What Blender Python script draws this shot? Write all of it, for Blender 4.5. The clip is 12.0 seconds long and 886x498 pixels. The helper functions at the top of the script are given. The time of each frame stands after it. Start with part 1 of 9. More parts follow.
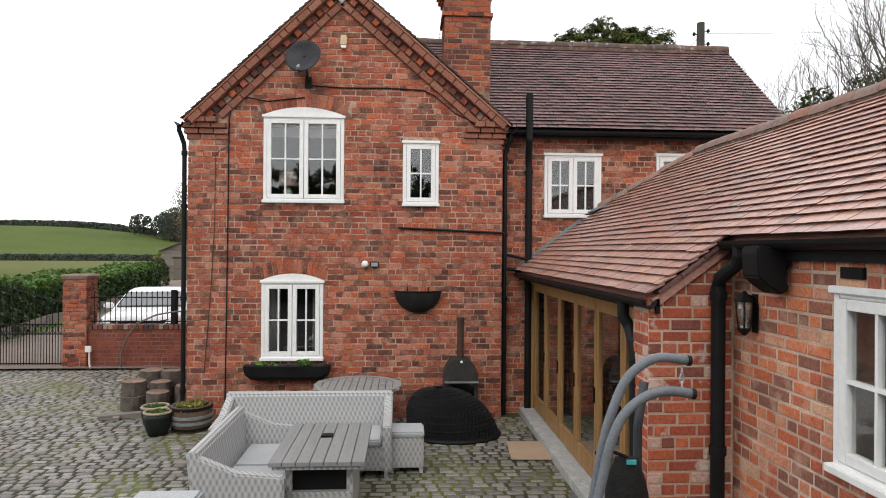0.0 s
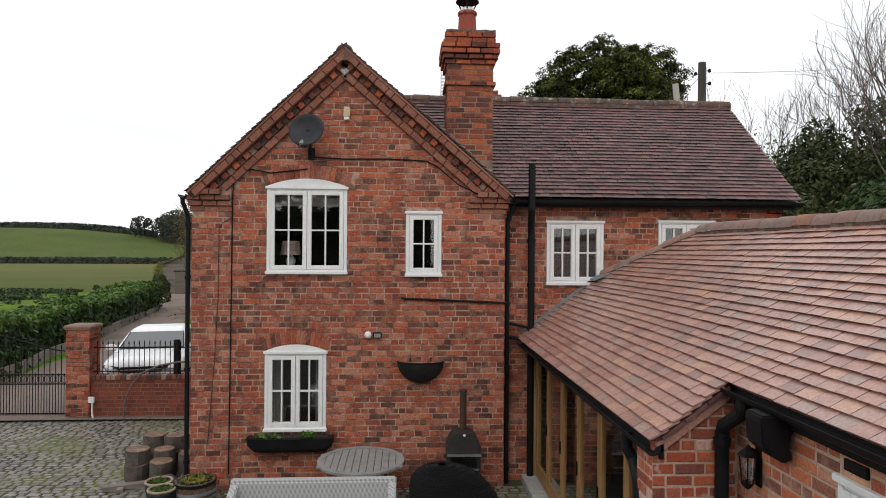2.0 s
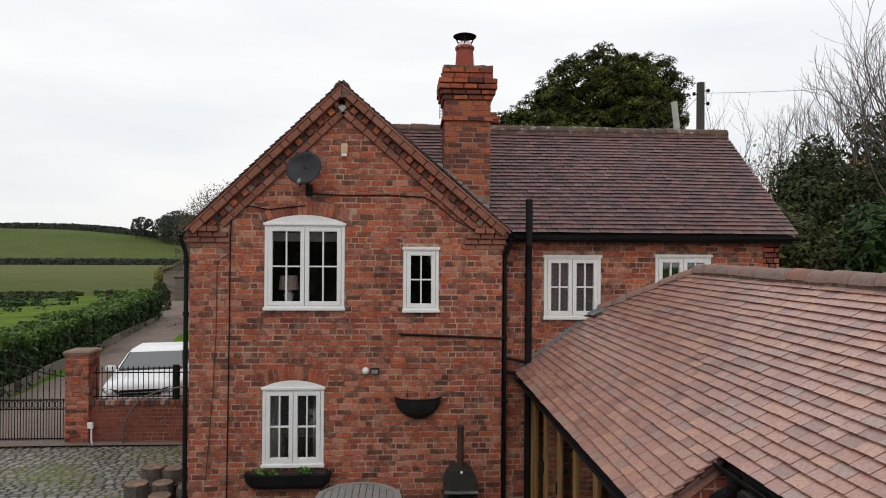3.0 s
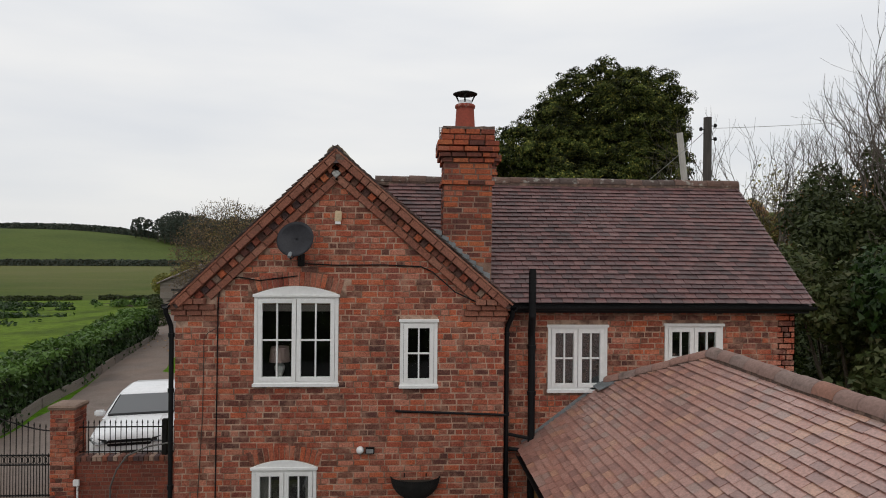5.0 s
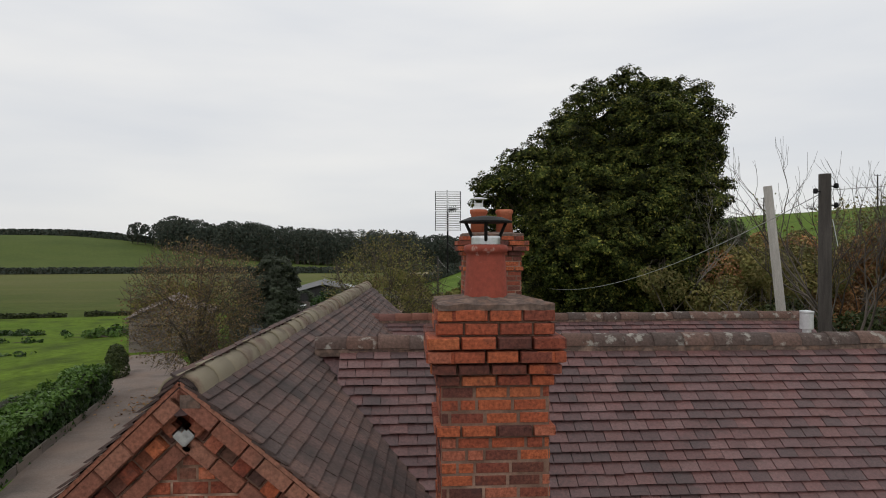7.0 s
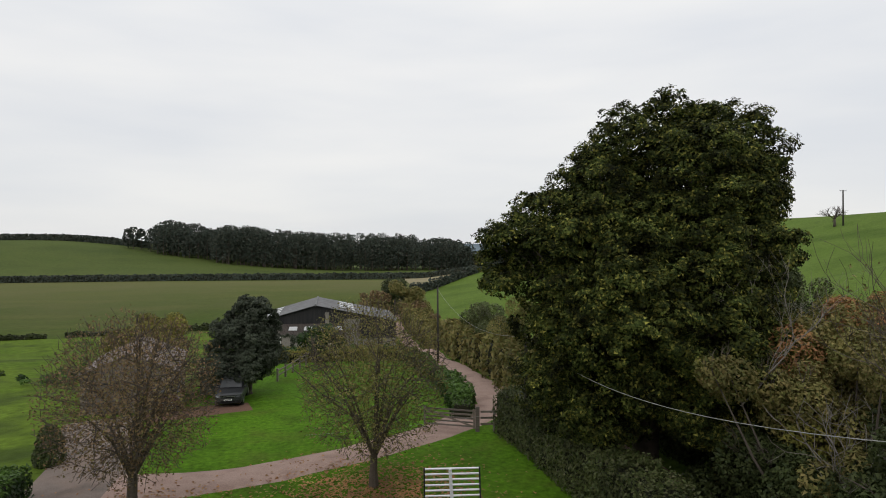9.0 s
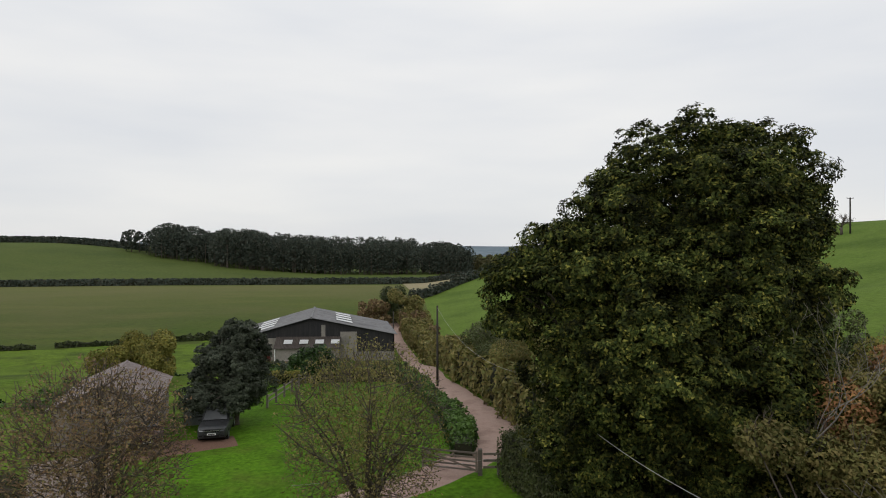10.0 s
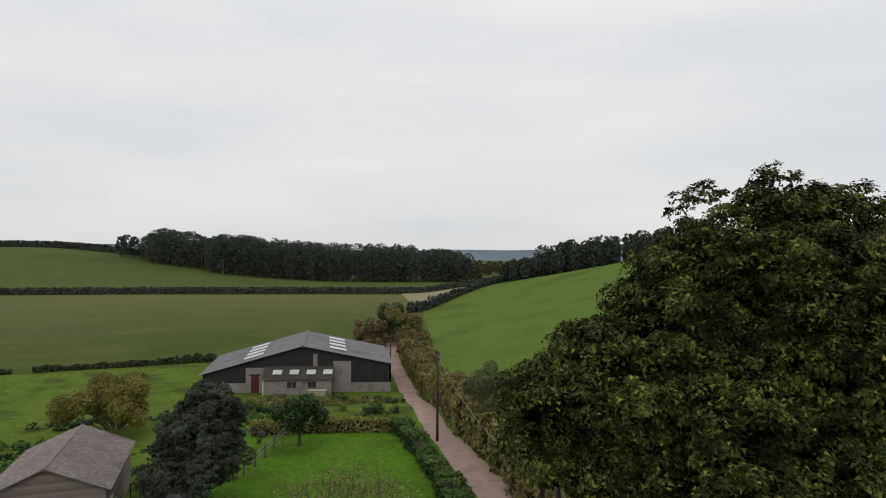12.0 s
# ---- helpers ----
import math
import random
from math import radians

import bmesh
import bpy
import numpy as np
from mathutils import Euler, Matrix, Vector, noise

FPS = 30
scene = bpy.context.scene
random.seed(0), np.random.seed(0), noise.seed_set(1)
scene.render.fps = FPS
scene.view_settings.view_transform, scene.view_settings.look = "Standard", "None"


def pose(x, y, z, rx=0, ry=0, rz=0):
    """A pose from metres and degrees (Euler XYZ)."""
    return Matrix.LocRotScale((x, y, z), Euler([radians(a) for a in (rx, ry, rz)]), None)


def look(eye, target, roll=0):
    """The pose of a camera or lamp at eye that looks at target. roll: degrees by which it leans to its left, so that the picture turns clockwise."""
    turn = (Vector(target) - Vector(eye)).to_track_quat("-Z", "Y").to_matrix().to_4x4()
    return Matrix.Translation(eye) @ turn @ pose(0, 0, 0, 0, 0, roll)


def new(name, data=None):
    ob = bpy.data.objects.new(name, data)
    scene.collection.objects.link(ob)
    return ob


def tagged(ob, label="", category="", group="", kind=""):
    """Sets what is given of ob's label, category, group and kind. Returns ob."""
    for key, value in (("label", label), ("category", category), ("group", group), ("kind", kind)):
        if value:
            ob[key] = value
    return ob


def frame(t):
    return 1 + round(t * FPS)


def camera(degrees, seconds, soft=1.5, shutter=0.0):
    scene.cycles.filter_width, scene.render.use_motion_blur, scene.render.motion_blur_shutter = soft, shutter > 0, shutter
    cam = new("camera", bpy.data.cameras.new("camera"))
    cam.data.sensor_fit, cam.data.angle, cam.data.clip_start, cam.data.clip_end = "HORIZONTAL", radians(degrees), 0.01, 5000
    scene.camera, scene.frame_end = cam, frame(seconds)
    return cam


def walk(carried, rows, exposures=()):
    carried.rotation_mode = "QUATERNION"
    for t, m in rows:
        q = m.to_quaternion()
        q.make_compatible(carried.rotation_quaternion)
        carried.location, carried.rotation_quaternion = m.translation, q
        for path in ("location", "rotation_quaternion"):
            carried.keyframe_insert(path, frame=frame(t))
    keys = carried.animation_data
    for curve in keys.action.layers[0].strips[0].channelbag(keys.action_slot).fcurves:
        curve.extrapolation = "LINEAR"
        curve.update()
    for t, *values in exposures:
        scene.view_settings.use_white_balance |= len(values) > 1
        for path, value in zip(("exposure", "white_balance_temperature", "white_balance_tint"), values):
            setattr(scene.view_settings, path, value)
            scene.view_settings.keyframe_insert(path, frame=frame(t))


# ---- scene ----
cam = camera(70.0, 12.0, 1.0)
PATH = [
    (0, (3.274, -9.775, 2.689), (3.397, -7.778, 2.692), 0.4),
    (0.5, (3.257, -9.772, 2.953), (3.379, -7.775, 2.957), 0.4),
    (1, (3.245, -9.775, 3.226), (3.367, -7.778, 3.23), 0.4),
    (1.5, (3.233, -9.79, 3.491), (3.355, -7.794, 3.495), 0.4),
    (2, (3.232, -9.802, 3.764), (3.353, -7.806, 3.769), 0.4),
    (2.5, (3.257, -9.818, 4.05), (3.377, -7.822, 4.054), 0.4),
    (3, (3.278, -9.833, 4.32), (3.397, -7.836, 4.325), 0.4),
    (5, (3.314, -9.351, 5.397), (3.433, -7.354, 5.4), 0.5),
    (5.5, (3.371, -8.463, 5.743), (3.49, -6.467, 5.748), 0.5),
    (6, (3.458, -7.218, 6.243), (3.578, -5.222, 6.25), 0.5),
    (6.5, (3.561, -5.732, 6.863), (3.679, -3.736, 6.868), 0.4),
    (7, (3.651, -4.028, 7.637), (3.769, -2.032, 7.639), 0.0),
    (7.2, (3.699, -3.35, 7.962), (3.817, -1.354, 7.961), -0.1),
    (8.8, (4.01, 1.777, 10.194), (4.129, 3.774, 10.192), -0.5),
    (9, (4.061, 2.432, 10.583), (4.178, 4.428, 10.582), -0.3),
    (9.5, (4.116, 3.862, 11.24), (4.233, 5.858, 11.244), -0.1),
    (10, (4.221, 5.336, 11.956), (4.338, 7.332, 11.961), -0.1),
    (10.5, (4.291, 6.716, 12.672), (4.407, 8.713, 12.68), 0.0),
    (11, (4.371, 8.155, 13.479), (4.488, 10.152, 13.489), 0.1),
    (11.5, (4.403, 9.515, 14.259), (4.521, 11.511, 14.271), 0.1),
    (12, (4.402, 11.204, 15.036), (4.521, 13.2, 15.049), 0.2),
]
EXPOSURE = [(0, 0.68), (1, 0.48), (2.5, 0.09), (5, -0.21), (7, -0.28), (9, -0.20), (12, -0.30)]
walk(cam, [(t, look(eye, target, roll)) for t, eye, target, roll in PATH], EXPOSURE)

# ---- sky, sun ----
world = bpy.data.worlds.new("overcast")
scene.world = world
world.use_nodes = True
wt = world.node_tree
wt.nodes.clear()


def wnode(kind, **ins):
    n = wt.nodes.new(kind)
    for k, v in ins.items():
        n.inputs[k].default_value = v
    return n


wc = wnode("ShaderNodeTexCoord")
sep = wnode("ShaderNodeSeparateXYZ")
wt.links.new(wc.outputs["Generated"], sep.inputs[0])
# an overcast dome is about three times as bright overhead as at the horizon
lift = wnode("ShaderNodeMapRange")
lift.inputs["From Min"].default_value, lift.inputs["From Max"].default_value = 0.0, 1.0
lift.inputs["To Min"].default_value, lift.inputs["To Max"].default_value = 0.95, 1.25
wt.links.new(sep.outputs["Z"], lift.inputs["Value"])
stretch = wnode("ShaderNodeMapping")
stretch.inputs["Scale"].default_value = (1.4, 1.4, 7.0)
wt.links.new(wc.outputs["Generated"], stretch.inputs["Vector"])
cloud = wnode("ShaderNodeTexNoise", Scale=1.5, Detail=5.0, Roughness=0.45)
wt.links.new(stretch.outputs[0], cloud.inputs["Vector"])
ramp = wnode("ShaderNodeValToRGB")
ramp.color_ramp.elements[0].position, ramp.color_ramp.elements[1].position = 0.32, 0.68
ramp.color_ramp.elements[0].color = (0.88, 0.90, 0.935, 1)
ramp.color_ramp.elements[1].color = (1.05, 1.04, 1.02, 1)
wt.links.new(cloud.outputs["Fac"], ramp.inputs["Fac"])
sky = wnode("ShaderNodeTexSky")
sky.sky_type, sky.sun_disc = "NISHITA", False
sky.sun_elevation, sky.sun_rotation = radians(38), radians(200)
dim = wnode("ShaderNodeVectorMath")
dim.operation = "SCALE"
dim.inputs["Scale"].default_value = 0.10
wt.links.new(sky.outputs[0], dim.inputs[0])
veil = wnode("ShaderNodeMix")
veil.data_type = "RGBA"
veil.inputs["Factor"].default_value = 0.93
wt.links.new(dim.outputs[0], veil.inputs[6])
wt.links.new(ramp.outputs[0], veil.inputs[7])
back = wnode("ShaderNodeBackground")
wt.links.new(veil.outputs[2], back.inputs["Color"])
wt.links.new(lift.outputs[0], back.inputs["Strength"])
wout = wnode("ShaderNodeOutputWorld")
wt.links.new(back.outputs[0], wout.inputs[0])

sun = new("sun", bpy.data.lights.new("sun", "SUN"))
sun.data.energy, sun.data.angle, sun.data.color = 0.45, radians(25), (1.0, 0.96, 0.9)
sun.matrix_world = look((-14, -40, 35), (0, 0, 0))

# ---- materials ----
def fresh(name):
    m = bpy.data.materials.new(name)
    m.use_nodes = True
    nt = m.node_tree
    return m, nt, nt.nodes["Principled BSDF"]


def put(nt, kind, **ins):
    n = nt.nodes.new(kind)
    for k, v in ins.items():
        n.inputs[k.replace("_", " ")].default_value = v
    return n


def mix(nt, how, fac, a, b):
    n = nt.nodes.new("ShaderNodeMix")
    n.data_type, n.blend_type = "RGBA", how
    for slot, v in ((0, fac), (6, a), (7, b)):
        if isinstance(v, bpy.types.NodeSocket):
            nt.links.new(v, n.inputs[slot])
        else:
            n.inputs[slot].default_value = v if slot == 0 else (*v, 1)
    return n.outputs[2]


def ramp_of(nt, fac, cols, sharp=False):
    r = nt.nodes.new("ShaderNodeValToRGB")
    e = r.color_ramp.elements
    while len(e) < len(cols):
        e.new(0.5)
    for i, c in enumerate(cols):
        e[i].position = i / len(cols) if sharp else i / max(1, len(cols) - 1)
        e[i].color = (*c, 1)
    r.color_ramp.interpolation = "CONSTANT" if sharp else "LINEAR"
    nt.links.new(fac, r.inputs[0])
    return r.outputs[0]


def noise_of(nt, scale, detail=4.0, rough=0.55, squash=(1, 1, 1)):
    g = nt.nodes.new("ShaderNodeNewGeometry")
    mp = nt.nodes.new("ShaderNodeMapping")
    mp.inputs["Scale"].default_value = squash
    nt.links.new(g.outputs["Position"], mp.inputs[0])
    n = put(nt, "ShaderNodeTexNoise", Scale=scale, Detail=detail, Roughness=rough)
    nt.links.new(mp.outputs[0], n.inputs["Vector"])
    return n.outputs["Fac"]


def spread(nt, fac, lo, hi):
    n = nt.nodes.new("ShaderNodeMapRange")
    n.inputs[1].default_value, n.inputs[2].default_value = lo, hi
    nt.links.new(fac, n.inputs[0])
    return n.outputs[0]


def chance(nt):
    """A random number for each loose piece, whether it is an object or an island of one mesh."""
    o, g = nt.nodes.new("ShaderNodeObjectInfo"), nt.nodes.new("ShaderNodeNewGeometry")
    a = nt.nodes.new("ShaderNodeMath")
    a.operation = "ADD"
    nt.links.new(o.outputs["Random"], a.inputs[0])
    nt.links.new(g.outputs["Random Per Island"], a.inputs[1])
    f = nt.nodes.new("ShaderNodeMath")
    f.operation = "FRACT"
    nt.links.new(a.outputs[0], f.inputs[0])
    return f.outputs[0]


def bumped(nt, bsdf, fac, strength, dist=0.01):
    b = nt.nodes.new("ShaderNodeBump")
    b.inputs["Strength"].default_value, b.inputs["Distance"].default_value = strength, dist
    nt.links.new(fac, b.inputs["Height"])
    nt.links.new(b.outputs[0], bsdf.inputs["Normal"])


def surface(name, cols, scale=1.5, fine=30.0, rough=0.8, bump=0.3, dist=0.01, metal=0.0, pieces=None, piece_mix=0.7,
            stain=None, stain_scale=1.2, stain_at=(0.55, 0.7), stain_amount=0.8, squash=(1, 1, 1), grain=0.35, shine=0.3):
    """A rough surface: broad colour drift, a fine grain, chance colours for single pieces, stains with a shape of their own."""
    m, nt, bs = fresh(name)
    broad, small = noise_of(nt, scale, 3.0, squash=squash), noise_of(nt, fine, 5.0, 0.65, squash)
    col = ramp_of(nt, spread(nt, broad, 0.3, 0.7), cols) if len(cols) > 1 else None
    if col is None:
        col = mix(nt, "MIX", 0.0, cols[0], cols[0])
    if pieces:
        col = mix(nt, "MIX", piece_mix, col, ramp_of(nt, chance(nt), pieces, True))
    col = mix(nt, "OVERLAY", grain, col, ramp_of(nt, spread(nt, small, 0.25, 0.75), [(0.15,) * 3, (0.85,) * 3]))
    if stain:
        s = spread(nt, noise_of(nt, stain_scale, 6.0, 0.6), *stain_at)
        k = nt.nodes.new("ShaderNodeMath")
        k.operation = "MULTIPLY"
        k.inputs[1].default_value = stain_amount
        nt.links.new(s, k.inputs[0])
        col = mix(nt, "MIX", k.outputs[0], col, stain)
    nt.links.new(col, bs.inputs["Base Color"])
    bs.inputs["Roughness"].default_value, bs.inputs["Metallic"].default_value = rough, metal
    bs.inputs["Specular IOR Level"].default_value = shine
    if bump:
        bumped(nt, bs, small, bump, dist)
    return m


def leafy(name, cols, rough=0.55, glow=0.22, drift=0.5, patchy=0.75, tones=(0.3, 0.72), sheen=0.2):
    """Leaves: every leaf its own tone, some light passing through."""
    m, nt, bs = fresh(name)
    col = ramp_of(nt, chance(nt), cols)
    tone = ramp_of(nt, spread(nt, noise_of(nt, drift, 2.0), 0.35, 0.65), [(tones[0],) * 3, (tones[1],) * 3])
    col = mix(nt, "OVERLAY", patchy, col, tone)
    nt.links.new(col, bs.inputs["Base Color"])
    bs.inputs["Roughness"].default_value, bs.inputs["Specular IOR Level"].default_value = rough, sheen
    t = nt.nodes.new("ShaderNodeBsdfTranslucent")
    nt.links.new(col, t.inputs["Color"])
    mixer = nt.nodes.new("ShaderNodeMixShader")
    mixer.inputs[0].default_value = glow
    nt.links.new(bs.outputs[0], mixer.inputs[1])
    nt.links.new(t.outputs[0], mixer.inputs[2])
    nt.links.new(mixer.outputs[0], nt.nodes["Material Output"].inputs[0])
    return m


BRICK_TONES = [(0.358, 0.069, 0.030), (0.217, 0.041, 0.024), (0.426, 0.092, 0.038), (0.275, 0.063, 0.037), (0.038, 0.017, 0.017), (0.408, 0.130, 0.077), (0.155, 0.031, 0.020), (0.315, 0.060, 0.029),
               (0.286, 0.096, 0.064), (0.078, 0.028, 0.023), (0.462, 0.110, 0.047), (0.208, 0.052, 0.037), (0.335, 0.078, 0.040), (0.114, 0.035, 0.026), (0.469, 0.178, 0.119), (0.259, 0.052, 0.029), (0.063, 0.024, 0.021), (0.367, 0.092, 0.050)]
brick_red = surface("old_red_brick", [(0.24, 0.085, 0.058), (0.40, 0.14, 0.075), (0.34, 0.135, 0.088), (0.19, 0.075, 0.056), (0.38, 0.13, 0.068)], 0.75, 40, 0.9, 0.7, 0.006,
                    pieces=BRICK_TONES, piece_mix=0.74, stain=(0.45, 0.26, 0.185), stain_scale=5.0, stain_at=(0.48, 0.70), stain_amount=0.5, grain=0.9)
brick_rubbed = surface("rubbed_tan_brick", [(0.264, 0.112, 0.074), (0.216, 0.084, 0.056)], 2.0, 45, 0.9, 0.4, 0.006,
                       pieces=[(0.264, 0.104, 0.066), (0.232, 0.090, 0.059), (0.192, 0.078, 0.054), (0.296, 0.140, 0.096), (0.240, 0.102, 0.072)], piece_mix=0.6,
                       stain=(0.112, 0.066, 0.048), stain_scale=3.5, stain_at=(0.58, 0.70), stain_amount=0.45, grain=0.7)
brick_blue = surface("dark_weathered_brick", [(0.095, 0.057, 0.052), (0.152, 0.067, 0.048)], 2, 45, 0.9, 0.4, 0.006,
                     pieces=[(0.085, 0.057, 0.057), (0.133, 0.067, 0.048), (0.247, 0.085, 0.048), (0.190, 0.076, 0.052), (0.104, 0.057, 0.048), (0.342, 0.247, 0.190)], piece_mix=0.8, grain=0.7)
mortar = surface("lime_mortar", [(0.40, 0.25, 0.175), (0.16, 0.09, 0.062), (0.45, 0.30, 0.22), (0.15, 0.085, 0.06), (0.36, 0.22, 0.155)], 2.2, 50, 0.95, 0.8, 0.006)
brick_stack = surface("sooted_orange_brick", [(0.310, 0.081, 0.040), (0.206, 0.055, 0.034), (0.361, 0.106, 0.048)], 0.9, 40, 0.9, 0.7, 0.006,
                      pieces=[(0.361, 0.090, 0.040), (0.224, 0.057, 0.034), (0.413, 0.124, 0.052), (0.129, 0.046, 0.034), (0.292, 0.074, 0.038), (0.065, 0.033, 0.030), (0.344, 0.115, 0.070), (0.172, 0.052, 0.036), (0.387, 0.103, 0.044), (0.095, 0.040, 0.034)], piece_mix=0.78,
                      stain=(0.047, 0.033, 0.030), stain_scale=4.0, stain_at=(0.56, 0.72), stain_amount=0.6, grain=0.9)
# red brick darkened to hold the shadow on the boundary wall
brick_boundary = surface("shaded_boundary_brick", [(0.22, 0.058, 0.036), (0.17, 0.046, 0.032), (0.26, 0.072, 0.044)], 0.8, 40, 0.9, 0.6, 0.006,
                         pieces=[(0.23, 0.060, 0.036), (0.18, 0.048, 0.032), (0.27, 0.076, 0.044), (0.14, 0.042, 0.030), (0.21, 0.068, 0.046)], piece_mix=0.6, stain=(0.06, 0.04, 0.03), stain_scale=2.0, stain_at=(0.52, 0.72), stain_amount=0.6, grain=0.8)
mortar_soot_shade = surface("sooty_shaded_mortar", [(0.27, 0.165, 0.12), (0.16, 0.095, 0.07), (0.34, 0.22, 0.165)], 2.0, 50, 0.95, 0.8, 0.006)
mortar_pale = surface("pale_buff_mortar", [(0.55, 0.42, 0.33), (0.42, 0.30, 0.225), (0.62, 0.50, 0.41)], 1.4, 50, 0.95, 0.8, 0.006)
tile_old = surface("weathered_clay_tile", [(0.103, 0.047, 0.046), (0.129, 0.060, 0.058), (0.078, 0.038, 0.037)], 0.8, 40, 0.45, 0.5, 0.004,
                   pieces=[(0.101, 0.044, 0.040), (0.072, 0.035, 0.035), (0.140, 0.059, 0.054), (0.125, 0.065, 0.064), (0.056, 0.031, 0.031), (0.168, 0.090, 0.083), (0.040, 0.030, 0.030), (0.143, 0.063, 0.055)], piece_mix=0.55,
                   stain=(0.029, 0.022, 0.021), stain_scale=2.2, stain_at=(0.54, 0.72), stain_amount=0.7, shine=0.5, grain=0.6)
tile_grey = surface("lichened_grey_tile", [(0.118, 0.074, 0.065), (0.087, 0.061, 0.055), (0.148, 0.093, 0.080)], 1.2, 40, 0.8, 0.5, 0.004,
                    pieces=[(0.102, 0.067, 0.059), (0.134, 0.080, 0.069), (0.082, 0.059, 0.054), (0.148, 0.084, 0.067)], piece_mix=0.5,
                    stain=(0.029, 0.025, 0.024), stain_scale=1.8, stain_at=(0.46, 0.68), stain_amount=0.75, grain=0.6)
tile_pink = surface("pinkish_clay_tile", [(0.359, 0.187, 0.150), (0.421, 0.234, 0.190), (0.314, 0.156, 0.124)], 0.9, 40, 0.33, 0.4, 0.004, shine=1.0, grain=0.55,
                    pieces=[(0.429, 0.237, 0.154), (0.259, 0.193, 0.167), (0.337, 0.180, 0.145), (0.299, 0.150, 0.120), (0.384, 0.217, 0.180), (0.349, 0.168, 0.125), (0.264, 0.132, 0.108), (0.325, 0.187, 0.156), (0.180, 0.101, 0.090), (0.359, 0.190, 0.150)], piece_mix=0.62, stain=(0.132, 0.084, 0.070), stain_scale=3.5, stain_at=(0.62, 0.72), stain_amount=0.45)
ridge_lichen = surface("lichened_ridge_tile", [(0.13, 0.085, 0.065), (0.17, 0.12, 0.09)], 2.0, 30, 0.95, 0.6, 0.008,
                       pieces=[(0.13, 0.075, 0.06), (0.17, 0.10, 0.075), (0.11, 0.085, 0.07)], piece_mix=0.4,
                       stain=(0.245, 0.215, 0.15), stain_scale=3.0, stain_at=(0.36, 0.54), stain_amount=0.85)
ridge_dark = surface("sooty_ridge_tile", [(0.12, 0.075, 0.06), (0.085, 0.06, 0.052)], 2.0, 30, 0.9, 0.6, 0.008,
                     pieces=[(0.13, 0.07, 0.052), (0.09, 0.062, 0.054), (0.16, 0.095, 0.075), (0.075, 0.058, 0.052)], piece_mix=0.6,
                     stain=(0.36, 0.34, 0.30), stain_scale=7.0, stain_at=(0.56, 0.64), stain_amount=0.7, grain=0.6)
lead = surface("dull_lead", [(0.17, 0.19, 0.20), (0.24, 0.26, 0.27)], 3, 30, 0.55, 0.2, metal=0.3)
white_paint = surface("white_window_paint", [(0.80, 0.80, 0.79), (0.74, 0.74, 0.73)], 3, 20, 0.4, 0.05)
black_paint = surface("black_gloss_plastic", [(0.007, 0.007, 0.008), (0.013, 0.013, 0.014)], 3, 30, 0.55, 0.1, shine=0.15)
black_iron = surface("black_painted_iron", [(0.006, 0.006, 0.006), (0.014, 0.013, 0.012)], 6, 50, 0.6, 0.3, shine=0.15)
dish_grey = surface("dark_grey_dish", [(0.018, 0.018, 0.022), (0.032, 0.032, 0.038)], 5, 40, 0.5, 0.1, shine=0.2)
terracotta = surface("terracotta_pot", [(0.42, 0.125, 0.06), (0.36, 0.10, 0.05), (0.46, 0.16, 0.09)], 4, 30, 0.8, 0.25, stain=(0.55, 0.42, 0.35), stain_scale=7, stain_at=(0.62, 0.72), stain_amount=0.5)
terracotta_red = surface("dark_red_chimney_pot", [(0.30, 0.065, 0.04), (0.25, 0.055, 0.036)], 4, 30, 0.75, 0.2, stain=(0.5, 0.36, 0.3), stain_scale=9, stain_at=(0.66, 0.72), stain_amount=0.6)
cement = surface("weathered_cement", [(0.22, 0.135, 0.10), (0.10, 0.072, 0.060), (0.28, 0.19, 0.15)], 7, 40, 0.95, 0.8)
pale_stone = surface("pale_grey_stone", [(0.42, 0.42, 0.41), (0.34, 0.34, 0.33), (0.48, 0.48, 0.46)], 4, 40, 0.9, 0.5)
steel = surface("dull_steel", [(0.62, 0.63, 0.64), (0.5, 0.51, 0.52)], 5, 40, 0.35, 0.1, metal=0.85)
galv = surface("pale_aluminium", [(0.72, 0.73, 0.74), (0.62, 0.63, 0.64)], 5, 40, 0.45, 0.1, metal=0.6)
oak_frame = surface("golden_oak_joinery", [(0.336, 0.192, 0.076), (0.272, 0.148, 0.056), (0.384, 0.232, 0.096)], 2.5, 22, 0.55, 0.25, squash=(6, 6, 0.5))
# room surfaces coloured dark in place of indoor shade
shaded_plaster = surface("shaded_room_plaster", [(0.10, 0.095, 0.09), (0.075, 0.07, 0.068)], 1, 20, 0.9, 0.1)
shaded_room = surface("shaded_room_surface", [(0.03, 0.027, 0.025), (0.045, 0.04, 0.036)], 1, 20, 0.9, 0.1)
linen = surface("pale_curtain", [(0.55, 0.53, 0.50), (0.45, 0.43, 0.41)], 2, 40, 0.9, 0.3, squash=(8, 8, 0.4))
shade_pink = surface("blush_lampshade", [(0.50, 0.36, 0.33), (0.44, 0.32, 0.30)], 4, 50, 0.8, 0.2)

glass, gnt, gbs = fresh("window_glass")
gbs.inputs["Base Color"].default_value = (0.9, 0.94, 0.94, 1)
gbs.inputs["Roughness"].default_value, gbs.inputs["IOR"].default_value = 0.02, 1.75
gbs.inputs["Transmission Weight"].default_value = 1.0

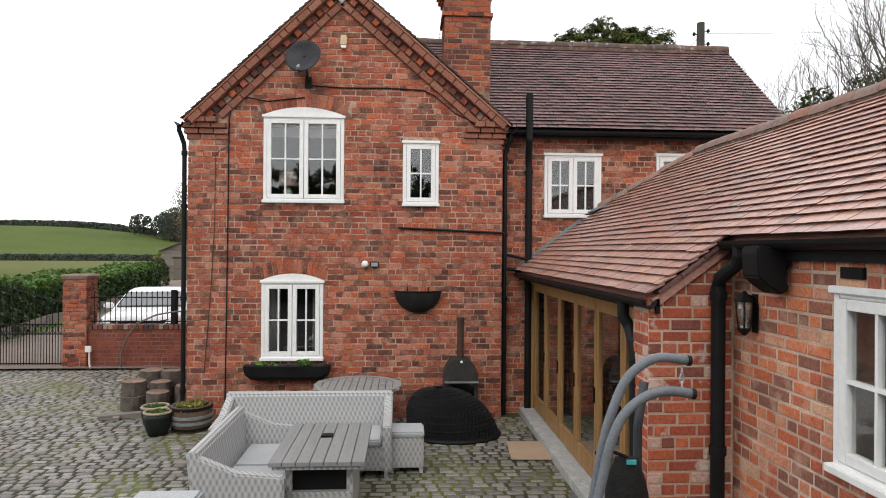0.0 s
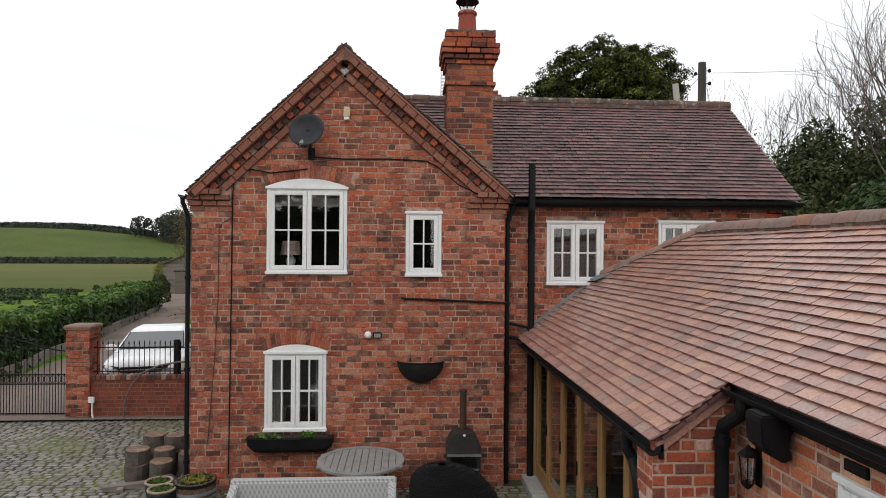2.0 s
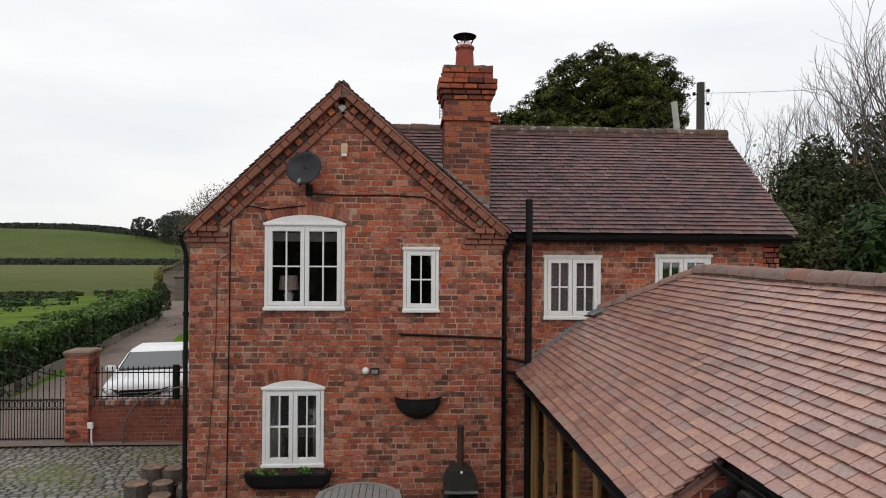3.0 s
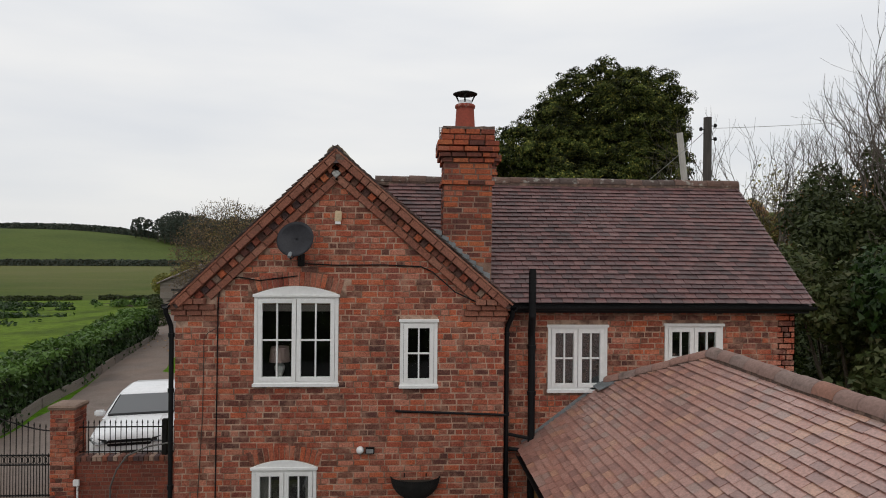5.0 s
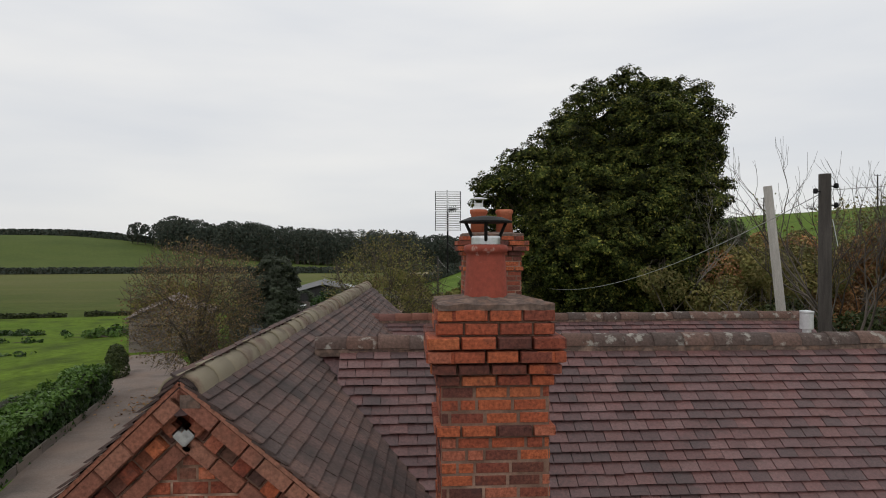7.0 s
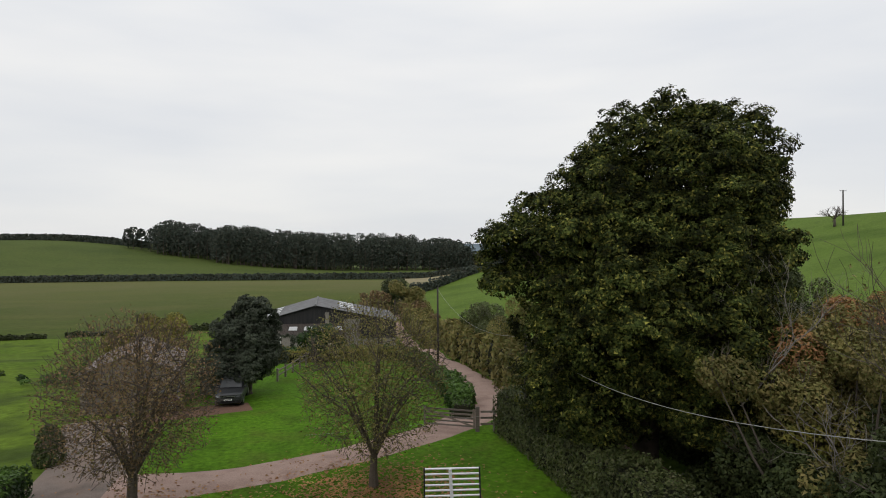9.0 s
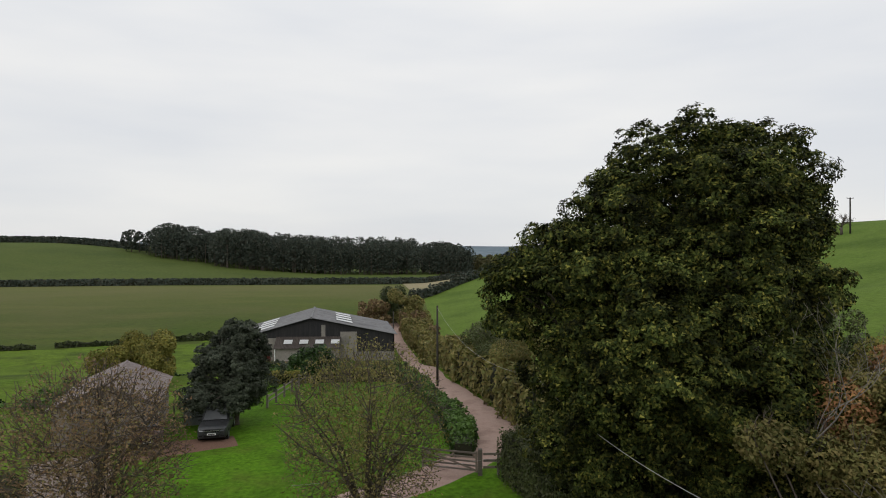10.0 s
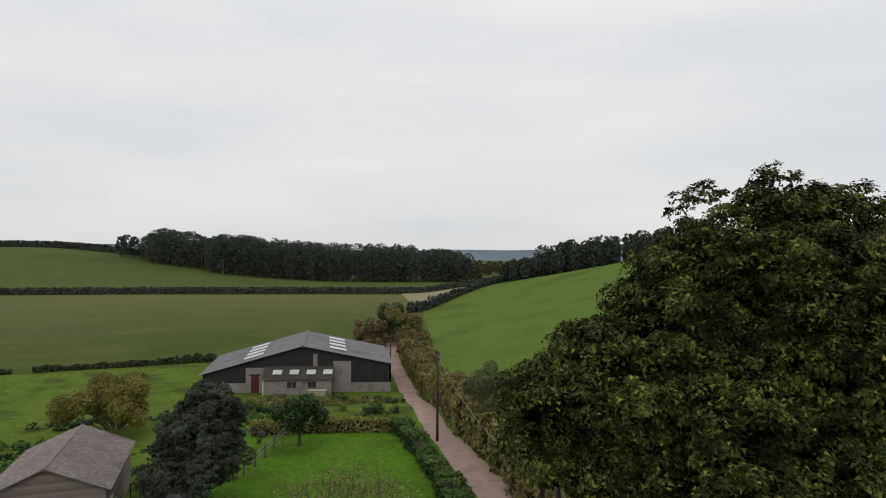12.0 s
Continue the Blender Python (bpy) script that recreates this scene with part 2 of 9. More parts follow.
brick_garage = surface("pale_orange_brick", [(0.435, 0.124, 0.061), (0.515, 0.174, 0.089), (0.379, 0.105, 0.055)], 1.1, 45, 0.9, 0.6, 0.006,
                       pieces=[(0.212, 0.095, 0.070), (0.551, 0.316, 0.198), (0.254, 0.105, 0.070), (0.502, 0.155, 0.072), (0.421, 0.112, 0.055), (0.557, 0.199, 0.100), (0.379, 0.099, 0.055), (0.515, 0.211, 0.127), (0.325, 0.093, 0.055), (0.447, 0.131, 0.066), (0.543, 0.174, 0.083), (0.176, 0.081, 0.061), (0.489, 0.236, 0.156)], piece_mix=0.9,
                       stain=(0.678, 0.472, 0.343), stain_scale=6.0, stain_at=(0.52, 0.74), stain_amount=0.5, grain=0.55)
cobble_mat = surface("worn_stone_sett", [(0.138, 0.128, 0.118), (0.184, 0.169, 0.155), (0.106, 0.098, 0.090)], 0.7, 35, 0.5, 0.6, 0.006,
                     pieces=[(0.212, 0.197, 0.182), (0.120, 0.110, 0.101), (0.253, 0.236, 0.217), (0.198, 0.166, 0.144), (0.092, 0.085, 0.080), (0.170, 0.158, 0.144)], piece_mix=0.7,
                     stain=(0.097, 0.105, 0.032), stain_scale=0.8, stain_at=(0.49, 0.68), stain_amount=0.6, shine=0.45, grain=0.7)
joint_moss = surface("mossy_joint", [(0.035, 0.030, 0.024), (0.050, 0.046, 0.026), (0.024, 0.021, 0.018)], 0.9, 25, 0.95, 0.7, stain=(0.125, 0.138, 0.03), stain_scale=0.7, stain_at=(0.46, 0.62), stain_amount=0.85)
lane_mat = surface("gritty_lane", [(0.167, 0.138, 0.121), (0.205, 0.168, 0.147), (0.140, 0.117, 0.103)], 0.5, 18, 0.95, 0.5, 0.02, stain=(0.238, 0.165, 0.128), stain_scale=0.35, stain_at=(0.45, 0.7), stain_amount=0.5, shine=0.05)
# invented dark ground, out of view, that keeps window reflections dark
unseen_ground = surface("unseen_dark_ground", [(0.050, 0.049, 0.048), (0.065, 0.063, 0.061), (0.040, 0.039, 0.038)], 0.5, 25, 0.9, 0.5, 0.01, shine=0.1)
drive_mat = surface("pinkish_gravel_drive", [(0.31, 0.215, 0.18), (0.36, 0.26, 0.22), (0.26, 0.18, 0.15)], 0.5, 18, 0.95, 0.5, 0.02, stain=(0.15, 0.10, 0.075), stain_scale=0.8, stain_at=(0.58, 0.75), stain_amount=0.5, shine=0.05)
red_earth = surface("red_earth_track", [(0.17, 0.10, 0.075), (0.13, 0.08, 0.06)], 0.6, 14, 0.95, 0.7, 0.03, shine=0.05)
lawn_mat = surface("mown_lawn", [(0.056, 0.125, 0.008), (0.078, 0.170, 0.010), (0.050, 0.105, 0.008)], 0.22, 3.5, 0.9, 1.0, 0.06, grain=0.75, stain=(0.095, 0.105, 0.022), stain_scale=0.35, stain_at=(0.50, 0.74), stain_amount=0.55, shine=0.05)
rough_grass = surface("rough_pasture", [(0.073, 0.123, 0.013), (0.103, 0.157, 0.018), (0.054, 0.087, 0.013)], 0.10, 1.6, 0.9, 1.0, 0.15, grain=0.7, stain=(0.043, 0.062, 0.015), stain_scale=0.2, stain_at=(0.48, 0.66), stain_amount=0.65, shine=0.05)
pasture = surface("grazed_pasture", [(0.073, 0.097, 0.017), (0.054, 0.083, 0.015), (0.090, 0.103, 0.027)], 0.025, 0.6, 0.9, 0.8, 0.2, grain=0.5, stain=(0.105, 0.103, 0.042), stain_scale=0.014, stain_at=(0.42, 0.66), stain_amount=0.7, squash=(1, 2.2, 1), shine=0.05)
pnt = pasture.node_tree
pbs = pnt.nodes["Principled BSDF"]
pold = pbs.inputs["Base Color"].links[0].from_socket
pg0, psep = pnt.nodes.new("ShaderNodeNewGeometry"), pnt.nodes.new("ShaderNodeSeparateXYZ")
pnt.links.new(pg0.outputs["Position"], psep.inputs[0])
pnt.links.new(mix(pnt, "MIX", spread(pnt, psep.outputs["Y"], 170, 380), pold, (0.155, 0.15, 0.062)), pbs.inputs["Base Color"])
high_field = surface("green_upland_field", [(0.067, 0.095, 0.024), (0.080, 0.104, 0.028), (0.056, 0.080, 0.021)], 0.015, 0.6, 0.9, 0.8, 0.2, grain=0.3, shine=0.05)
stubble = surface("pale_stubble_field", [(0.28, 0.24, 0.15), (0.25, 0.225, 0.13)], 0.03, 0.8, 0.9, 0.6, 0.2, shine=0.05)
# blue of the air between is part of this base colour
far_blue = surface("hazed_wooded_hill", [(0.12, 0.16, 0.19), (0.15, 0.19, 0.22), (0.10, 0.135, 0.16)], 0.006, 0.05, 1.0, 0.0, shine=0.05)
bark = surface("dark_bark", [(0.07, 0.055, 0.043), (0.10, 0.082, 0.065), (0.05, 0.04, 0.033)], 2, 25, 0.95, 0.8, 0.02)
bark_pale = surface("pale_dead_wood", [(0.24, 0.22, 0.19), (0.18, 0.16, 0.14)], 2, 25, 0.95, 0.6, 0.02)
twig_mat = surface("brown_twig", [(0.085, 0.07, 0.058), (0.12, 0.10, 0.083)], 2, 25, 0.95, 0.3)
pole_wood = surface("grey_pole_wood", [(0.035, 0.031, 0.027), (0.059, 0.052, 0.046)], 3, 25, 0.95, 0.5, squash=(6, 6, 0.6))
pole_pale = surface("silvered_post_wood", [(0.36, 0.34, 0.31), (0.28, 0.265, 0.24)], 3, 25, 0.95, 0.4, squash=(6, 6, 0.6))
board_grey = surface("silvered_weatherboard", [(0.160, 0.132, 0.112), (0.216, 0.188, 0.164), (0.112, 0.092, 0.080)], 1.2, 14, 0.95, 0.5, pieces=[(0.176, 0.152, 0.132), (0.224, 0.192, 0.168), (0.120, 0.100, 0.088), (0.200, 0.160, 0.132)], piece_mix=0.6, squash=(0.6, 0.6, 8))

# strong tone noise imitates lit clumps and shaded gaps in the crown
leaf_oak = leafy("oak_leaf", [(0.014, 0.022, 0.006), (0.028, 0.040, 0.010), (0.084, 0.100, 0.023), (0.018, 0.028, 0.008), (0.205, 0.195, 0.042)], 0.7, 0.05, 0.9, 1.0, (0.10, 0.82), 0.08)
# on hedges, shaded sides and lit tops are told apart by leaf colour
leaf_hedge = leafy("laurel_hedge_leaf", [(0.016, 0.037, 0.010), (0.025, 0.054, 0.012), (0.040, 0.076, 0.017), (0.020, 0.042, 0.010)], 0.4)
leaf_hedge_top = leafy("bright_hedge_leaf", [(0.05, 0.10, 0.02), (0.085, 0.15, 0.03), (0.065, 0.12, 0.024)], 0.5)
leaf_pine = leafy("pine_needle", [(0.04, 0.052, 0.034), (0.055, 0.068, 0.044), (0.075, 0.085, 0.056), (0.034, 0.042, 0.03)], 0.6, 0.15)
leaf_brown = leafy("autumn_brown_leaf", [(0.21, 0.13, 0.075), (0.16, 0.11, 0.065), (0.24, 0.17, 0.08), (0.13, 0.095, 0.055), (0.19, 0.175, 0.06)], 0.8)
leaf_yellow = leafy("yellowing_leaf", [(0.198, 0.184, 0.043), (0.148, 0.155, 0.037), (0.259, 0.216, 0.049), (0.105, 0.123, 0.032)], 0.7)
leaf_scrub = leafy("dull_scrub_leaf", [(0.133, 0.144, 0.043), (0.186, 0.171, 0.055), (0.253, 0.204, 0.078), (0.107, 0.121, 0.037)], 0.7)
leaf_russet = leafy("russet_leaf", [(0.342, 0.165, 0.071), (0.270, 0.143, 0.071), (0.384, 0.214, 0.085), (0.228, 0.171, 0.071)], 0.8)
leaf_ivy = leafy("pale_ivy_leaf", [(0.068, 0.089, 0.027), (0.098, 0.109, 0.041), (0.044, 0.065, 0.019), (0.122, 0.122, 0.058)], 0.5)
leaf_dark = leafy("dark_evergreen_leaf", [(0.029, 0.042, 0.015), (0.045, 0.059, 0.018), (0.059, 0.072, 0.025)], 0.55, 0.15)
# greyed, bluish leaf colour that carries the haze of distance
leaf_far = leafy("hazed_wood_leaf", [(0.042, 0.055, 0.046), (0.052, 0.066, 0.052), (0.062, 0.075, 0.056), (0.075, 0.074, 0.056)], 0.8, 0.1)
brick_flaked = surface("flaking_painted_brick", [(0.330, 0.078, 0.040), (0.407, 0.110, 0.057), (0.286, 0.069, 0.040)], 1.1, 45, 0.9, 0.5, 0.006,
                       pieces=[(0.418, 0.110, 0.053), (0.341, 0.078, 0.040), (0.462, 0.138, 0.070), (0.308, 0.074, 0.044), (0.396, 0.129, 0.079), (0.264, 0.069, 0.044), (0.385, 0.101, 0.053), (0.319, 0.074, 0.040), (0.550, 0.386, 0.326), (0.407, 0.110, 0.053), (0.220, 0.064, 0.044), (0.363, 0.092, 0.048), (0.440, 0.120, 0.062), (0.154, 0.064, 0.053)], piece_mix=0.8,
                       stain=(0.55, 0.47, 0.42), stain_scale=5.0, stain_at=(0.60, 0.66), stain_amount=0.65, grain=0.55)
ridge_red = surface("red_ridge_tile", [(0.180, 0.076, 0.052), (0.151, 0.072, 0.057)], 2.0, 30, 0.9, 0.5, 0.006, pieces=[(0.187, 0.076, 0.052), (0.158, 0.076, 0.067), (0.137, 0.068, 0.057)], piece_mix=0.6)
ridge_pink = surface("weathered_pink_ridge_tile", [(0.24, 0.14, 0.115), (0.28, 0.17, 0.14)], 1.5, 30, 0.9, 0.5, 0.006, pieces=[(0.26, 0.15, 0.12), (0.22, 0.15, 0.13), (0.20, 0.16, 0.145), (0.27, 0.13, 0.09)], piece_mix=0.65,
                     stain=(0.09, 0.075, 0.065), stain_scale=4.0, stain_at=(0.58, 0.7), stain_amount=0.6)
leaf_scrub_far = leafy("far_autumn_leaf", [(0.06, 0.06, 0.035), (0.09, 0.075, 0.035), (0.12, 0.11, 0.04), (0.05, 0.055, 0.035)], 0.8, 0.1)

# ---- building helpers ----
class Geo:
    """Gathers vertices and faces for one mesh."""

    def __init__(self):
        self.v, self.f = [], []

    def add(self, verts, faces):
        n = len(self.v)
        self.v += [tuple(p) for p in verts]
        self.f += [tuple(n + i for i in q) for q in faces]
        return self

    def box(self, x0, y0, z0, x1, y1, z1):
        return self.add([(x0, y0, z0), (x1, y0, z0), (x1, y1, z0), (x0, y1, z0), (x0, y0, z1), (x1, y0, z1), (x1, y1, z1), (x0, y1, z1)],
                        [(0, 3, 2, 1), (4, 5, 6, 7), (0, 1, 5, 4), (1, 2, 6, 5), (2, 3, 7, 6), (3, 0, 4, 7)])

    def obox(self, c, a, b, d):
        """A box about c with half axes a, b, d."""
        c, a, b, d = Vector(c), Vector(a), Vector(b), Vector(d)
        p = [c + i * a + j * b + k * d for k in (-1, 1) for i, j in ((-1, -1), (1, -1), (1, 1), (-1, 1))]
        return self.add(p, [(0, 3, 2, 1), (4, 5, 6, 7), (0, 1, 5, 4), (1, 2, 6, 5), (2, 3, 7, 6), (3, 0, 4, 7)])

    def tube(self, pts, rs, n=8, caps=True):
        """A round bar along points; rs: one radius or one a point."""
        pts = [Vector(p) for p in pts]
        rs = rs if isinstance(rs, (list, tuple)) else [rs] * len(pts)
        base, up = len(self.v), None
        for i, p in enumerate(pts):
            way = (pts[min(i + 1, len(pts) - 1)] - pts[max(i - 1, 0)]).normalized()
            side = way.orthogonal().normalized() if up is None else (up - up.dot(way) * way).normalized()
            up = side
            other = way.cross(side)
            self.v += [tuple(p + rs[i] * (math.cos(k * math.tau / n) * side + math.sin(k * math.tau / n) * other)) for k in range(n)]
        for i in range(len(pts) - 1):
            for k in range(n):
                a, b = base + i * n + k, base + i * n + (k + 1) % n
                self.f.append((a, b, b + n, a + n))
        if caps:
            self.f.append(tuple(base + k for k in reversed(range(n))))
            self.f.append(tuple(base + (len(pts) - 1) * n + k for k in range(n)))
        return self

    def lathe(self, c, profile, n=20, axis=(0, 0, 1)):
        """A turned shape about c: profile of (radius, height)."""
        c, ax = Vector(c), Vector(axis).normalized()
        s = ax.orthogonal().normalized()
        o = ax.cross(s)
        base = len(self.v)
        for r, h in profile:
            self.v += [tuple(c + h * ax + r * (math.cos(k * math.tau / n) * s + math.sin(k * math.tau / n) * o)) for k in range(n)]
        for i in range(len(profile) - 1):
            for k in range(n):
                a, b = base + i * n + k, base + i * n + (k + 1) % n
                self.f.append((a, b, b + n, a + n))
        self.f.append(tuple(base + k for k in reversed(range(n))))
        self.f.append(tuple(base + (len(profile) - 1) * n + k for k in range(n)))
        return self

    def prism(self, poly, way):
        """A flat outline (points in order) pushed along a vector."""
        n, way = len(poly), Vector(way)
        p = [Vector(q) for q in poly]
        return self.add(p + [q + way for q in p], [tuple(range(n)), tuple(reversed(range(n, 2 * n)))] + [((i + 1) % n, i, n + i, n + (i + 1) % n) for i in range(n)])

    def mesh(self, name, smooth=False, bevel=0.0, tidy=True):
        me = bpy.data.meshes.new(name)
        me.from_pydata(self.v, [], self.f)
        if tidy or bevel:
            bm = bmesh.new()
            bm.from_mesh(me)
            if bevel:
                bmesh.ops.bevel(bm, geom=[e for e in bm.edges if len(e.link_faces) == 2 and e.calc_face_angle(0) > 0.5], offset=bevel, segments=2, affect="EDGES", clamp_overlap=True)
            bmesh.ops.recalc_face_normals(bm, faces=bm.faces[:])
            bm.to_mesh(me)
            bm.free()
        if smooth:
            me.polygons.foreach_set("use_smooth", [True] * len(me.polygons))
        me.update()
        return me


def part(name, geo, material, parent=None, label="", smooth=False, bevel=0.0, tidy=True, kind=""):
    """Links gathered geometry as one mesh object under a thing or part."""
    ob = new(name, geo.mesh(name, smooth, bevel, tidy) if isinstance(geo, Geo) else geo)
    if len(ob.data.materials) == 0:
        ob.data.materials.append(material)
    ob.parent = parent
    return tagged(ob, label, kind=kind)


def thing(name, at, label, category, group="", kind="", turn=0.0):
    ob = new(name)
    ob.empty_display_size = 0.1
    ob.matrix_basis = pose(*at, 0, 0, turn)
    return tagged(ob, label, category, group, kind)


def lump(name, geo, material, label, category, group="", kind="", at=(0, 0, 0), turn=0.0, smooth=False, bevel=0.0, tidy=True):
    """A thing that is one mesh."""
    ob = part(name, geo, material, None, label, smooth, bevel, tidy)
    ob.matrix_basis = pose(*at, 0, 0, turn)
    return tagged(ob, "", category, group, kind)


def ease(t):
    t = min(1.0, max(0.0, t))
    return t * t * (3 - 2 * t)


PROFILE = [(-400, 0.1), (38, 0.1), (60, -0.35), (72, -1.15), (101, -4.5), (130, -5.4), (200, -5.2), (300, -3.5), (600, -3.5), (4000, 0)]


def ground_z(x, y):
    for (y0, z0), (y1, z1) in zip(PROFILE, PROFILE[1:]):
        if y <= y1:
            z = z0 + (z1 - z0) * ease((y - y0) / (y1 - y0))
            break
    z += 22 * ease((-x - 20) / 250) * ease((y - 280) / 200)
    z += 23 * min(1.12, max(0.0, (x - 13) / 115)) ** 1.1 * ease((y + 5) / 60) * (1 - ease((y - 250) / 170))
    if x < -14:
        z += -0.8 * ease((-x - 14) / 20) * ease(y / 30) * (1 - ease((y - 60) / 60))
    return z

# ---- plants ----
def leaf_mesh(name, pts, sizes, seed, flat=0.12, long=1.5, facing=None):
    """Many small leaves scattered at the given points. flat: how far they tend to lie level; facing: the way each one looks."""
    rng = np.random.default_rng(seed)
    n = len(pts)
    nor = rng.normal(size=(n, 3))
    if facing is None:
        nor[:, 2] = np.abs(nor[:, 2]) + flat * 2
    else:
        nor = nor * 0.5 + facing + np.array([0, 0, flat])
    nor /= np.linalg.norm(nor, axis=1)[:, None]
    a = np.cross(nor, rng.normal(size=(n, 3)))
    a /= np.linalg.norm(a, axis=1)[:, None] + 1e-9
    b = np.cross(nor, a)
    s = np.asarray(sizes)[:, None] * rng.uniform(0.7, 1.3, (n, 1))
    c = 4 if n < 3000 else 3
    v = np.empty((n, c, 3))
    if c == 4:
        v[:, 0] = pts - a * s * long / 2
        v[:, 1] = pts + b * s / 2 + nor * s * 0.18
        v[:, 2] = pts + a * s * long / 2
        v[:, 3] = pts - b * s / 2 + nor * s * 0.18
    else:
        # where there are many, a leaf is one pointed face
        v[:, 0] = pts + a * s * long * 0.58
        v[:, 1] = pts - a * s * long * 0.42 + b * s * 0.5
        v[:, 2] = pts - a * s * long * 0.42 - b * s * 0.5
    me = bpy.data.meshes.new(name)
    me.vertices.add(c * n)
    me.vertices.foreach_set("co", v.ravel())
    me.loops.add(c * n)
    me.loops.foreach_set("vertex_index", np.arange(c * n))
    me.polygons.add(n)
    me.polygons.foreach_set("loop_start", np.arange(n) * c)
    me.update(calc_edges=True)
    me.validate()
    return me


def in_balls(balls, per, rng, hollow=0.55, flatten=1.0):
    """Points in the outer shells of balls (x, y, z, r), so many a square metre of each."""
    out, ways = [], []
    for x, y, z, r in balls:
        k = max(8, int(per * 4 * math.pi * r * r))
        d = rng.normal(size=(k, 3))
        d /= np.linalg.norm(d, axis=1)[:, None]
        rad = r * (hollow + (1 - hollow) * rng.random((k, 1)) ** 0.6)
        d[:, 2] *= flatten
        out.append(np.array([x, y, z]) + d * rad)
        ways.append(d)
    return np.concatenate(out), np.concatenate(ways)


def limbs(g, p, way, length, radius, depth, rng, ends, droop=0.0, spread_by=0.7, sides=5):
    """A branch that bends and forks; the ends are gathered for the leaves."""
    pts, rs, q, w = [Vector(p)], [radius], Vector(p), Vector(way).normalized()
    steps = 3
    for i in range(steps):
        w = (w + Vector(rng.normal(0, 0.16, 3)) + Vector((0, 0, 0.06 - droop))).normalized()
        q = q + w * (length / steps)
        pts.append(q.copy())
        rs.append(radius * (1 - 0.30 * (i + 1) / steps))
    g.tube(pts, rs, max(3, sides), caps=False)
    if depth == 0:
        ends.append(tuple(q))
        ends.append(tuple(pts[-2]))
        return
    n = 3 if depth > 1 else int(rng.integers(2, 5))
    for k in range(n):
        turn = Vector(rng.normal(0, 1, 3))
        nw = (w + (turn - turn.dot(w) * w).normalized() * spread_by * rng.uniform(0.5, 1.2)).normalized()
        start = pts[-1] if k < 2 else pts[-2]
        limbs(g, start, nw, length * rng.uniform(0.62, 0.85), rs[-1] * 0.84, depth - 1, rng, ends, droop, spread_by, sides - 1)


def broadleaf(name, at, trunk, balls, per, size, leaf, label, category="tree", seed=1, hollow=0.5, group="", bare=None, wood=None):
    """A leafy tree: trunk with limbs reaching into the lobes of its crown."""
    rng = np.random.default_rng(seed)
    t = thing(name, at, label, category, group)
    g = Geo()
    h, r = trunk
    top = Vector((0.1 * h, 0.05 * h, h))
    g.tube([(0, 0, -0.3), (0, 0, 0.15), (0.03 * h, 0, h * 0.5), top], [r * 1.6, r * 1.1, r * 0.9, r * 0.75], 10)
    for x, y, z, rad in balls:
        e = Vector((x, y, z))
        m = (top + e) / 2 + Vector((0, 0, 0.12 * (e - top).length)) + Vector(rng.normal(0, 0.2, 3))
        g.tube([top - Vector((0, 0, h * 0.2 * rng.random())), m, e], [r * 0.42, r * 0.24, r * 0.06], 5, caps=False)
    part("trunk", g, wood or bark, t, smooth=True)
    pts, ways = in_balls(balls, per, rng, hollow)
    me = leaf_mesh("crown", pts, np.full(len(pts), size), seed, 0.3, facing=ways)
    part("crown", me, leaf, t)
    if bare:
        b, ends = Geo(), []
        for x, y, z, L in bare:
            limbs(b, (x, y, z), (rng.normal(0, 0.5), rng.normal(0, 0.5), 1), L, 0.035, 3, rng, ends, sides=4)
        part("deadwood", b, bark_pale, t, "pale leafless branches")
    return t


def thin_tree(name, at, h, r, reach, leaf, per_end, size, label, seed, depth=4, droop=0.03, category="tree", group="", wood=None, scatter=0.35, arms=7, fork=0.75):
    """A half bare autumn tree: forked limbs and twigs with thin leaves."""
    rng = np.random.default_rng(seed)
    t = thing(name, at, label, category, group)
    g, ends = Geo(), []
    g.tube([(0, 0, -0.2), (0, 0, h * 0.3), (0.05, 0.03, h * 0.55)], [r * 1.4, r, r * 0.85], 9)
    for k in range(arms):
        a = k * math.tau / arms + rng.normal(0, 0.25)
        z = h * rng.uniform(0.38, 0.55)
        lean = rng.uniform(0.55, 1.5)
        arm = Geo()
        limbs(arm, (0.03, 0.02, z), (math.cos(a) * lean, math.sin(a) * lean, 1), reach * rng.uniform(0.36, 0.46), r * 0.5, depth, rng, ends, droop, fork, 6)
        part("bough", arm, wood or bark, t, smooth=True)
    part("trunk", g, wood or bark, t, smooth=True)
    if per_end:
        e = np.repeat(np.array(ends), per_end, axis=0)
        e = e + rng.normal(0, scatter, e.shape)
        part("crown", leaf_mesh("crown", e, np.full(len(e), size), seed, 0.2), leaf, t)
    return t


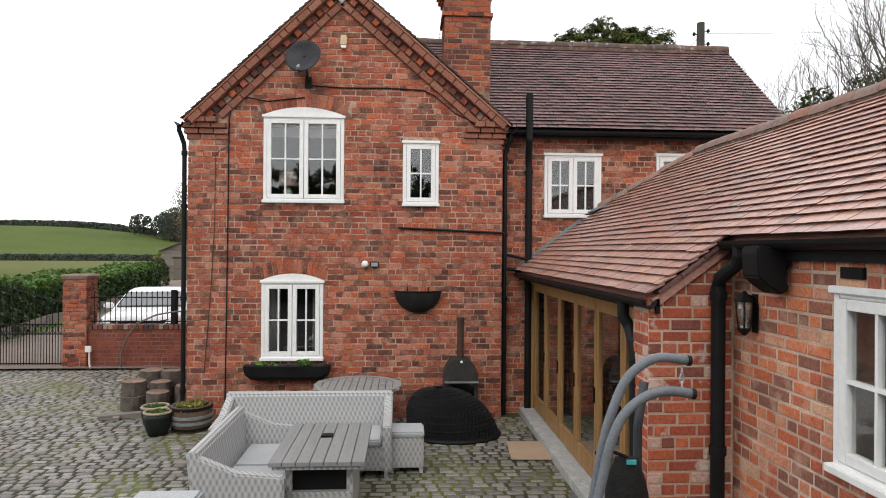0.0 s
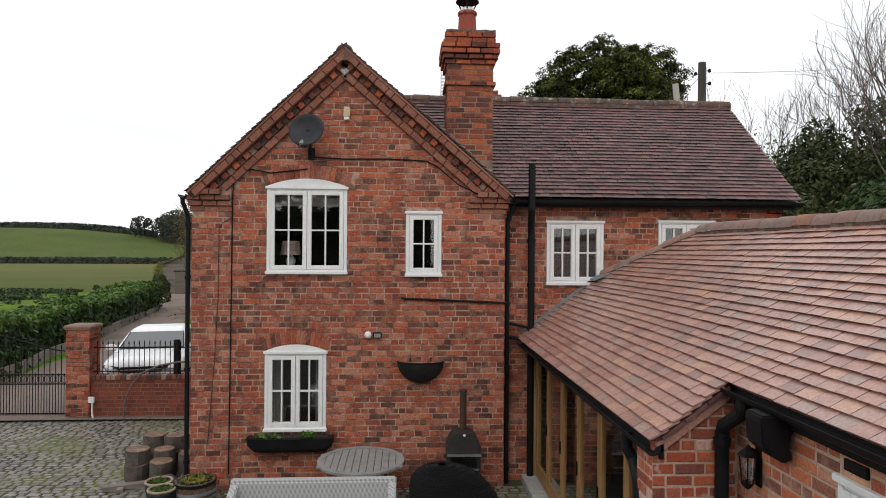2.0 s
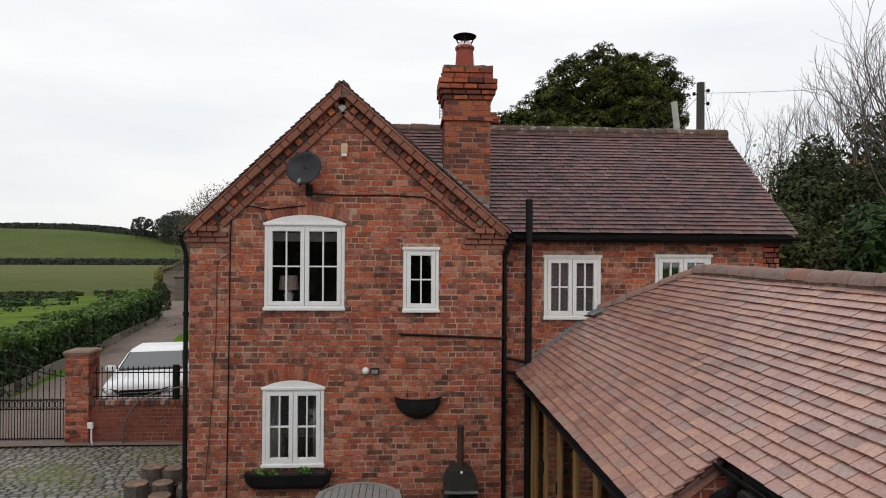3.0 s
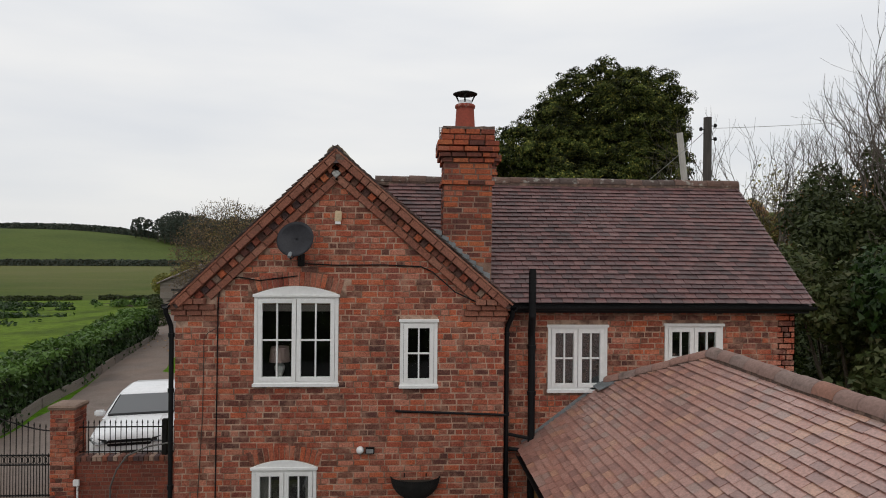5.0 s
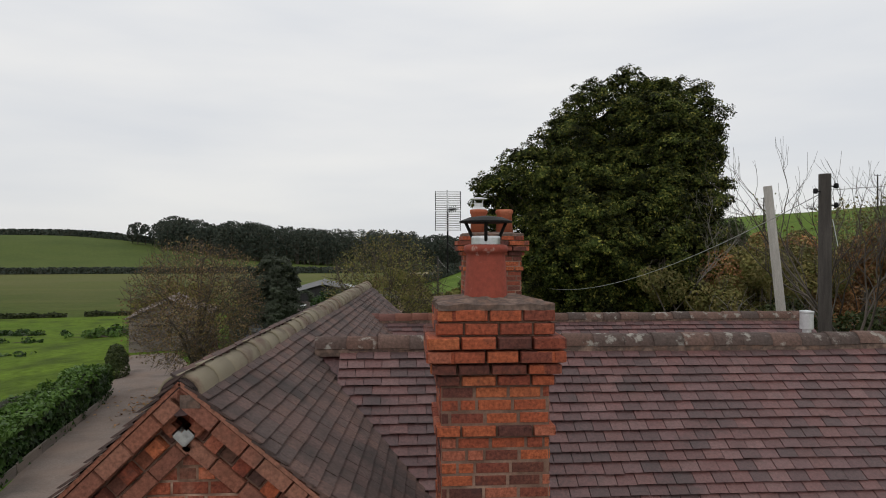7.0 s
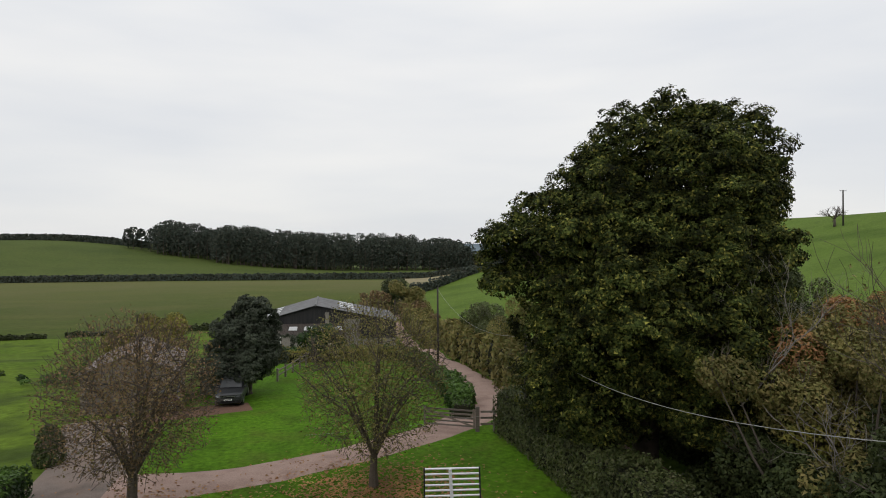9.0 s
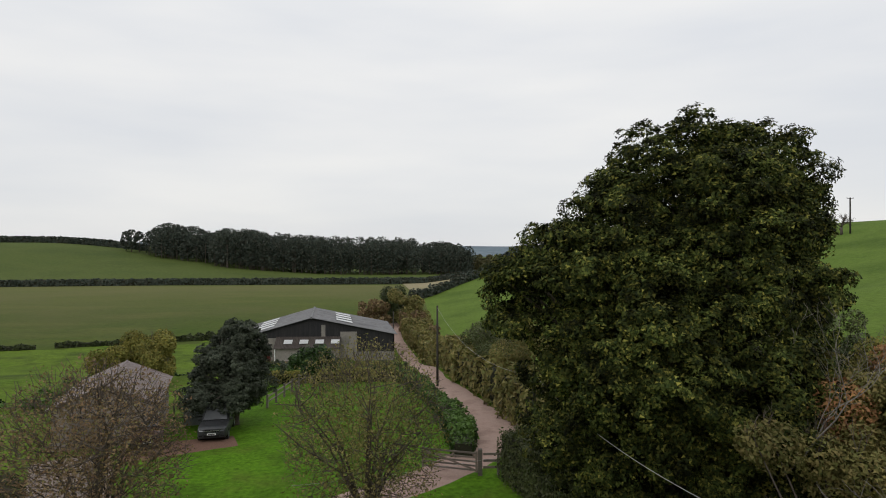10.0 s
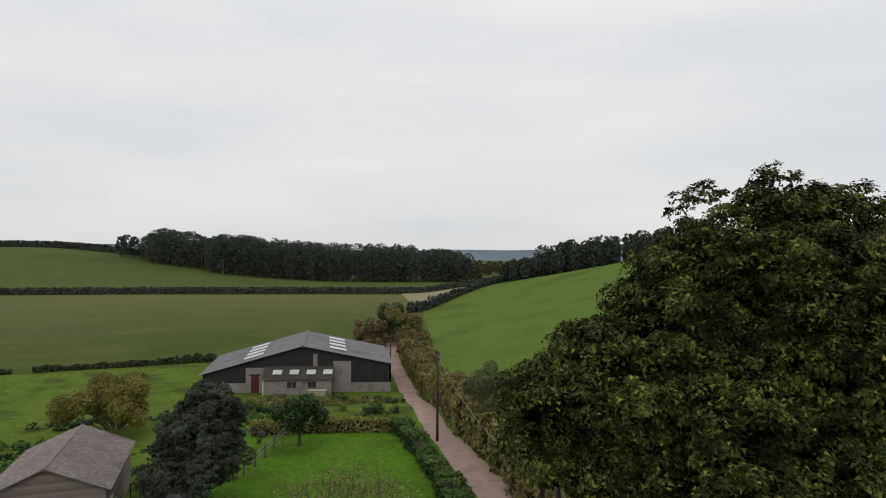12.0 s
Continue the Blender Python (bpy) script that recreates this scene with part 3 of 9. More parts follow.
def round_tree(name, at, trunk_h, r, mid, radii, leaf, n_leaf, size, label, seed, n_twig=1400, category="tree", wood=None):
    """A round-headed autumn tree: forking limbs, a dense haze of twigs and small leaves."""
    rng = np.random.default_rng(seed)
    t = thing(name, at, label, category)
    g = Geo()
    g.tube([(0, 0, -0.2), (0, 0, trunk_h * 0.5), (0.03, 0.02, trunk_h)], [r * 1.45, r, r * 0.9], 10)
    tips = []
    for k in range(15):
        d = rng.normal(size=3)
        d[2] = abs(d[2]) * 0.9 + 0.1 if k > 4 else -0.1 * rng.random()
        d /= np.linalg.norm(d)
        e = Vector(mid) + Vector(d * np.array(radii) * rng.uniform(0.72, 0.9))
        s = Vector((0.03, 0.02, trunk_h * rng.uniform(0.8, 1.0)))
        m = s + (e - s) * 0.45 + Vector((0, 0, 0.12 * (e - s).length)) + Vector(rng.normal(0, 0.12, 3))
        g.tube([s, m, e], [r * 0.42, r * 0.24, 0.012], 5, caps=False)
        for j in range(9):
            u = rng.uniform(0.25, 1.0)
            b = s + (m - s) * (u * 2) if u < 0.5 else m + (e - m) * (u * 2 - 1)
            d2 = rng.normal(size=3)
            d2[2] += 0.3
            d2 /= np.linalg.norm(d2)
            f = b + Vector(d2) * rng.uniform(0.7, 1.5)
            g.tube([b, (b + f) / 2 + Vector(rng.normal(0, 0.06, 3)), f], [0.034, 0.022, 0.011], 4, caps=False)
            tips.append(f)
    for k in range(n_twig):
        d = rng.normal(size=3)
        d /= np.linalg.norm(d)
        q = Vector(mid) + Vector(d * np.array(radii) * rng.uniform(0.45, 1.0) ** 0.6)
        if q.z < trunk_h * 0.7:
            q.z = trunk_h * 0.7 + rng.random() * 0.6
        w = (Vector(d) * 0.7 + Vector(rng.normal(0, 0.4, 3)) + Vector((0, 0, 0.35))).normalized() * rng.uniform(0.3, 0.75)
        g.tube([q - w * 0.5, q + w * 0.5], [0.013, 0.007], 3, caps=False)
    part("trunk", g, wood or bark, t)
    d = rng.normal(size=(n_leaf, 3))
    d /= np.linalg.norm(d, axis=1)[:, None]
    lump_ = np.array([1 + 0.16 * noise.noise(Vector(v) * 2.3 + Vector((seed, 0, 0))) + 0.08 * noise.noise(Vector(v) * 6) for v in d])
    p = np.array(mid) + d * np.array(radii) * (lump_ * rng.random(n_leaf) ** 0.42)[:, None]
    p = p[p[:, 2] > trunk_h * 0.62]
    part("crown", leaf_mesh("crown", p, np.full(len(p), size), seed, 0.1), leaf, t)
    return t


def domed(name, at, trunk, shells, n_leaf, size, leaf, label, seed, category="tree", bare=None, rough=(0.12, 0.10), bough=1.2, tuft=0.32):
    """A great crown built as trees are: shells (x, y, z, rx, ry, rz, share) set with boughs, boughs with tufts, tufts with leaves."""
    rng = np.random.default_rng(seed)
    t = thing(name, at, label, category)
    g = Geo()
    h, r = trunk
    g.tube([(0, 0, -0.4), (0, 0, 0.2), (0.1, 0, h * 0.5), (0.2, 0.1, h)], [r * 1.7, r * 1.15, r * 0.95, r * 0.8], 12)
    pts, ways = [], []

    def unit(v):
        return v / (np.linalg.norm(v, axis=1)[:, None] + 1e-9)

    for si, (x, y, z, rx, ry, rz, share) in enumerate(shells):
        mid, rad = np.array([x, y, z]), np.array([rx, ry, rz])
        n = int(n_leaf * share)
        m = max(10, int(5.6 * (rx * ry + ry * rz + rx * rz) / 3 * 4 / (math.pi * bough ** 2)))
        u = unit(rng.normal(size=(m, 3)))
        lump_ = np.array([1 + rough[0] * noise.noise(Vector(v) * 2.1 + Vector((seed + si, 0, 0))) + rough[1] * noise.noise(Vector(v) * 4.6 + Vector((0, seed, si))) for v in u])
        br = bough * rng.uniform(0.6, 1.25, m)
        bmid = mid + u * (rad - br[:, None] * 0.75) * (lump_ * rng.uniform(0.78, 1.03, m))[:, None]
        # tufts over the outward and upward half of each bough
        per = 15
        o = unit(rng.normal(size=(m * per, 3)) * 0.75 + np.repeat(u, per, axis=0) * 0.75 + np.array([0, 0, 0.4]))
        tmid = np.repeat(bmid, per, axis=0) + o * (np.repeat(br, per) * rng.uniform(0.62, 1.10, m * per))[:, None] * np.array([1.1, 1.1, 0.8])
        tr = tuft * rng.uniform(0.6, 1.3, m * per)
        pick = rng.integers(m * per, size=n)
        w = unit(rng.normal(size=(n, 3)) + o[pick] * 0.8 + np.array([0, 0, 0.5]))
        p = tmid[pick] + w * (tr[pick] * rng.uniform(0.55, 1.05, n))[:, None] * np.array([1.1, 1.1, 0.75])
        # the shaded inside of the crown
        inner = rng.random(n) < 0.10
        d = unit(rng.normal(size=(n, 3)))
        p[inner] = (mid + d * rad * 0.70)[inner]
        keep = p[:, 2] > 0.5
        pts.append(p[keep])
        ways.append((w * 0.6 + o[pick] * 0.5)[keep])
        for j in range(12):
            v = rng.normal(size=3)
            v[2] = abs(v[2])
            v /= np.linalg.norm(v)
            e = Vector((x, y, z)) + Vector(v * rad * 0.8)
            s = Vector((0.2, 0.1, h * rng.uniform(0.7, 1.0)))
            g.tube([s, (s + e) / 2 + Vector((0, 0, 0.4)), e], [r * 0.4, r * 0.22, 0.03], 6, caps=False)
    part("trunk", g, bark, t, smooth=True)
    pts = np.concatenate(pts)
    part("crown", leaf_mesh("crown", pts, np.full(len(pts), size), seed, 0.25, facing=np.concatenate(ways)), leaf, t)
    if bare:
        b, ends = Geo(), []
        for x, y, z, L in bare:
            limbs(b, (x, y, z), (rng.normal(0, 0.5), rng.normal(0, 0.5), 1), L, 0.026, 3, rng, ends, sides=4)
        part("deadwood", b, bark_pale, t, "pale leafless branches", kind="stuff")
    return t


def hedge(name, line, width, height, per, size, leaf, label, seed=3, top_leaf=None, base=0.0, wob=0.2, category="hedge"):
    """A hedge along points (x, y): a core coloured dark as inner shade, leaves over its faces and an uneven top."""
    rng = np.random.default_rng(seed)
    t = thing(name, (0, 0, 0), label, category)
    pts, tops, ways, top_ways, core = [], [], [], [], Geo()
    for (x0, y0), (x1, y1) in zip(line, line[1:]):
        a, b = np.array([x0, y0]), np.array([x1, y1])
        L = np.linalg.norm(b - a)
        way = (b - a) / L
        side = np.array([way[1], -way[0]])
        n = int(per * L * (2 * height + width))
        u = rng.random(n) * L
        bulge = np.array([noise.noise(Vector((x0 + way[0] * q, y0 + way[1] * q, seed)) * 0.6) + 0.5 * noise.noise(Vector((x0 + way[0] * q, y0 + way[1] * q, seed)) * 1.7) for q in u])
        hh, ww = height * (1 + wob * bulge), width / 2 * (1 + wob * bulge)
        pick = rng.random(n) * (2 * height + width)
        s = np.where(pick < height, -ww, np.where(pick < 2 * height, ww, (rng.random(n) * 2 - 1) * ww)) + rng.normal(0, 0.07, n)
        z = np.where(pick < 2 * height, rng.random(n) * hh, hh) + rng.normal(0, 0.06, n)
        s = s * np.where(z > 0.85 * hh, 0.9, 1.0)
        p = a[None] + u[:, None] * way[None] + s[:, None] * side[None]
        gz = np.array([ground_z(*q) for q in p]) + base
        q = np.column_stack([p, gz + np.maximum(z, 0.03)])
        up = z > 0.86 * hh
        face = np.where(pick < height, -1.0, np.where(pick < 2 * height, 1.0, 0.0))
        way3 = np.column_stack([face * side[0], face * side[1], np.where(face == 0, 1.0, 0.1)])
        pts.append(q[~up])
        tops.append(q[up])
        ways.append(way3[~up])
        top_ways.append(way3[up])
        m = max(2, int(L / 1.5))
        for k in range(m):
            c0, c1 = a + way * L * k / m, a + way * L * (k + 1) / m
            c, gz0 = (c0 + c1) / 2, ground_z(*((c0 + c1) / 2)) + base
            core.obox((c[0], c[1], gz0 + height * 0.42), (way[0] * L / m * 0.5, way[1] * L / m * 0.5, 0), (side[0] * width * 0.36, side[1] * width * 0.36, 0), (0, 0, height * 0.44))
    pts, tops, ways, top_ways = (np.concatenate(q) for q in (pts, tops, ways, top_ways))
    part("hedge_core", core, hedge_core, t, "solid core coloured dark as the hedge's inner shade")
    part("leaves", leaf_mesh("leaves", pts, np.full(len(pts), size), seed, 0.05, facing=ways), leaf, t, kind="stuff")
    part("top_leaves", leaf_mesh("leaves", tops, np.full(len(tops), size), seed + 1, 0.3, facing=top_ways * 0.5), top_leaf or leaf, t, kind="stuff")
    return t


# near-black colour in place of the shade between hedge leaves
hedge_core = surface("hedge_inner_shade", [(0.02, 0.025, 0.012), (0.035, 0.034, 0.02)], 2, 12, 1.0, 1.0, 0.05)


def clump(name, at, balls, per, size, leaf, label, seed, category="shrub", hollow=0.4, twigs=0, wood=None, group="", flat=0.3):
    """A shrub or scrub thicket: stems, lobes of leaves and stray twigs."""
    rng = np.random.default_rng(seed)
    t = thing(name, at, label, category, group)
    g, ends = Geo(), []
    for x, y, z, r in balls:
        g.tube([(x * 0.3, y * 0.3, -0.2), (x * 0.7, y * 0.7, z * 0.5), (x, y, z)], [0.07, 0.05, 0.015], 4, caps=False)
    for k in range(twigs):
        x, y, z, r = balls[int(rng.integers(len(balls)))]
        limbs(g, (x, y, z), (rng.normal(0, 0.6), rng.normal(0, 0.6), 1.0), r * rng.uniform(0.5, 0.9), 0.022, 2, rng, ends, sides=4)
    part("woody_core", g, wood or twig_mat, t, kind="stuff")
    pts, ways = in_balls(balls, per, rng, hollow)
    pts, ways = pts[pts[:, 2] > 0], ways[pts[:, 2] > 0]
    part("leaves", leaf_mesh("leaves", pts, np.full(len(pts), size), seed, flat, facing=ways * 0.7), leaf, t, kind="stuff")
    return t

# ---- ground ----
def spaced(lo, hi, near, far_step, middle=0.0):
    """Grid lines that are close about the middle and grow apart outwards."""
    out, a, s = [middle], middle, near
    while a < hi:
        a += s
        s = min(far_step, s * 1.06)
        out.append(a)
    a, s = middle, near
    while a > lo:
        a -= s
        s = min(far_step, s * 1.06)
        out.insert(0, a)
    return out


def build_ground():
    xs, ys = spaced(-900, 900, 1.5, 40, 0), spaced(-150, 2600, 1.5, 40, 30)
    v = [(x, y, ground_z(x, y) - 0.03) for y in ys for x in xs]
    nx = len(xs)
    f, mats = [], []
    for j in range(len(ys) - 1):
        for i in range(nx - 1):
            a = j * nx + i
            f.append((a, a + 1, a + nx + 1, a + nx))
            x, y = (xs[i] + xs[i + 1]) / 2, (ys[j] + ys[j + 1]) / 2
            if -13 < x < 14 and y < 69.5:
                k = 0
            elif y < 131 + 0.40 * min(0, x + 31) and x < 10:
                k = 1
            elif x > 10 and y < 300:
                k = 4
            elif y < 296:
                k = 2
            else:
                k = 3
            mats.append(k)
    me = bpy.data.meshes.new("ground")
    me.from_pydata(v, [], f)
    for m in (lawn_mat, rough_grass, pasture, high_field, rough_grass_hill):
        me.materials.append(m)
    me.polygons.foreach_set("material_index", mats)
    me.polygons.foreach_set("use_smooth", [True] * len(f))
    me.update()
    tagged(new("ground", me), "rolling green pasture and lawn", "ground", kind="structure")


rough_grass_hill = surface("hillside_grass", [(0.085, 0.14, 0.020), (0.105, 0.16, 0.028), (0.07, 0.115, 0.018)], 0.05, 1.5, 0.9, 1.0, 0.15, grain=0.4,
                           stain=(0.035, 0.06, 0.015), stain_scale=0.3, stain_at=(0.62, 0.7), stain_amount=0.5, shine=0.05)
build_ground()


def ribbon(name, line, widths, material, label, lift=0.012, category="lane"):
    """A surface laid along a line of (x, y), following the ground, with a little crown."""
    pts = [Vector((*p, 0)) for p in line]
    fine, ws = [], []
    for i in range(len(pts) - 1):
        p0, p1, p2, p3 = pts[max(i - 1, 0)], pts[i], pts[i + 1], pts[min(i + 2, len(pts) - 1)]
        n = max(2, int((p2 - p1).length / 1.2))
        for k in range(n):
            t = k / n
            fine.append(0.5 * ((2 * p1) + (p2 - p0) * t + (2 * p0 - 5 * p1 + 4 * p2 - p3) * t * t + (3 * p1 - p0 - 3 * p2 + p3) * t ** 3))
            ws.append(widths[i] + (widths[i + 1] - widths[i]) * t)
    fine.append(pts[-1])
    ws.append(widths[-1])
    g = Geo()
    rows = 7
    for i, p in enumerate(fine):
        way = (fine[min(i + 1, len(fine) - 1)] - fine[max(i - 1, 0)]).normalized()
        side = Vector((way.y, -way.x, 0))
        for k in range(rows):
            u = k / (rows - 1) * 2 - 1
            edge = 0.18 * noise.noise(Vector((p.x * 0.7, p.y * 0.7, k))) if abs(u) == 1 else 0
            q = p + side * (u * ws[i] / 2 + edge)
            g.v.append((q.x, q.y, ground_z(q.x, q.y) + lift + 0.03 * (1 - u * u) - 0.05 * (abs(u) == 1)))
    for i in range(len(fine) - 1):
        for k in range(rows - 1):
            a = i * rows + k
            g.f.append((a, a + 1, a + rows + 1, a + rows))
    return lump(name, g, material, label, category, kind="structure", smooth=True)


ribbon("road", [(-4.0, 4.0), (-4.1, 8.0), (-4.6, 12.0), (-6.2, 15.2), (-8.1, 18.0), (-8.75, 20.5), (-9.6, 25.0), (-10.3, 29.0), (-11.8, 36), (-15.0, 43)], [7.8, 7.7, 7.6, 5.4, 2.6, 2.6, 3.0, 4.0, 4.2, 4], lane_mat, "worn grey lane beside a clipped hedge")
ribbon("road", [(-9.0, 31.0), (-4.5, 31.8), (0.0, 34.2), (4.5, 37.6), (7.2, 40.6), (9.8, 44.6)], [4.0, 2.9, 2.6, 2.6, 2.8, 3.0], drive_mat, "pinkish gravel drive crossing the lawn", 0.02)
ribbon("road", [(15.5, 20), (15.2, 27), (14.4, 33), (12.6, 40), (11.0, 45.5), (10.3, 51), (8.6, 60), (7.1, 71.5), (5.6, 93), (3.9, 111), (2.5, 130), (1.6, 146), (0.9, 175)],
       [2.6, 2.6, 2.6, 3.0, 4.2, 2.8, 2.5, 2.4, 2.4, 2.4, 2.4, 2.4, 2.4], drive_mat, "narrow pinkish farm lane between hedges", 0.03)
ribbon("road", [(-12.5, 43.5), (-9.5, 45.0), (-6.6, 46.2)], [3.4, 3.2, 2.6], red_earth, "red earth parking patch beside the shed", 0.016, "track")

# ---- the farmhouse ----
house = thing("house", (0, 0, 0), "old red brick farmhouse with clay tile roofs", "house")
annexe = thing("annexe", (0, 0, 0), "single storey brick garden room with pinkish tile roof", "house")

EAVE, RIDGE, MID, WIDE = 4.60, 6.84, 2.30, 4.80      # front gable: eaves, ridge, middle and width
G_L, G_R, SKEW = -0.02, 4.90, 0.045                   # feet of the two verges; the roof runs back a little askew
WING_Y, WING_RIDGE_Y, WING_RIDGE, WING_EAVE, WING_END = 0.285, 2.42, 6.65, 4.60, 9.62
BACK_Y, BACK_RIDGE, BACK_END = 7.12, 6.40, 10.95

WINDOWS = [  # wall, u0, u1, z0, z1, arch, leaves
    ("front", 1.13, 2.345, 3.40, 4.72, 0.12, 2),
    ("front", 1.115, 2.045, 1.00, 2.20, 0.10, 2),
    ("front", 3.25, 3.80, 3.37, 4.36, 0.0, 1),
    ("wing", 5.52, 6.45, 3.23, 4.25, 0.0, 2),
    ("wing", 7.36, 8.29, 3.23, 4.27, 0.0, 2),
    ("garage", 6.315, 7.53, 1.46, 2.49, 0.0, 2),
]
GARAGE_X = 5.73


def plane_of(wall):
    """Origin, along and outward vectors of a wall's face."""
    if wall == "front":
        return Vector((0, 0, 0)), Vector((1, 0, 0)), Vector((0, -1, 0))
    if wall == "wing":
        return Vector((0, WING_Y, 0)), Vector((1, 0, 0)), Vector((0, -1, 0))
    if wall == "garage":
        return Vector((GARAGE_X, 0, 0)), Vector((0, -1, 0)), Vector((-1, 0, 0))
    return None


def slab_with_holes(g, org, along, out, u0, u1, z0, z1, holes, thick, top=None):
    """A wall's core between u0..u1 with real openings; cut into upright strips."""
    cuts = sorted({u0, u1, *[h[0] for h in holes], *[h[1] for h in holes], *([top[0]] if top else [])})
    for a, b in zip(cuts, cuts[1:]):
        m = (a + b) / 2
        zs = [z0]
        for h in sorted(holes, key=lambda h: h[2]):
            if h[0] < m < h[1]:
                zs += [h[2], h[3]]
        tops = [top[1](a), top[1](b)] if top else [z1, z1]
        for k in range(0, len(zs), 2):
            lo = zs[k]
            his = [zs[k + 1]] * 2 if k + 1 < len(zs) else tops
            quad = [org + along * a + Vector((0, 0, lo)), org + along * b + Vector((0, 0, lo)), org + along * b + Vector((0, 0, his[1])), org + along * a + Vector((0, 0, his[0]))]
            g.prism(quad, -out * thick)
    return g


def holes_of(wall):
    return [(a, b, c, d) for w, a, b, c, d, *_ in WINDOWS if w == wall]


def rake_z(x):
    """Height of the roof line over the gable wall."""
    return RIDGE - (RIDGE - EAVE) * ((MID - x) / (MID - G_L) if x < MID else (x - MID) / (G_R - MID))


def gable(u):
    return rake_z(u) - 0.10


def weld(ob):
    """Joins strips of one wall where their corners meet."""
    bm = bmesh.new()
    bm.from_mesh(ob.data)
    bmesh.ops.remove_doubles(bm, verts=bm.verts[:], dist=0.0005)
    bm.to_mesh(ob.data)
    bm.free()


IN = 0.004  # mortar lies behind the brick faces
front_wall = part("front_wall", slab_with_holes(Geo(), Vector((0, IN, 0)), Vector((1, 0, 0)), Vector((0, -1, 0)), 0.015, WIDE - 0.015, 0, 5, holes_of("front"), 0.30, (MID, gable)), mortar, house, "lime mortar between the bricks of the gable wall")
wing_wall = part("wing_wall", slab_with_holes(Geo(), Vector((0, WING_Y + IN, 0)), Vector((1, 0, 0)), Vector((0, -1, 0)), WIDE - 0.3, WING_END - 0.16, 0, WING_EAVE, holes_of("wing"), 0.30), mortar, house)
weld(front_wall)
weld(wing_wall)
part("side_wall", Geo().prism([(0.015, 0.32, 0), (0.3, 0.32, 0), (0.3 + SKEW * 9.8, 10.1, 0), (0.015 + SKEW * 9.8, 10.1, 0)], (0, 0, EAVE)), brick_red, house)
part("rear_wall", Geo().box(0.74, 9.8, 0, 4.8, 10.1, EAVE + 0.4).box(4.8, 9.2, 0, BACK_END - 0.2, 9.5, 4.4).box(BACK_END - 0.5, 4.9, 0, BACK_END - 0.2, 9.2, 4.4), brick_red, house)
part("end_wall", Geo().prism([(WING_END - 0.16, WING_Y + IN, 0), (WING_END - 0.16, 4.7, 0), (WING_END - 0.16, 4.7, 4.6), (WING_END - 0.16, WING_RIDGE_Y, WING_RIDGE - 0.12), (WING_END - 0.16, WING_Y + IN, 4.62)], (-0.28, 0, 0))
                .prism([(BACK_END - 0.2, 4.9, 4.3), (BACK_END - 0.2, 9.4, 4.3), (BACK_END - 0.2, BACK_Y, BACK_RIDGE - 0.12)], (-0.28, 0, 0)), brick_red, house)
side_return = part("side_return", Geo().box(WIDE - 0.3, IN * 2, 0, WIDE - 0.015, WING_Y + 0.02, EAVE - 0.02), mortar, house)

# rooms behind the glass, their dimness put into dark surface colours
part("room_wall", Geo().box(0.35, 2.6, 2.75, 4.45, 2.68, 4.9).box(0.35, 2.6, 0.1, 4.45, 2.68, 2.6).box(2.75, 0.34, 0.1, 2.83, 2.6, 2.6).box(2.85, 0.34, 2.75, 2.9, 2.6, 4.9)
     .box(4.9, 2.9, 2.75, 9.2, 2.98, 4.5), shaded_room, house)
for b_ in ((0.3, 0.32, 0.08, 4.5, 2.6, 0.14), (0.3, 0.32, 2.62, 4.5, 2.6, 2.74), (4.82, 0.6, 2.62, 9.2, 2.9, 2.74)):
    part("floor", Geo().box(*b_), shaded_plaster, house)
part("ceiling", Geo().box(0.3, 0.32, 4.86, 4.5, 2.6, 4.92).box(4.82, 0.6, 4.46, 9.2, 2.9, 4.5), shaded_plaster, house)


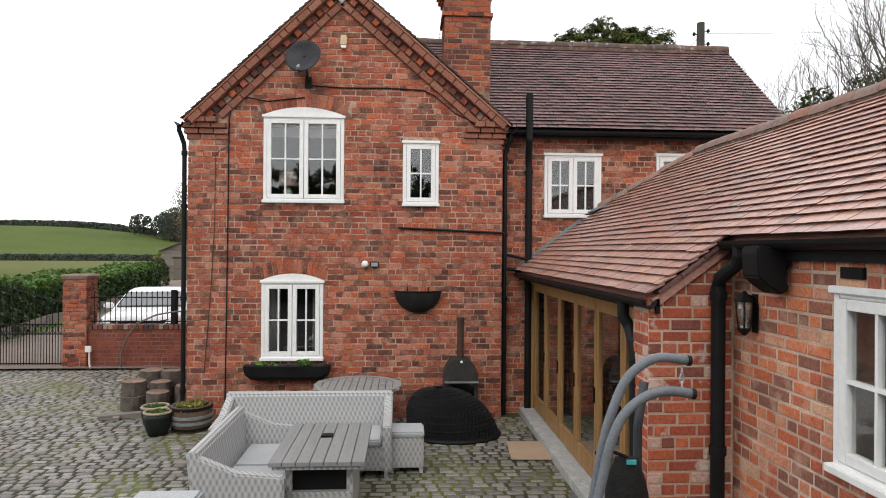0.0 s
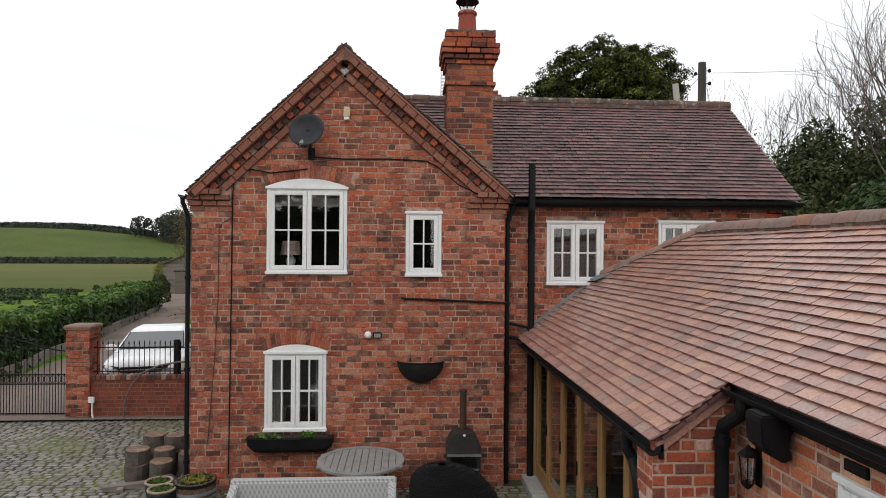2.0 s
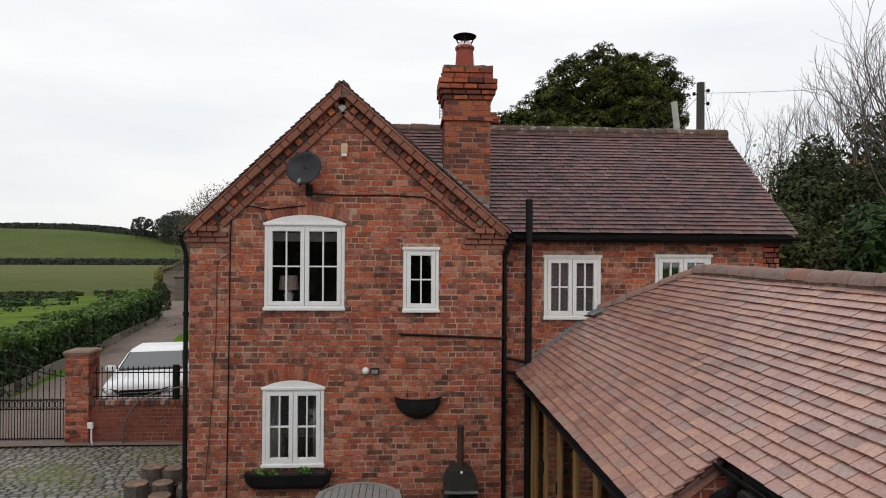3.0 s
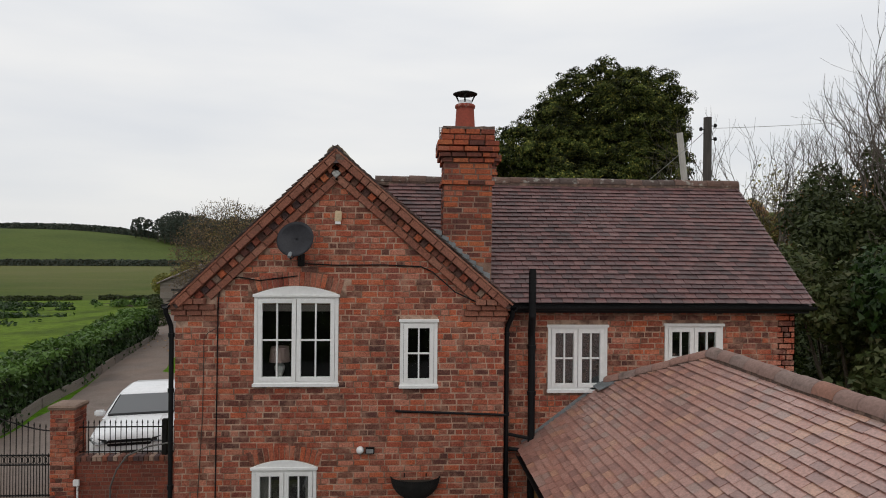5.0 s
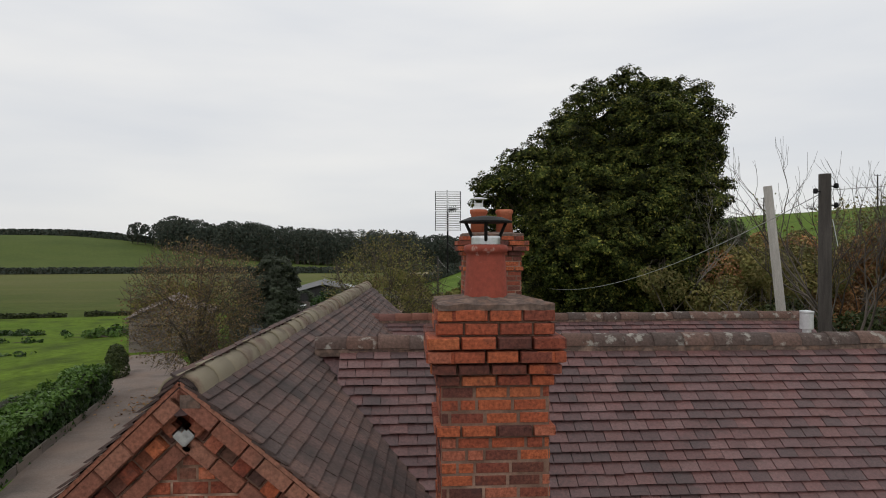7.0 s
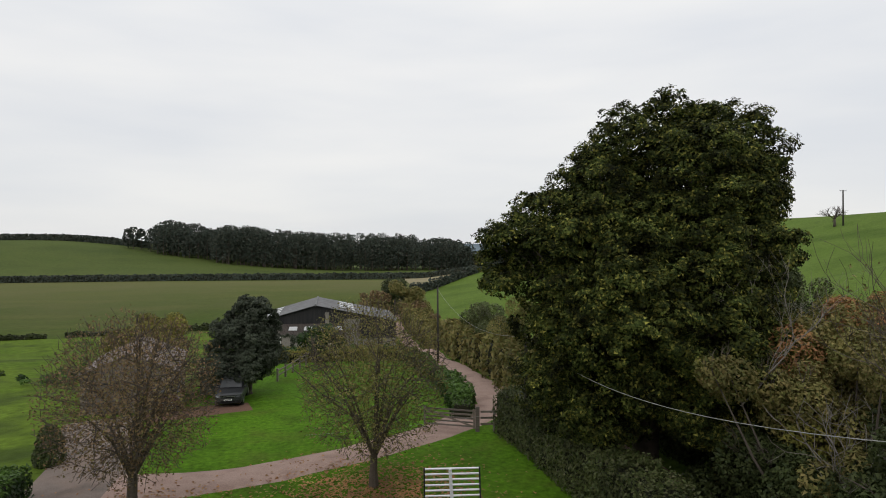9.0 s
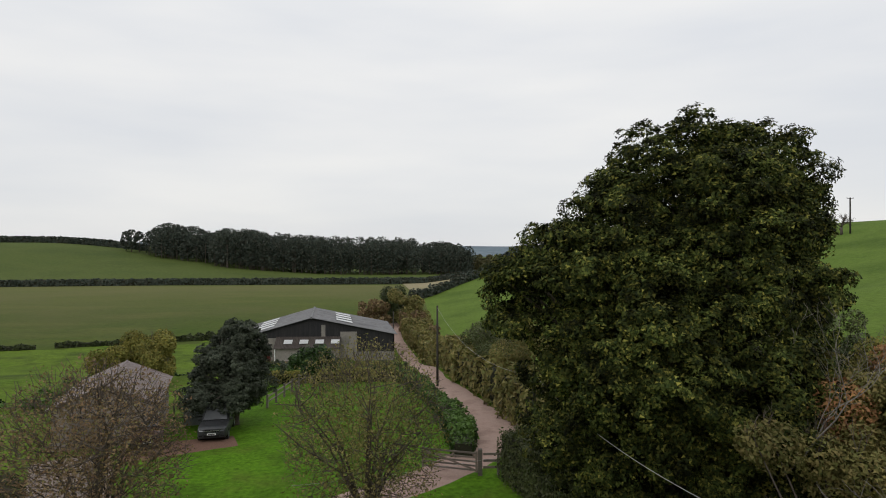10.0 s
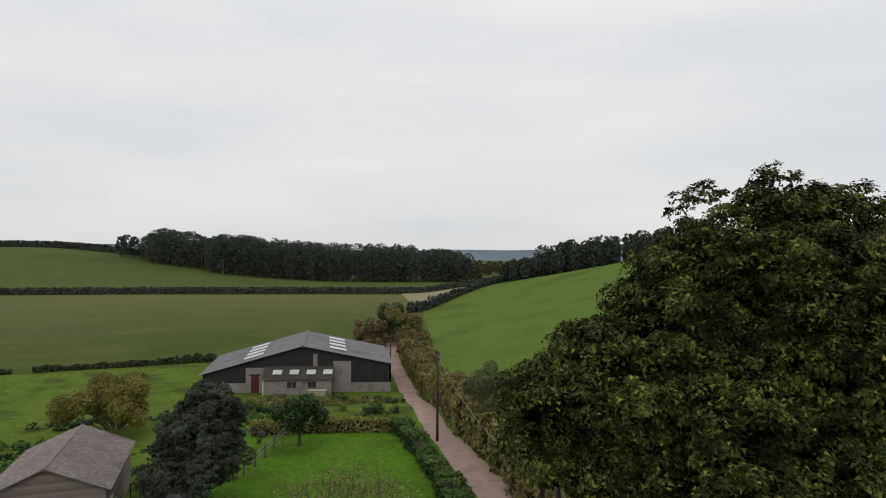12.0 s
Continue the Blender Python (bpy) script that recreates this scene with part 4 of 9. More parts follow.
def window(owner, wall, u0, u1, z0, z1, arch, leaves, proud=0.012):
    """A white casement: outer frame, sashes, glazing bars, panes, sill, head."""
    org, along, out = plane_of(wall)
    up = Vector((0, 0, 1))

    def slat(g, a, b, c, d, back_by, front_by):
        p = org + along * ((a + b) / 2) + up * ((c + d) / 2) + out * ((front_by - back_by) / 2)
        return g.obox(p, along * ((b - a) / 2), out * ((front_by + back_by) / 2), up * ((d - c) / 2))

    w = part("window", slat(slat(slat(slat(Geo(), u0, u0 + 0.05, z0, z1, 0.07, proud), u1 - 0.05, u1, z0, z1, 0.07, proud), u0 + 0.05, u1 - 0.05, z1 - 0.055, z1, 0.07, proud), u0 + 0.05, u1 - 0.05, z0, z0 + 0.06, 0.07, proud),
             white_paint, owner, "white painted casement window", bevel=0.004)
    part("window_sill", slat(Geo(), u0 - 0.015, u1 + 0.015, z0 - 0.012, z0 + 0.035, 0.05, 0.06), white_paint, w, bevel=0.006)
    part("head_board", slat(Geo(), u0 - 0.02, u1 + 0.02, z1 - 0.03, z1 + 0.012, 0.05, 0.035), white_paint, w, bevel=0.005)
    if arch:
        n, g = 14, Geo()
        poly = [org + along * (u0 + (u1 - u0) * k / n) + up * (z1 + 0.012 + arch * (1 - (2 * k / n - 1) ** 2)) for k in range(n + 1)]
        g.prism([*poly, org + along * u1 + up * (z1 + 0.005), org + along * u0 + up * (z1 + 0.005)], -out * 0.06)
        ob = part("arched_head", g, white_paint, w)
        ob.location = out * 0.014
    step = (u1 - u0 - 0.1) / leaves
    for k in range(leaves):
        a, b, c, d = u0 + 0.05 + k * step + 0.004, u0 + 0.05 + (k + 1) * step - 0.004, z0 + 0.062, z1 - 0.058
        s = 0.062
        sash = slat(slat(slat(slat(Geo(), a, a + s, c, d, 0.045, 0.02), b - s, b, c, d, 0.045, 0.02), a + s, b - s, c, c + s, 0.045, 0.02), a + s, b - s, d - s, d, 0.045, 0.02)
        part("sash", sash, white_paint, w, bevel=0.004)
        part("glazing_bar", slat(Geo(), (a + b) / 2 - 0.011, (a + b) / 2 + 0.011, c + s, d - s, 0.03, 0.012), white_paint, w)
        part("glazing_bar", slat(Geo(), a + s, b - s, (c + d) / 2 - 0.011, (c + d) / 2 + 0.011, 0.03, 0.014), white_paint, w)
        pane = part("pane", slat(Geo(), a + s - 0.005, b - s + 0.005, c + s - 0.005, d - s + 0.005, 0.018, -0.012), glass, w, "clear glass pane")
        pane.visible_shadow = False
    return w


for spec in WINDOWS:
    window(annexe if spec[0] == "garage" else house, *spec)


# ---- roofs ----
def roof_frame(a, b, c):
    """Origin, along-the-eaves and up-the-slope vectors, and the outward normal: a and b on the eaves, c on the ridge above a."""
    a, b, c = Vector(a), Vector(b), Vector(c)
    along, up = (b - a).normalized(), (c - a)
    up = (up - up.dot(along) * along).normalized()
    n = along.cross(up).normalized()
    return a, along, up, (n if n.z > 0 else -n)


def deck(owner, name, outline, material, thick=0.07):
    p = [Vector(q) for q in outline]
    n = (p[1] - p[0]).cross(p[2] - p[0]).normalized()
    n = n if n.z > 0 else -n
    return part(name, Geo().prism([q - n * 0.03 for q in p], -n * thick), material, owner)


BACK_X = SKEW * 10.4
front_roof_right = deck(house, "front_roof", [(G_R, -0.10, EAVE), (G_R + BACK_X, 10.3, EAVE), (MID + BACK_X, 10.3, RIDGE), (MID, -0.10, RIDGE)], tile_grey)
front_roof_left = deck(house, "front_roof", [(G_L, -0.10, EAVE), (G_L + BACK_X, 10.3, EAVE), (MID + BACK_X, 10.3, RIDGE), (MID, -0.10, RIDGE)], tile_grey)
wing_roof = deck(house, "wing_roof", [(2.6, 0.08, WING_EAVE), (WING_END, 0.08, WING_EAVE), (WING_END, WING_RIDGE_Y, WING_RIDGE), (2.6, WING_RIDGE_Y, WING_RIDGE)], tile_old)
deck(house, "wing_roof", [(2.6, 4.77, WING_EAVE), (WING_END, 4.77, WING_EAVE), (WING_END, WING_RIDGE_Y, WING_RIDGE), (2.6, WING_RIDGE_Y, WING_RIDGE)], tile_old)
back_roof = deck(house, "back_roof", [(2.6, 4.77, WING_EAVE - 0.25), (BACK_END, 4.77, WING_EAVE - 0.25), (BACK_END, BACK_Y, BACK_RIDGE), (2.6, BACK_Y, BACK_RIDGE)], tile_old)
deck(house, "back_roof", [(2.6, 9.5, WING_EAVE - 0.25), (BACK_END, 9.5, WING_EAVE - 0.25), (BACK_END, BACK_Y, BACK_RIDGE), (2.6, BACK_Y, BACK_RIDGE)], tile_old)

# annexe roof: main slope facing the yard, hipped towards the wing
A_EX, A_EZ, A_RX, A_RZ, A_HIP = 5.08, 2.36, 7.35, 4.04, -1.3
SL = (A_RZ - A_EZ) / (A_RX - A_EX)
STEP_Y, STEP_X = -5.22, 5.67
A_END = -16.0
annexe_roof = deck(annexe, "roof", [(A_EX, WING_Y, A_EZ), (A_EX, STEP_Y, A_EZ), (STEP_X, STEP_Y, A_EZ + SL * (STEP_X - A_EX)), (STEP_X, A_END, A_EZ + SL * (STEP_X - A_EX)),
                                    (A_RX, A_END, A_RZ), (A_RX, A_HIP, A_RZ), (6.42, WING_Y, A_EZ + SL * (6.42 - A_EX))], tile_pink)
deck(annexe, "roof", [(9.62, WING_Y - 0.1, A_EZ), (9.62, A_END, A_EZ), (A_RX, A_END, A_RZ), (A_RX, A_HIP, A_RZ)], tile_pink)
deck(annexe, "roof", [(6.42, WING_Y, A_EZ + SL * (6.42 - A_EX)), (9.4, WING_Y, A_EZ + 0.5), (A_RX, A_HIP, A_RZ)], tile_pink)


# ---- chimneys ----
def flaunching(owner, x0, x1, y0, y1, z):
    g, n = Geo(), 10
    rng = np.random.default_rng(2)
    low = [(x0, y0), (x1, y0), (x1, y1), (x0, y1)]
    ring = []
    for (ax, ay), (bx, by) in zip(low, low[1:] + low[:1]):
        for k in range(n):
            t = k / n
            ring.append((ax + (bx - ax) * t + rng.normal(0, 0.012), ay + (by - ay) * t + rng.normal(0, 0.012)))
    cx, cy = (x0 + x1) / 2, (y0 + y1) / 2
    m = len(ring)
    v = [(x, y, z - 0.01) for x, y in ring] + [(x, y, z + 0.03 + rng.normal(0, 0.006)) for x, y in ring] + [(cx + (x - cx) * 0.45, cy + (y - cy) * 0.45, z + 0.065 + rng.normal(0, 0.008)) for x, y in ring] + [(cx, cy, z + 0.07)]
    f = [(i, (i + 1) % m, m + (i + 1) % m, m + i) for i in range(m)] + [(m + i, m + (i + 1) % m, 2 * m + (i + 1) % m, 2 * m + i) for i in range(m)] + [(2 * m + i, 2 * m + (i + 1) % m, 3 * m) for i in range(m)]
    g.add(v, f)
    return part("mortar_cap", g, cement, owner, "cracked cement flaunching")


CH_X0, CH_X1, CH_Y0, CH_Y1 = 3.885, 4.625, 0.20, 0.86
CH_COURSES = [  # z0, z1, oversail
    (5.2, 6.38, 0.0), (6.38, 6.46, 0.035), (6.46, 6.72, 0.0), (6.72, 6.80, 0.03), (6.80, 6.88, 0.065), (6.88, 7.06, 0.095), (7.06, 7.24, 0.03)]
chimney = part("chimney", Geo().box(CH_X0 + 0.005, CH_Y0 + 0.005, 4.6, CH_X1 - 0.005, CH_Y1 - 0.005, 7.23), mortar_soot_shade, house, "tall red brick chimney stack with corbelled head")
flaunching(chimney, CH_X0 - 0.02, CH_X1 + 0.02, CH_Y0 - 0.02, CH_Y1 + 0.02, 7.24)
pot_x, pot_y = 4.23, 0.52
part("chimney_pot", Geo().lathe((pot_x, pot_y, 7.28), [(0.160, 0), (0.156, 0.03), (0.140, 0.30), (0.139, 0.33), (0.157, 0.34), (0.159, 0.375), (0.147, 0.39), (0.118, 0.395), (0.115, 0.3)], 28), terracotta_red, chimney, "dark red clay chimney pot", smooth=True)
cg = Geo().lathe((pot_x, pot_y, 7.66), [(0.105, 0), (0.105, 0.06), (0.10, 0.075), (0.095, 0.02)], 24)
part("flue_collar", cg, steel, chimney, "steel flue collar")
cw = Geo().lathe((pot_x, pot_y, 7.83), [(0.19, 0.0), (0.192, 0.012), (0.12, 0.04), (0.02, 0.052)], 28)
for k in range(3):
    a = k * math.tau / 3 + 0.4
    cw.tube([(pot_x + 0.1 * math.cos(a), pot_y + 0.1 * math.sin(a), 7.70), (pot_x + 0.17 * math.cos(a), pot_y + 0.17 * math.sin(a), 7.835)], 0.012, 6)
part("cowl", cw, black_iron, chimney, "black conical rain cowl", smooth=False)

B_X0, B_X1, B_Y0, B_Y1 = 4.62, 5.58, 6.42, 7.02
B_COURSES = [(5.9, 7.28, 0.0), (7.28, 7.36, 0.03), (7.36, 7.53, 0.0), (7.53, 7.61, 0.04), (7.61, 7.79, 0.11), (7.79, 7.87, 0.03)]
back_chimney = part("chimney", Geo().box(B_X0 + 0.005, B_Y0 + 0.005, 5.4, B_X1 - 0.005, B_Y1 - 0.005, 7.86), mortar_soot_shade, house, "broad brick chimney stack with two pots")
flaunching(back_chimney, B_X0 - 0.02, B_X1 + 0.02, B_Y0 - 0.02, B_Y1 + 0.02, 7.87)
for px, cowled in ((4.90, True), (5.34, False)):
    part("chimney_pot", Geo().lathe((px, 6.74, 7.93), [(0.145, 0), (0.128, 0.30), (0.150, 0.33), (0.152, 0.37), (0.14, 0.39), (0.115, 0.39), (0.11, 0.1)], 26), terracotta, back_chimney, "orange clay chimney pot", smooth=True)
    if cowled:
        part("cowl", Geo().lathe((px, 6.74, 8.31), [(0.135, 0), (0.10, 0.05), (0.075, 0.06), (0.075, 0.12), (0.07, 0.12)], 22).lathe((px, 6.74, 8.50), [(0.01, -0.015), (0.145, 0), (0.14, 0.014), (0.03, 0.03)], 26)
             .tube([(px + 0.06, 6.74, 8.42), (px + 0.08, 6.74, 8.5)], 0.01, 5).tube([(px - 0.06, 6.74, 8.42), (px - 0.08, 6.74, 8.5)], 0.01, 5), galv, back_chimney, "aluminium flue cowl")
part("flue_pipe", Geo().lathe((9.05, 4.2, 5.4), [(0.055, 0), (0.055, 1.16), (0.085, 1.17), (0.085, 1.38), (0.09, 1.39), (0.09, 1.41), (0.02, 1.42)], 18), galv, house, "silver boiler flue on the roof")

# lead flashing that steps down beside the stack
slope = (RIDGE - EAVE) / (G_R - MID)
for k in range(8):
    x = 3.80 + k * 0.105
    z = RIDGE - slope * (x - MID)
    part("flashing", Geo().obox((x, CH_Y0 - 0.022, z + 0.07), (0.062, 0, -0.02), (0, 0.004, 0), (0, 0, 0.085)), lead, house, "stepped grey lead flashing")

# ---- verge bands of the gable ----
def rake(side):
    """Start at the foot, the way up and the inward normal of one verge."""
    foot = Vector((G_R if side > 0 else G_L, 0, EAVE))
    way = (Vector((MID, 0, RIDGE)) - foot).normalized()
    n = Vector((way.z, 0, -way.x)) if side < 0 else Vector((-way.z, 0, -way.x * -1))
    n = n if n.z < 0 else -n
    return foot, way, n, (Vector((MID, 0, RIDGE)) - foot).length


part("verge_bed", Geo().prism([(G_L + 0.10, 0.014, EAVE - 0.02), (G_R - 0.10, 0.014, EAVE - 0.02), (MID, 0.014, RIDGE - 0.10)], (0, 0.25, 0))
     .prism([(0.0, -0.012, EAVE - 0.07), (0.60, -0.012, EAVE - 0.07), (0.60, -0.012, EAVE + 0.14), (0.0, -0.012, EAVE + 0.14)], (0, 0.2, 0)), mortar, front_wall, "mortar bed of the verge")

# ---- gutters and pipes ----
def gutter(owner, a, b, r=0.06):
    a, b = Vector(a), Vector(b)
    way = (b - a).normalized()
    side, up = way.cross(Vector((0, 0, 1))).normalized(), Vector((0, 0, 1))
    g, n = Geo(), 9
    for p in (a, b):
        for rr in (r, r - 0.008):
            g.v += [tuple(p + rr * (math.cos(math.pi + k * math.pi / (n - 1)) * side + math.sin(math.pi + k * math.pi / (n - 1)) * up)) for k in range(n)]
    for k in range(n - 1):
        g.f += [(k, k + 1, 2 * n + k + 1, 2 * n + k), (n + k, 3 * n + k, 3 * n + k + 1, n + k + 1)]
        g.f += [(k, n + k, n + k + 1, k + 1), (2 * n + k, 2 * n + k + 1, 3 * n + k + 1, 3 * n + k)]
    g.f += [(0, 2 * n, 3 * n, n), (n - 1, 2 * n - 1, 4 * n - 1, 3 * n - 1)]
    return part("gutter", g, black_paint, owner, "black half-round gutter")


def pipe(owner, pts, r=0.036, label="black downpipe", material=None, collars=()):
    g = Geo().tube(pts, r, 12)
    for z in collars:
        g.lathe((pts[-1][0], pts[-1][1], z), [(r + 0.012, 0), (r + 0.012, 0.06)], 12)
    return part("downpipe", g, material or black_paint, owner, label, smooth=False)


gutter(house, (WIDE + 0.02, 0.03, 4.56), (WING_END, 0.03, 4.57))
part("fascia", Geo().box(WIDE + 0.0, 0.10, 4.46, WING_END - 0.05, 0.13, 4.60), black_paint, house, "black fascia board")
gutter(house, (G_L - 0.08, -0.12, 4.58), (G_L - 0.08 + BACK_X, 10.2, 4.58))
gutter(house, (G_R + 0.02, -0.12, 4.555), (G_R + 0.02, 0.14, 4.555))
pipe(house, [(G_L - 0.09, -0.06, 4.54), (G_L - 0.09, -0.05, 4.46), (G_L - 0.07, -0.02, 4.39), (-0.06, 0.02, 4.27), (-0.055, 0.03, 4.15), (-0.055, 0.03, 0.12)], 0.034, collars=(0.5, 1.9, 3.3, 4.1))
pipe(house, [(G_R + 0.02, 0.02, 4.52), (G_R + 0.02, 0.03, 4.42), (4.88, 0.10, 4.30), (4.855, 0.13, 4.2), (4.855, 0.13, 0.1)], 0.036, collars=(0.3, 1.9, 2.9, 4.1))
pipe(house, [(5.21, -0.03, 5.09), (5.21, -0.03, 4.42), (5.24, 0.17, 4.12), (5.25, 0.19, 4.02), (5.25, 0.19, 0.1)], 0.055, "black soil vent pipe", collars=(2.35, 3.2, 3.9))
pipe(house, [(5.21, -0.03, 5.06), (5.21, -0.03, 5.13)], 0.05, "vent cap")
pipe(house, [(4.90, 0.14, 2.62), (5.2, 0.17, 2.55)], 0.025, "black waste pipe")
pipe(house, [(4.90, 0.14, 2.40), (5.2, 0.17, 2.36)], 0.03, "black waste pipe")
pipe(house, [(3.19, -0.02, 3.03), (3.24, -0.03, 3.02), (3.9, -0.03, 2.995), (4.83, -0.03, 2.955)], 0.018, "black waste pipe", collars=())


def cable(pts, r, material, label):
    return lump("cable", Geo().tube(pts, r, 6), material, label, "cable")


cable([(1.86, -0.02, 5.18), (2.3, -0.015, 5.16), (3.0, -0.015, 5.17), (3.55, -0.015, 5.15), (3.72, -0.03, 5.07), (4.05, -0.10, 4.78), (4.4, -0.08, 4.62)], 0.010, black_paint, "black cable clipped across the brick gable")
cable([(1.75, -0.02, 5.0), (1.2, -0.015, 4.93), (0.9, -0.02, 4.98), (0.72, -0.03, 4.92), (0.64, -0.04, 4.8), (0.615, -0.015, 4.5), (0.61, -0.015, 3.4), (0.60, -0.015, 2.0), (0.585, -0.015, 0.35)], 0.009, black_paint, "black cable running down the brick wall")
cable([(0.62, -0.012, 4.25), (0.48, -0.012, 4.17), (0.42, -0.012, 4.1), (0.41, -0.012, 3.0), (0.36, -0.012, 2.0), (0.27, -0.012, 0.8)], 0.005, pole_wood, "thin dull cable on the brick wall")

# ---- annexe shell ----
DOOR_X, PIER_X, PIER_Y = 5.34, 5.08, -5.19
pier = part("pier", Geo().prism([(PIER_X + 0.005, PIER_Y + 0.005, 0), (GARAGE_X + 0.05, PIER_Y + 0.005, 0), (GARAGE_X + 0.05, PIER_Y + 0.005, A_EZ + SL * (GARAGE_X - A_EX) - 0.08), (PIER_X + 0.005, PIER_Y + 0.005, A_EZ - 0.10)], (0, 0.30, 0)), mortar_pale, annexe, "brick pier with flaking white paint")
garage_wall = part("yard_wall", slab_with_holes(Geo(), Vector((GARAGE_X + IN, 0, 0)), Vector((0, -1, 0)), Vector((-1, 0, 0)), 5.20, 16.0, 0, A_EZ + SL * (GARAGE_X - A_EX) - 0.12, holes_of("garage"), 0.3), mortar_pale, annexe)
part("end_wall", Geo().box(GARAGE_X, -16.0, 0, 9.4, -15.7, 2.7).box(9.1, -15.7, 0, 9.4, 0.2, 2.7), brick_red, annexe)
# annexe room, again with its dimness in the colours
part("floor", Geo().box(5.36, -15.6, 0.08, 9.1, 0.27, 0.16), shaded_plaster, annexe)
part("room_wall", Geo().box(8.9, -15.6, 0.16, 9.0, 0.27, 2.7).box(5.8, -5.3, 0.16, 9.0, -5.2, 2.7), shaded_room, annexe)
part("ceiling", Geo().box(5.75, -15.6, 2.42, 9.1, 0.27, 2.47), shaded_plaster, annexe)
gutter(annexe, (A_EX - 0.02, WING_Y - 0.12, A_EZ - 0.03), (A_EX - 0.02, STEP_Y - 0.05, A_EZ - 0.03), 0.062)
gutter(annexe, (STEP_X - 0.04, STEP_Y + 0.0, A_EZ + SL * (STEP_X - A_EX) - 0.03), (STEP_X - 0.04, -15.9, A_EZ + SL * (STEP_X - A_EX) - 0.03), 0.062)
part("fascia", Geo().box(A_EX + 0.05, STEP_Y, A_EZ - 0.13, A_EX + 0.08, WING_Y, A_EZ - 0.02).box(STEP_X + 0.02, -15.9, A_EZ + SL * (STEP_X - A_EX) - 0.16, STEP_X + 0.05, STEP_Y, A_EZ + SL * (STEP_X - A_EX) - 0.03), black_paint, annexe, "black fascia board")
pipe(annexe, [(A_EX - 0.02, -4.72, A_EZ - 0.06), (A_EX - 0.02, -4.72, A_EZ - 0.2), (A_EX + 0.02, -4.75, A_EZ - 0.28), (5.10, -4.86, A_EZ - 0.4), (5.10, -4.90, A_EZ - 0.52), (5.10, -4.92, 0.1)], 0.048, collars=(1.75, 0.9))
gz = A_EZ + SL * (STEP_X - A_EX)
pipe(annexe, [(STEP_X - 0.04, -5.46, gz - 0.06), (STEP_X - 0.04, -5.46, gz - 0.13), (STEP_X - 0.035, -5.42, gz - 0.19), (5.58, -5.29, gz - 0.30), (5.585, -5.255, gz - 0.36), (5.585, -5.255, 0.1)], 0.05, collars=(gz - 0.46, 1.2))
part("flashing", Geo().prism([(5.12, WING_Y - 0.012, A_EZ + 0.02), (6.42, WING_Y - 0.012, A_EZ + SL * 1.34 + 0.02), (6.42, WING_Y - 0.012, A_EZ + SL * 1.34 + 0.10), (5.12, WING_Y - 0.012, A_EZ + 0.12)], (0, 0.008, 0))
     .obox((6.36, 0.14, A_EZ + SL * 1.28 + 0.07), (0.13, 0, 0.06), (0, 0.16, 0), (0, 0, 0.01)), lead, annexe, "grey lead flashing against the wall")

# ---- folding oak doors ----
part("door_sill", Geo().box(5.12, -4.82, 0.06, 5.40, 0.26, 0.19), pale_stone, annexe, "pale grey stone sill", bevel=0.008)
part("lintel", Geo().box(DOOR_X - 0.05, -4.84, 2.16, DOOR_X + 0.12, 0.26, 2.36), oak_frame, annexe, "oak head beam", bevel=0.006)
for yy in (0.22, -4.80):
    part("door_post", Geo().box(DOOR_X - 0.05, yy - 0.05, 0.19, DOOR_X + 0.12, yy + 0.05, 2.16), oak_frame, annexe, bevel=0.005)
LEAVES = 6
span = (4.80 + 0.22 - 0.10) / LEAVES
for k in range(LEAVES):
    y1 = 0.17 - k * span
    y0 = y1 - span + 0.006
    s = 0.078
    g = Geo().box(DOOR_X, y0, 0.20, DOOR_X + 0.055, y0 + s, 2.15).box(DOOR_X, y1 - s, 0.20, DOOR_X + 0.055, y1, 2.15).box(DOOR_X, y0 + s, 0.20, DOOR_X + 0.055, y1 - s, 0.42).box(DOOR_X, y0 + s, 2.05, DOOR_X + 0.055, y1 - s, 2.15)
    leaf = part("folding_door", g, oak_frame, annexe, "glazed golden oak folding door leaf", bevel=0.004)
    pane = part("pane", Geo().box(DOOR_X + 0.022, y0 + s - 0.004, 0.416, DOOR_X + 0.03, y1 - s + 0.004, 2.054), glass, leaf, "clear glass pane")
    pane.visible_shadow = False
    part("handle", Geo().box(DOOR_X - 0.02, y0 + 0.03, 1.05, DOOR_X, y0 + 0.055, 1.22), black_iron, leaf, "dark metal hinge handle", bevel=0.004)


# ---- things on the walls ----
dish = thing("satellite_dish", (1.80, -0.02, 5.52), "dark grey oval satellite dish bracketed to the brick gable", "dish")
ddir = Vector((-0.25, -1.0, 0.28)).normalized()
dg, n1, n2 = Geo(), 6, 26
s1 = ddir.cross(Vector((0, 0, 1))).normalized()
s2 = s1.cross(ddir)
cen = Vector((-0.02, -0.30, 0.0))
for i in range(n1 + 1):
    r = i / n1
    for k in range(n2):
        a = k * math.tau / n2
        dg.v.append(tuple(cen + s1 * (0.275 * r * math.cos(a)) + s2 * (0.255 * r * math.sin(a)) + ddir * (0.055 * r * r)))
for i in range(n1):
    for k in range(n2):
        dg.f.append((i * n2 + k, i * n2 + (k + 1) % n2, (i + 1) * n2 + (k + 1) % n2, (i + 1) * n2 + k))
db = part("reflector", dg, dish_grey, dish, smooth=True)
solid = db.modifiers.new("thick", "SOLIDIFY")
solid.thickness = 0.006
part("bracket", Geo().tube([(0, 0.02, -0.28), (0, -0.10, -0.28), (0, -0.14, -0.2), (0.0, -0.26, -0.02)], 0.016, 8).box(-0.05, 0.0, -0.38, 0.05, 0.02, -0.2), black_iron, dish)
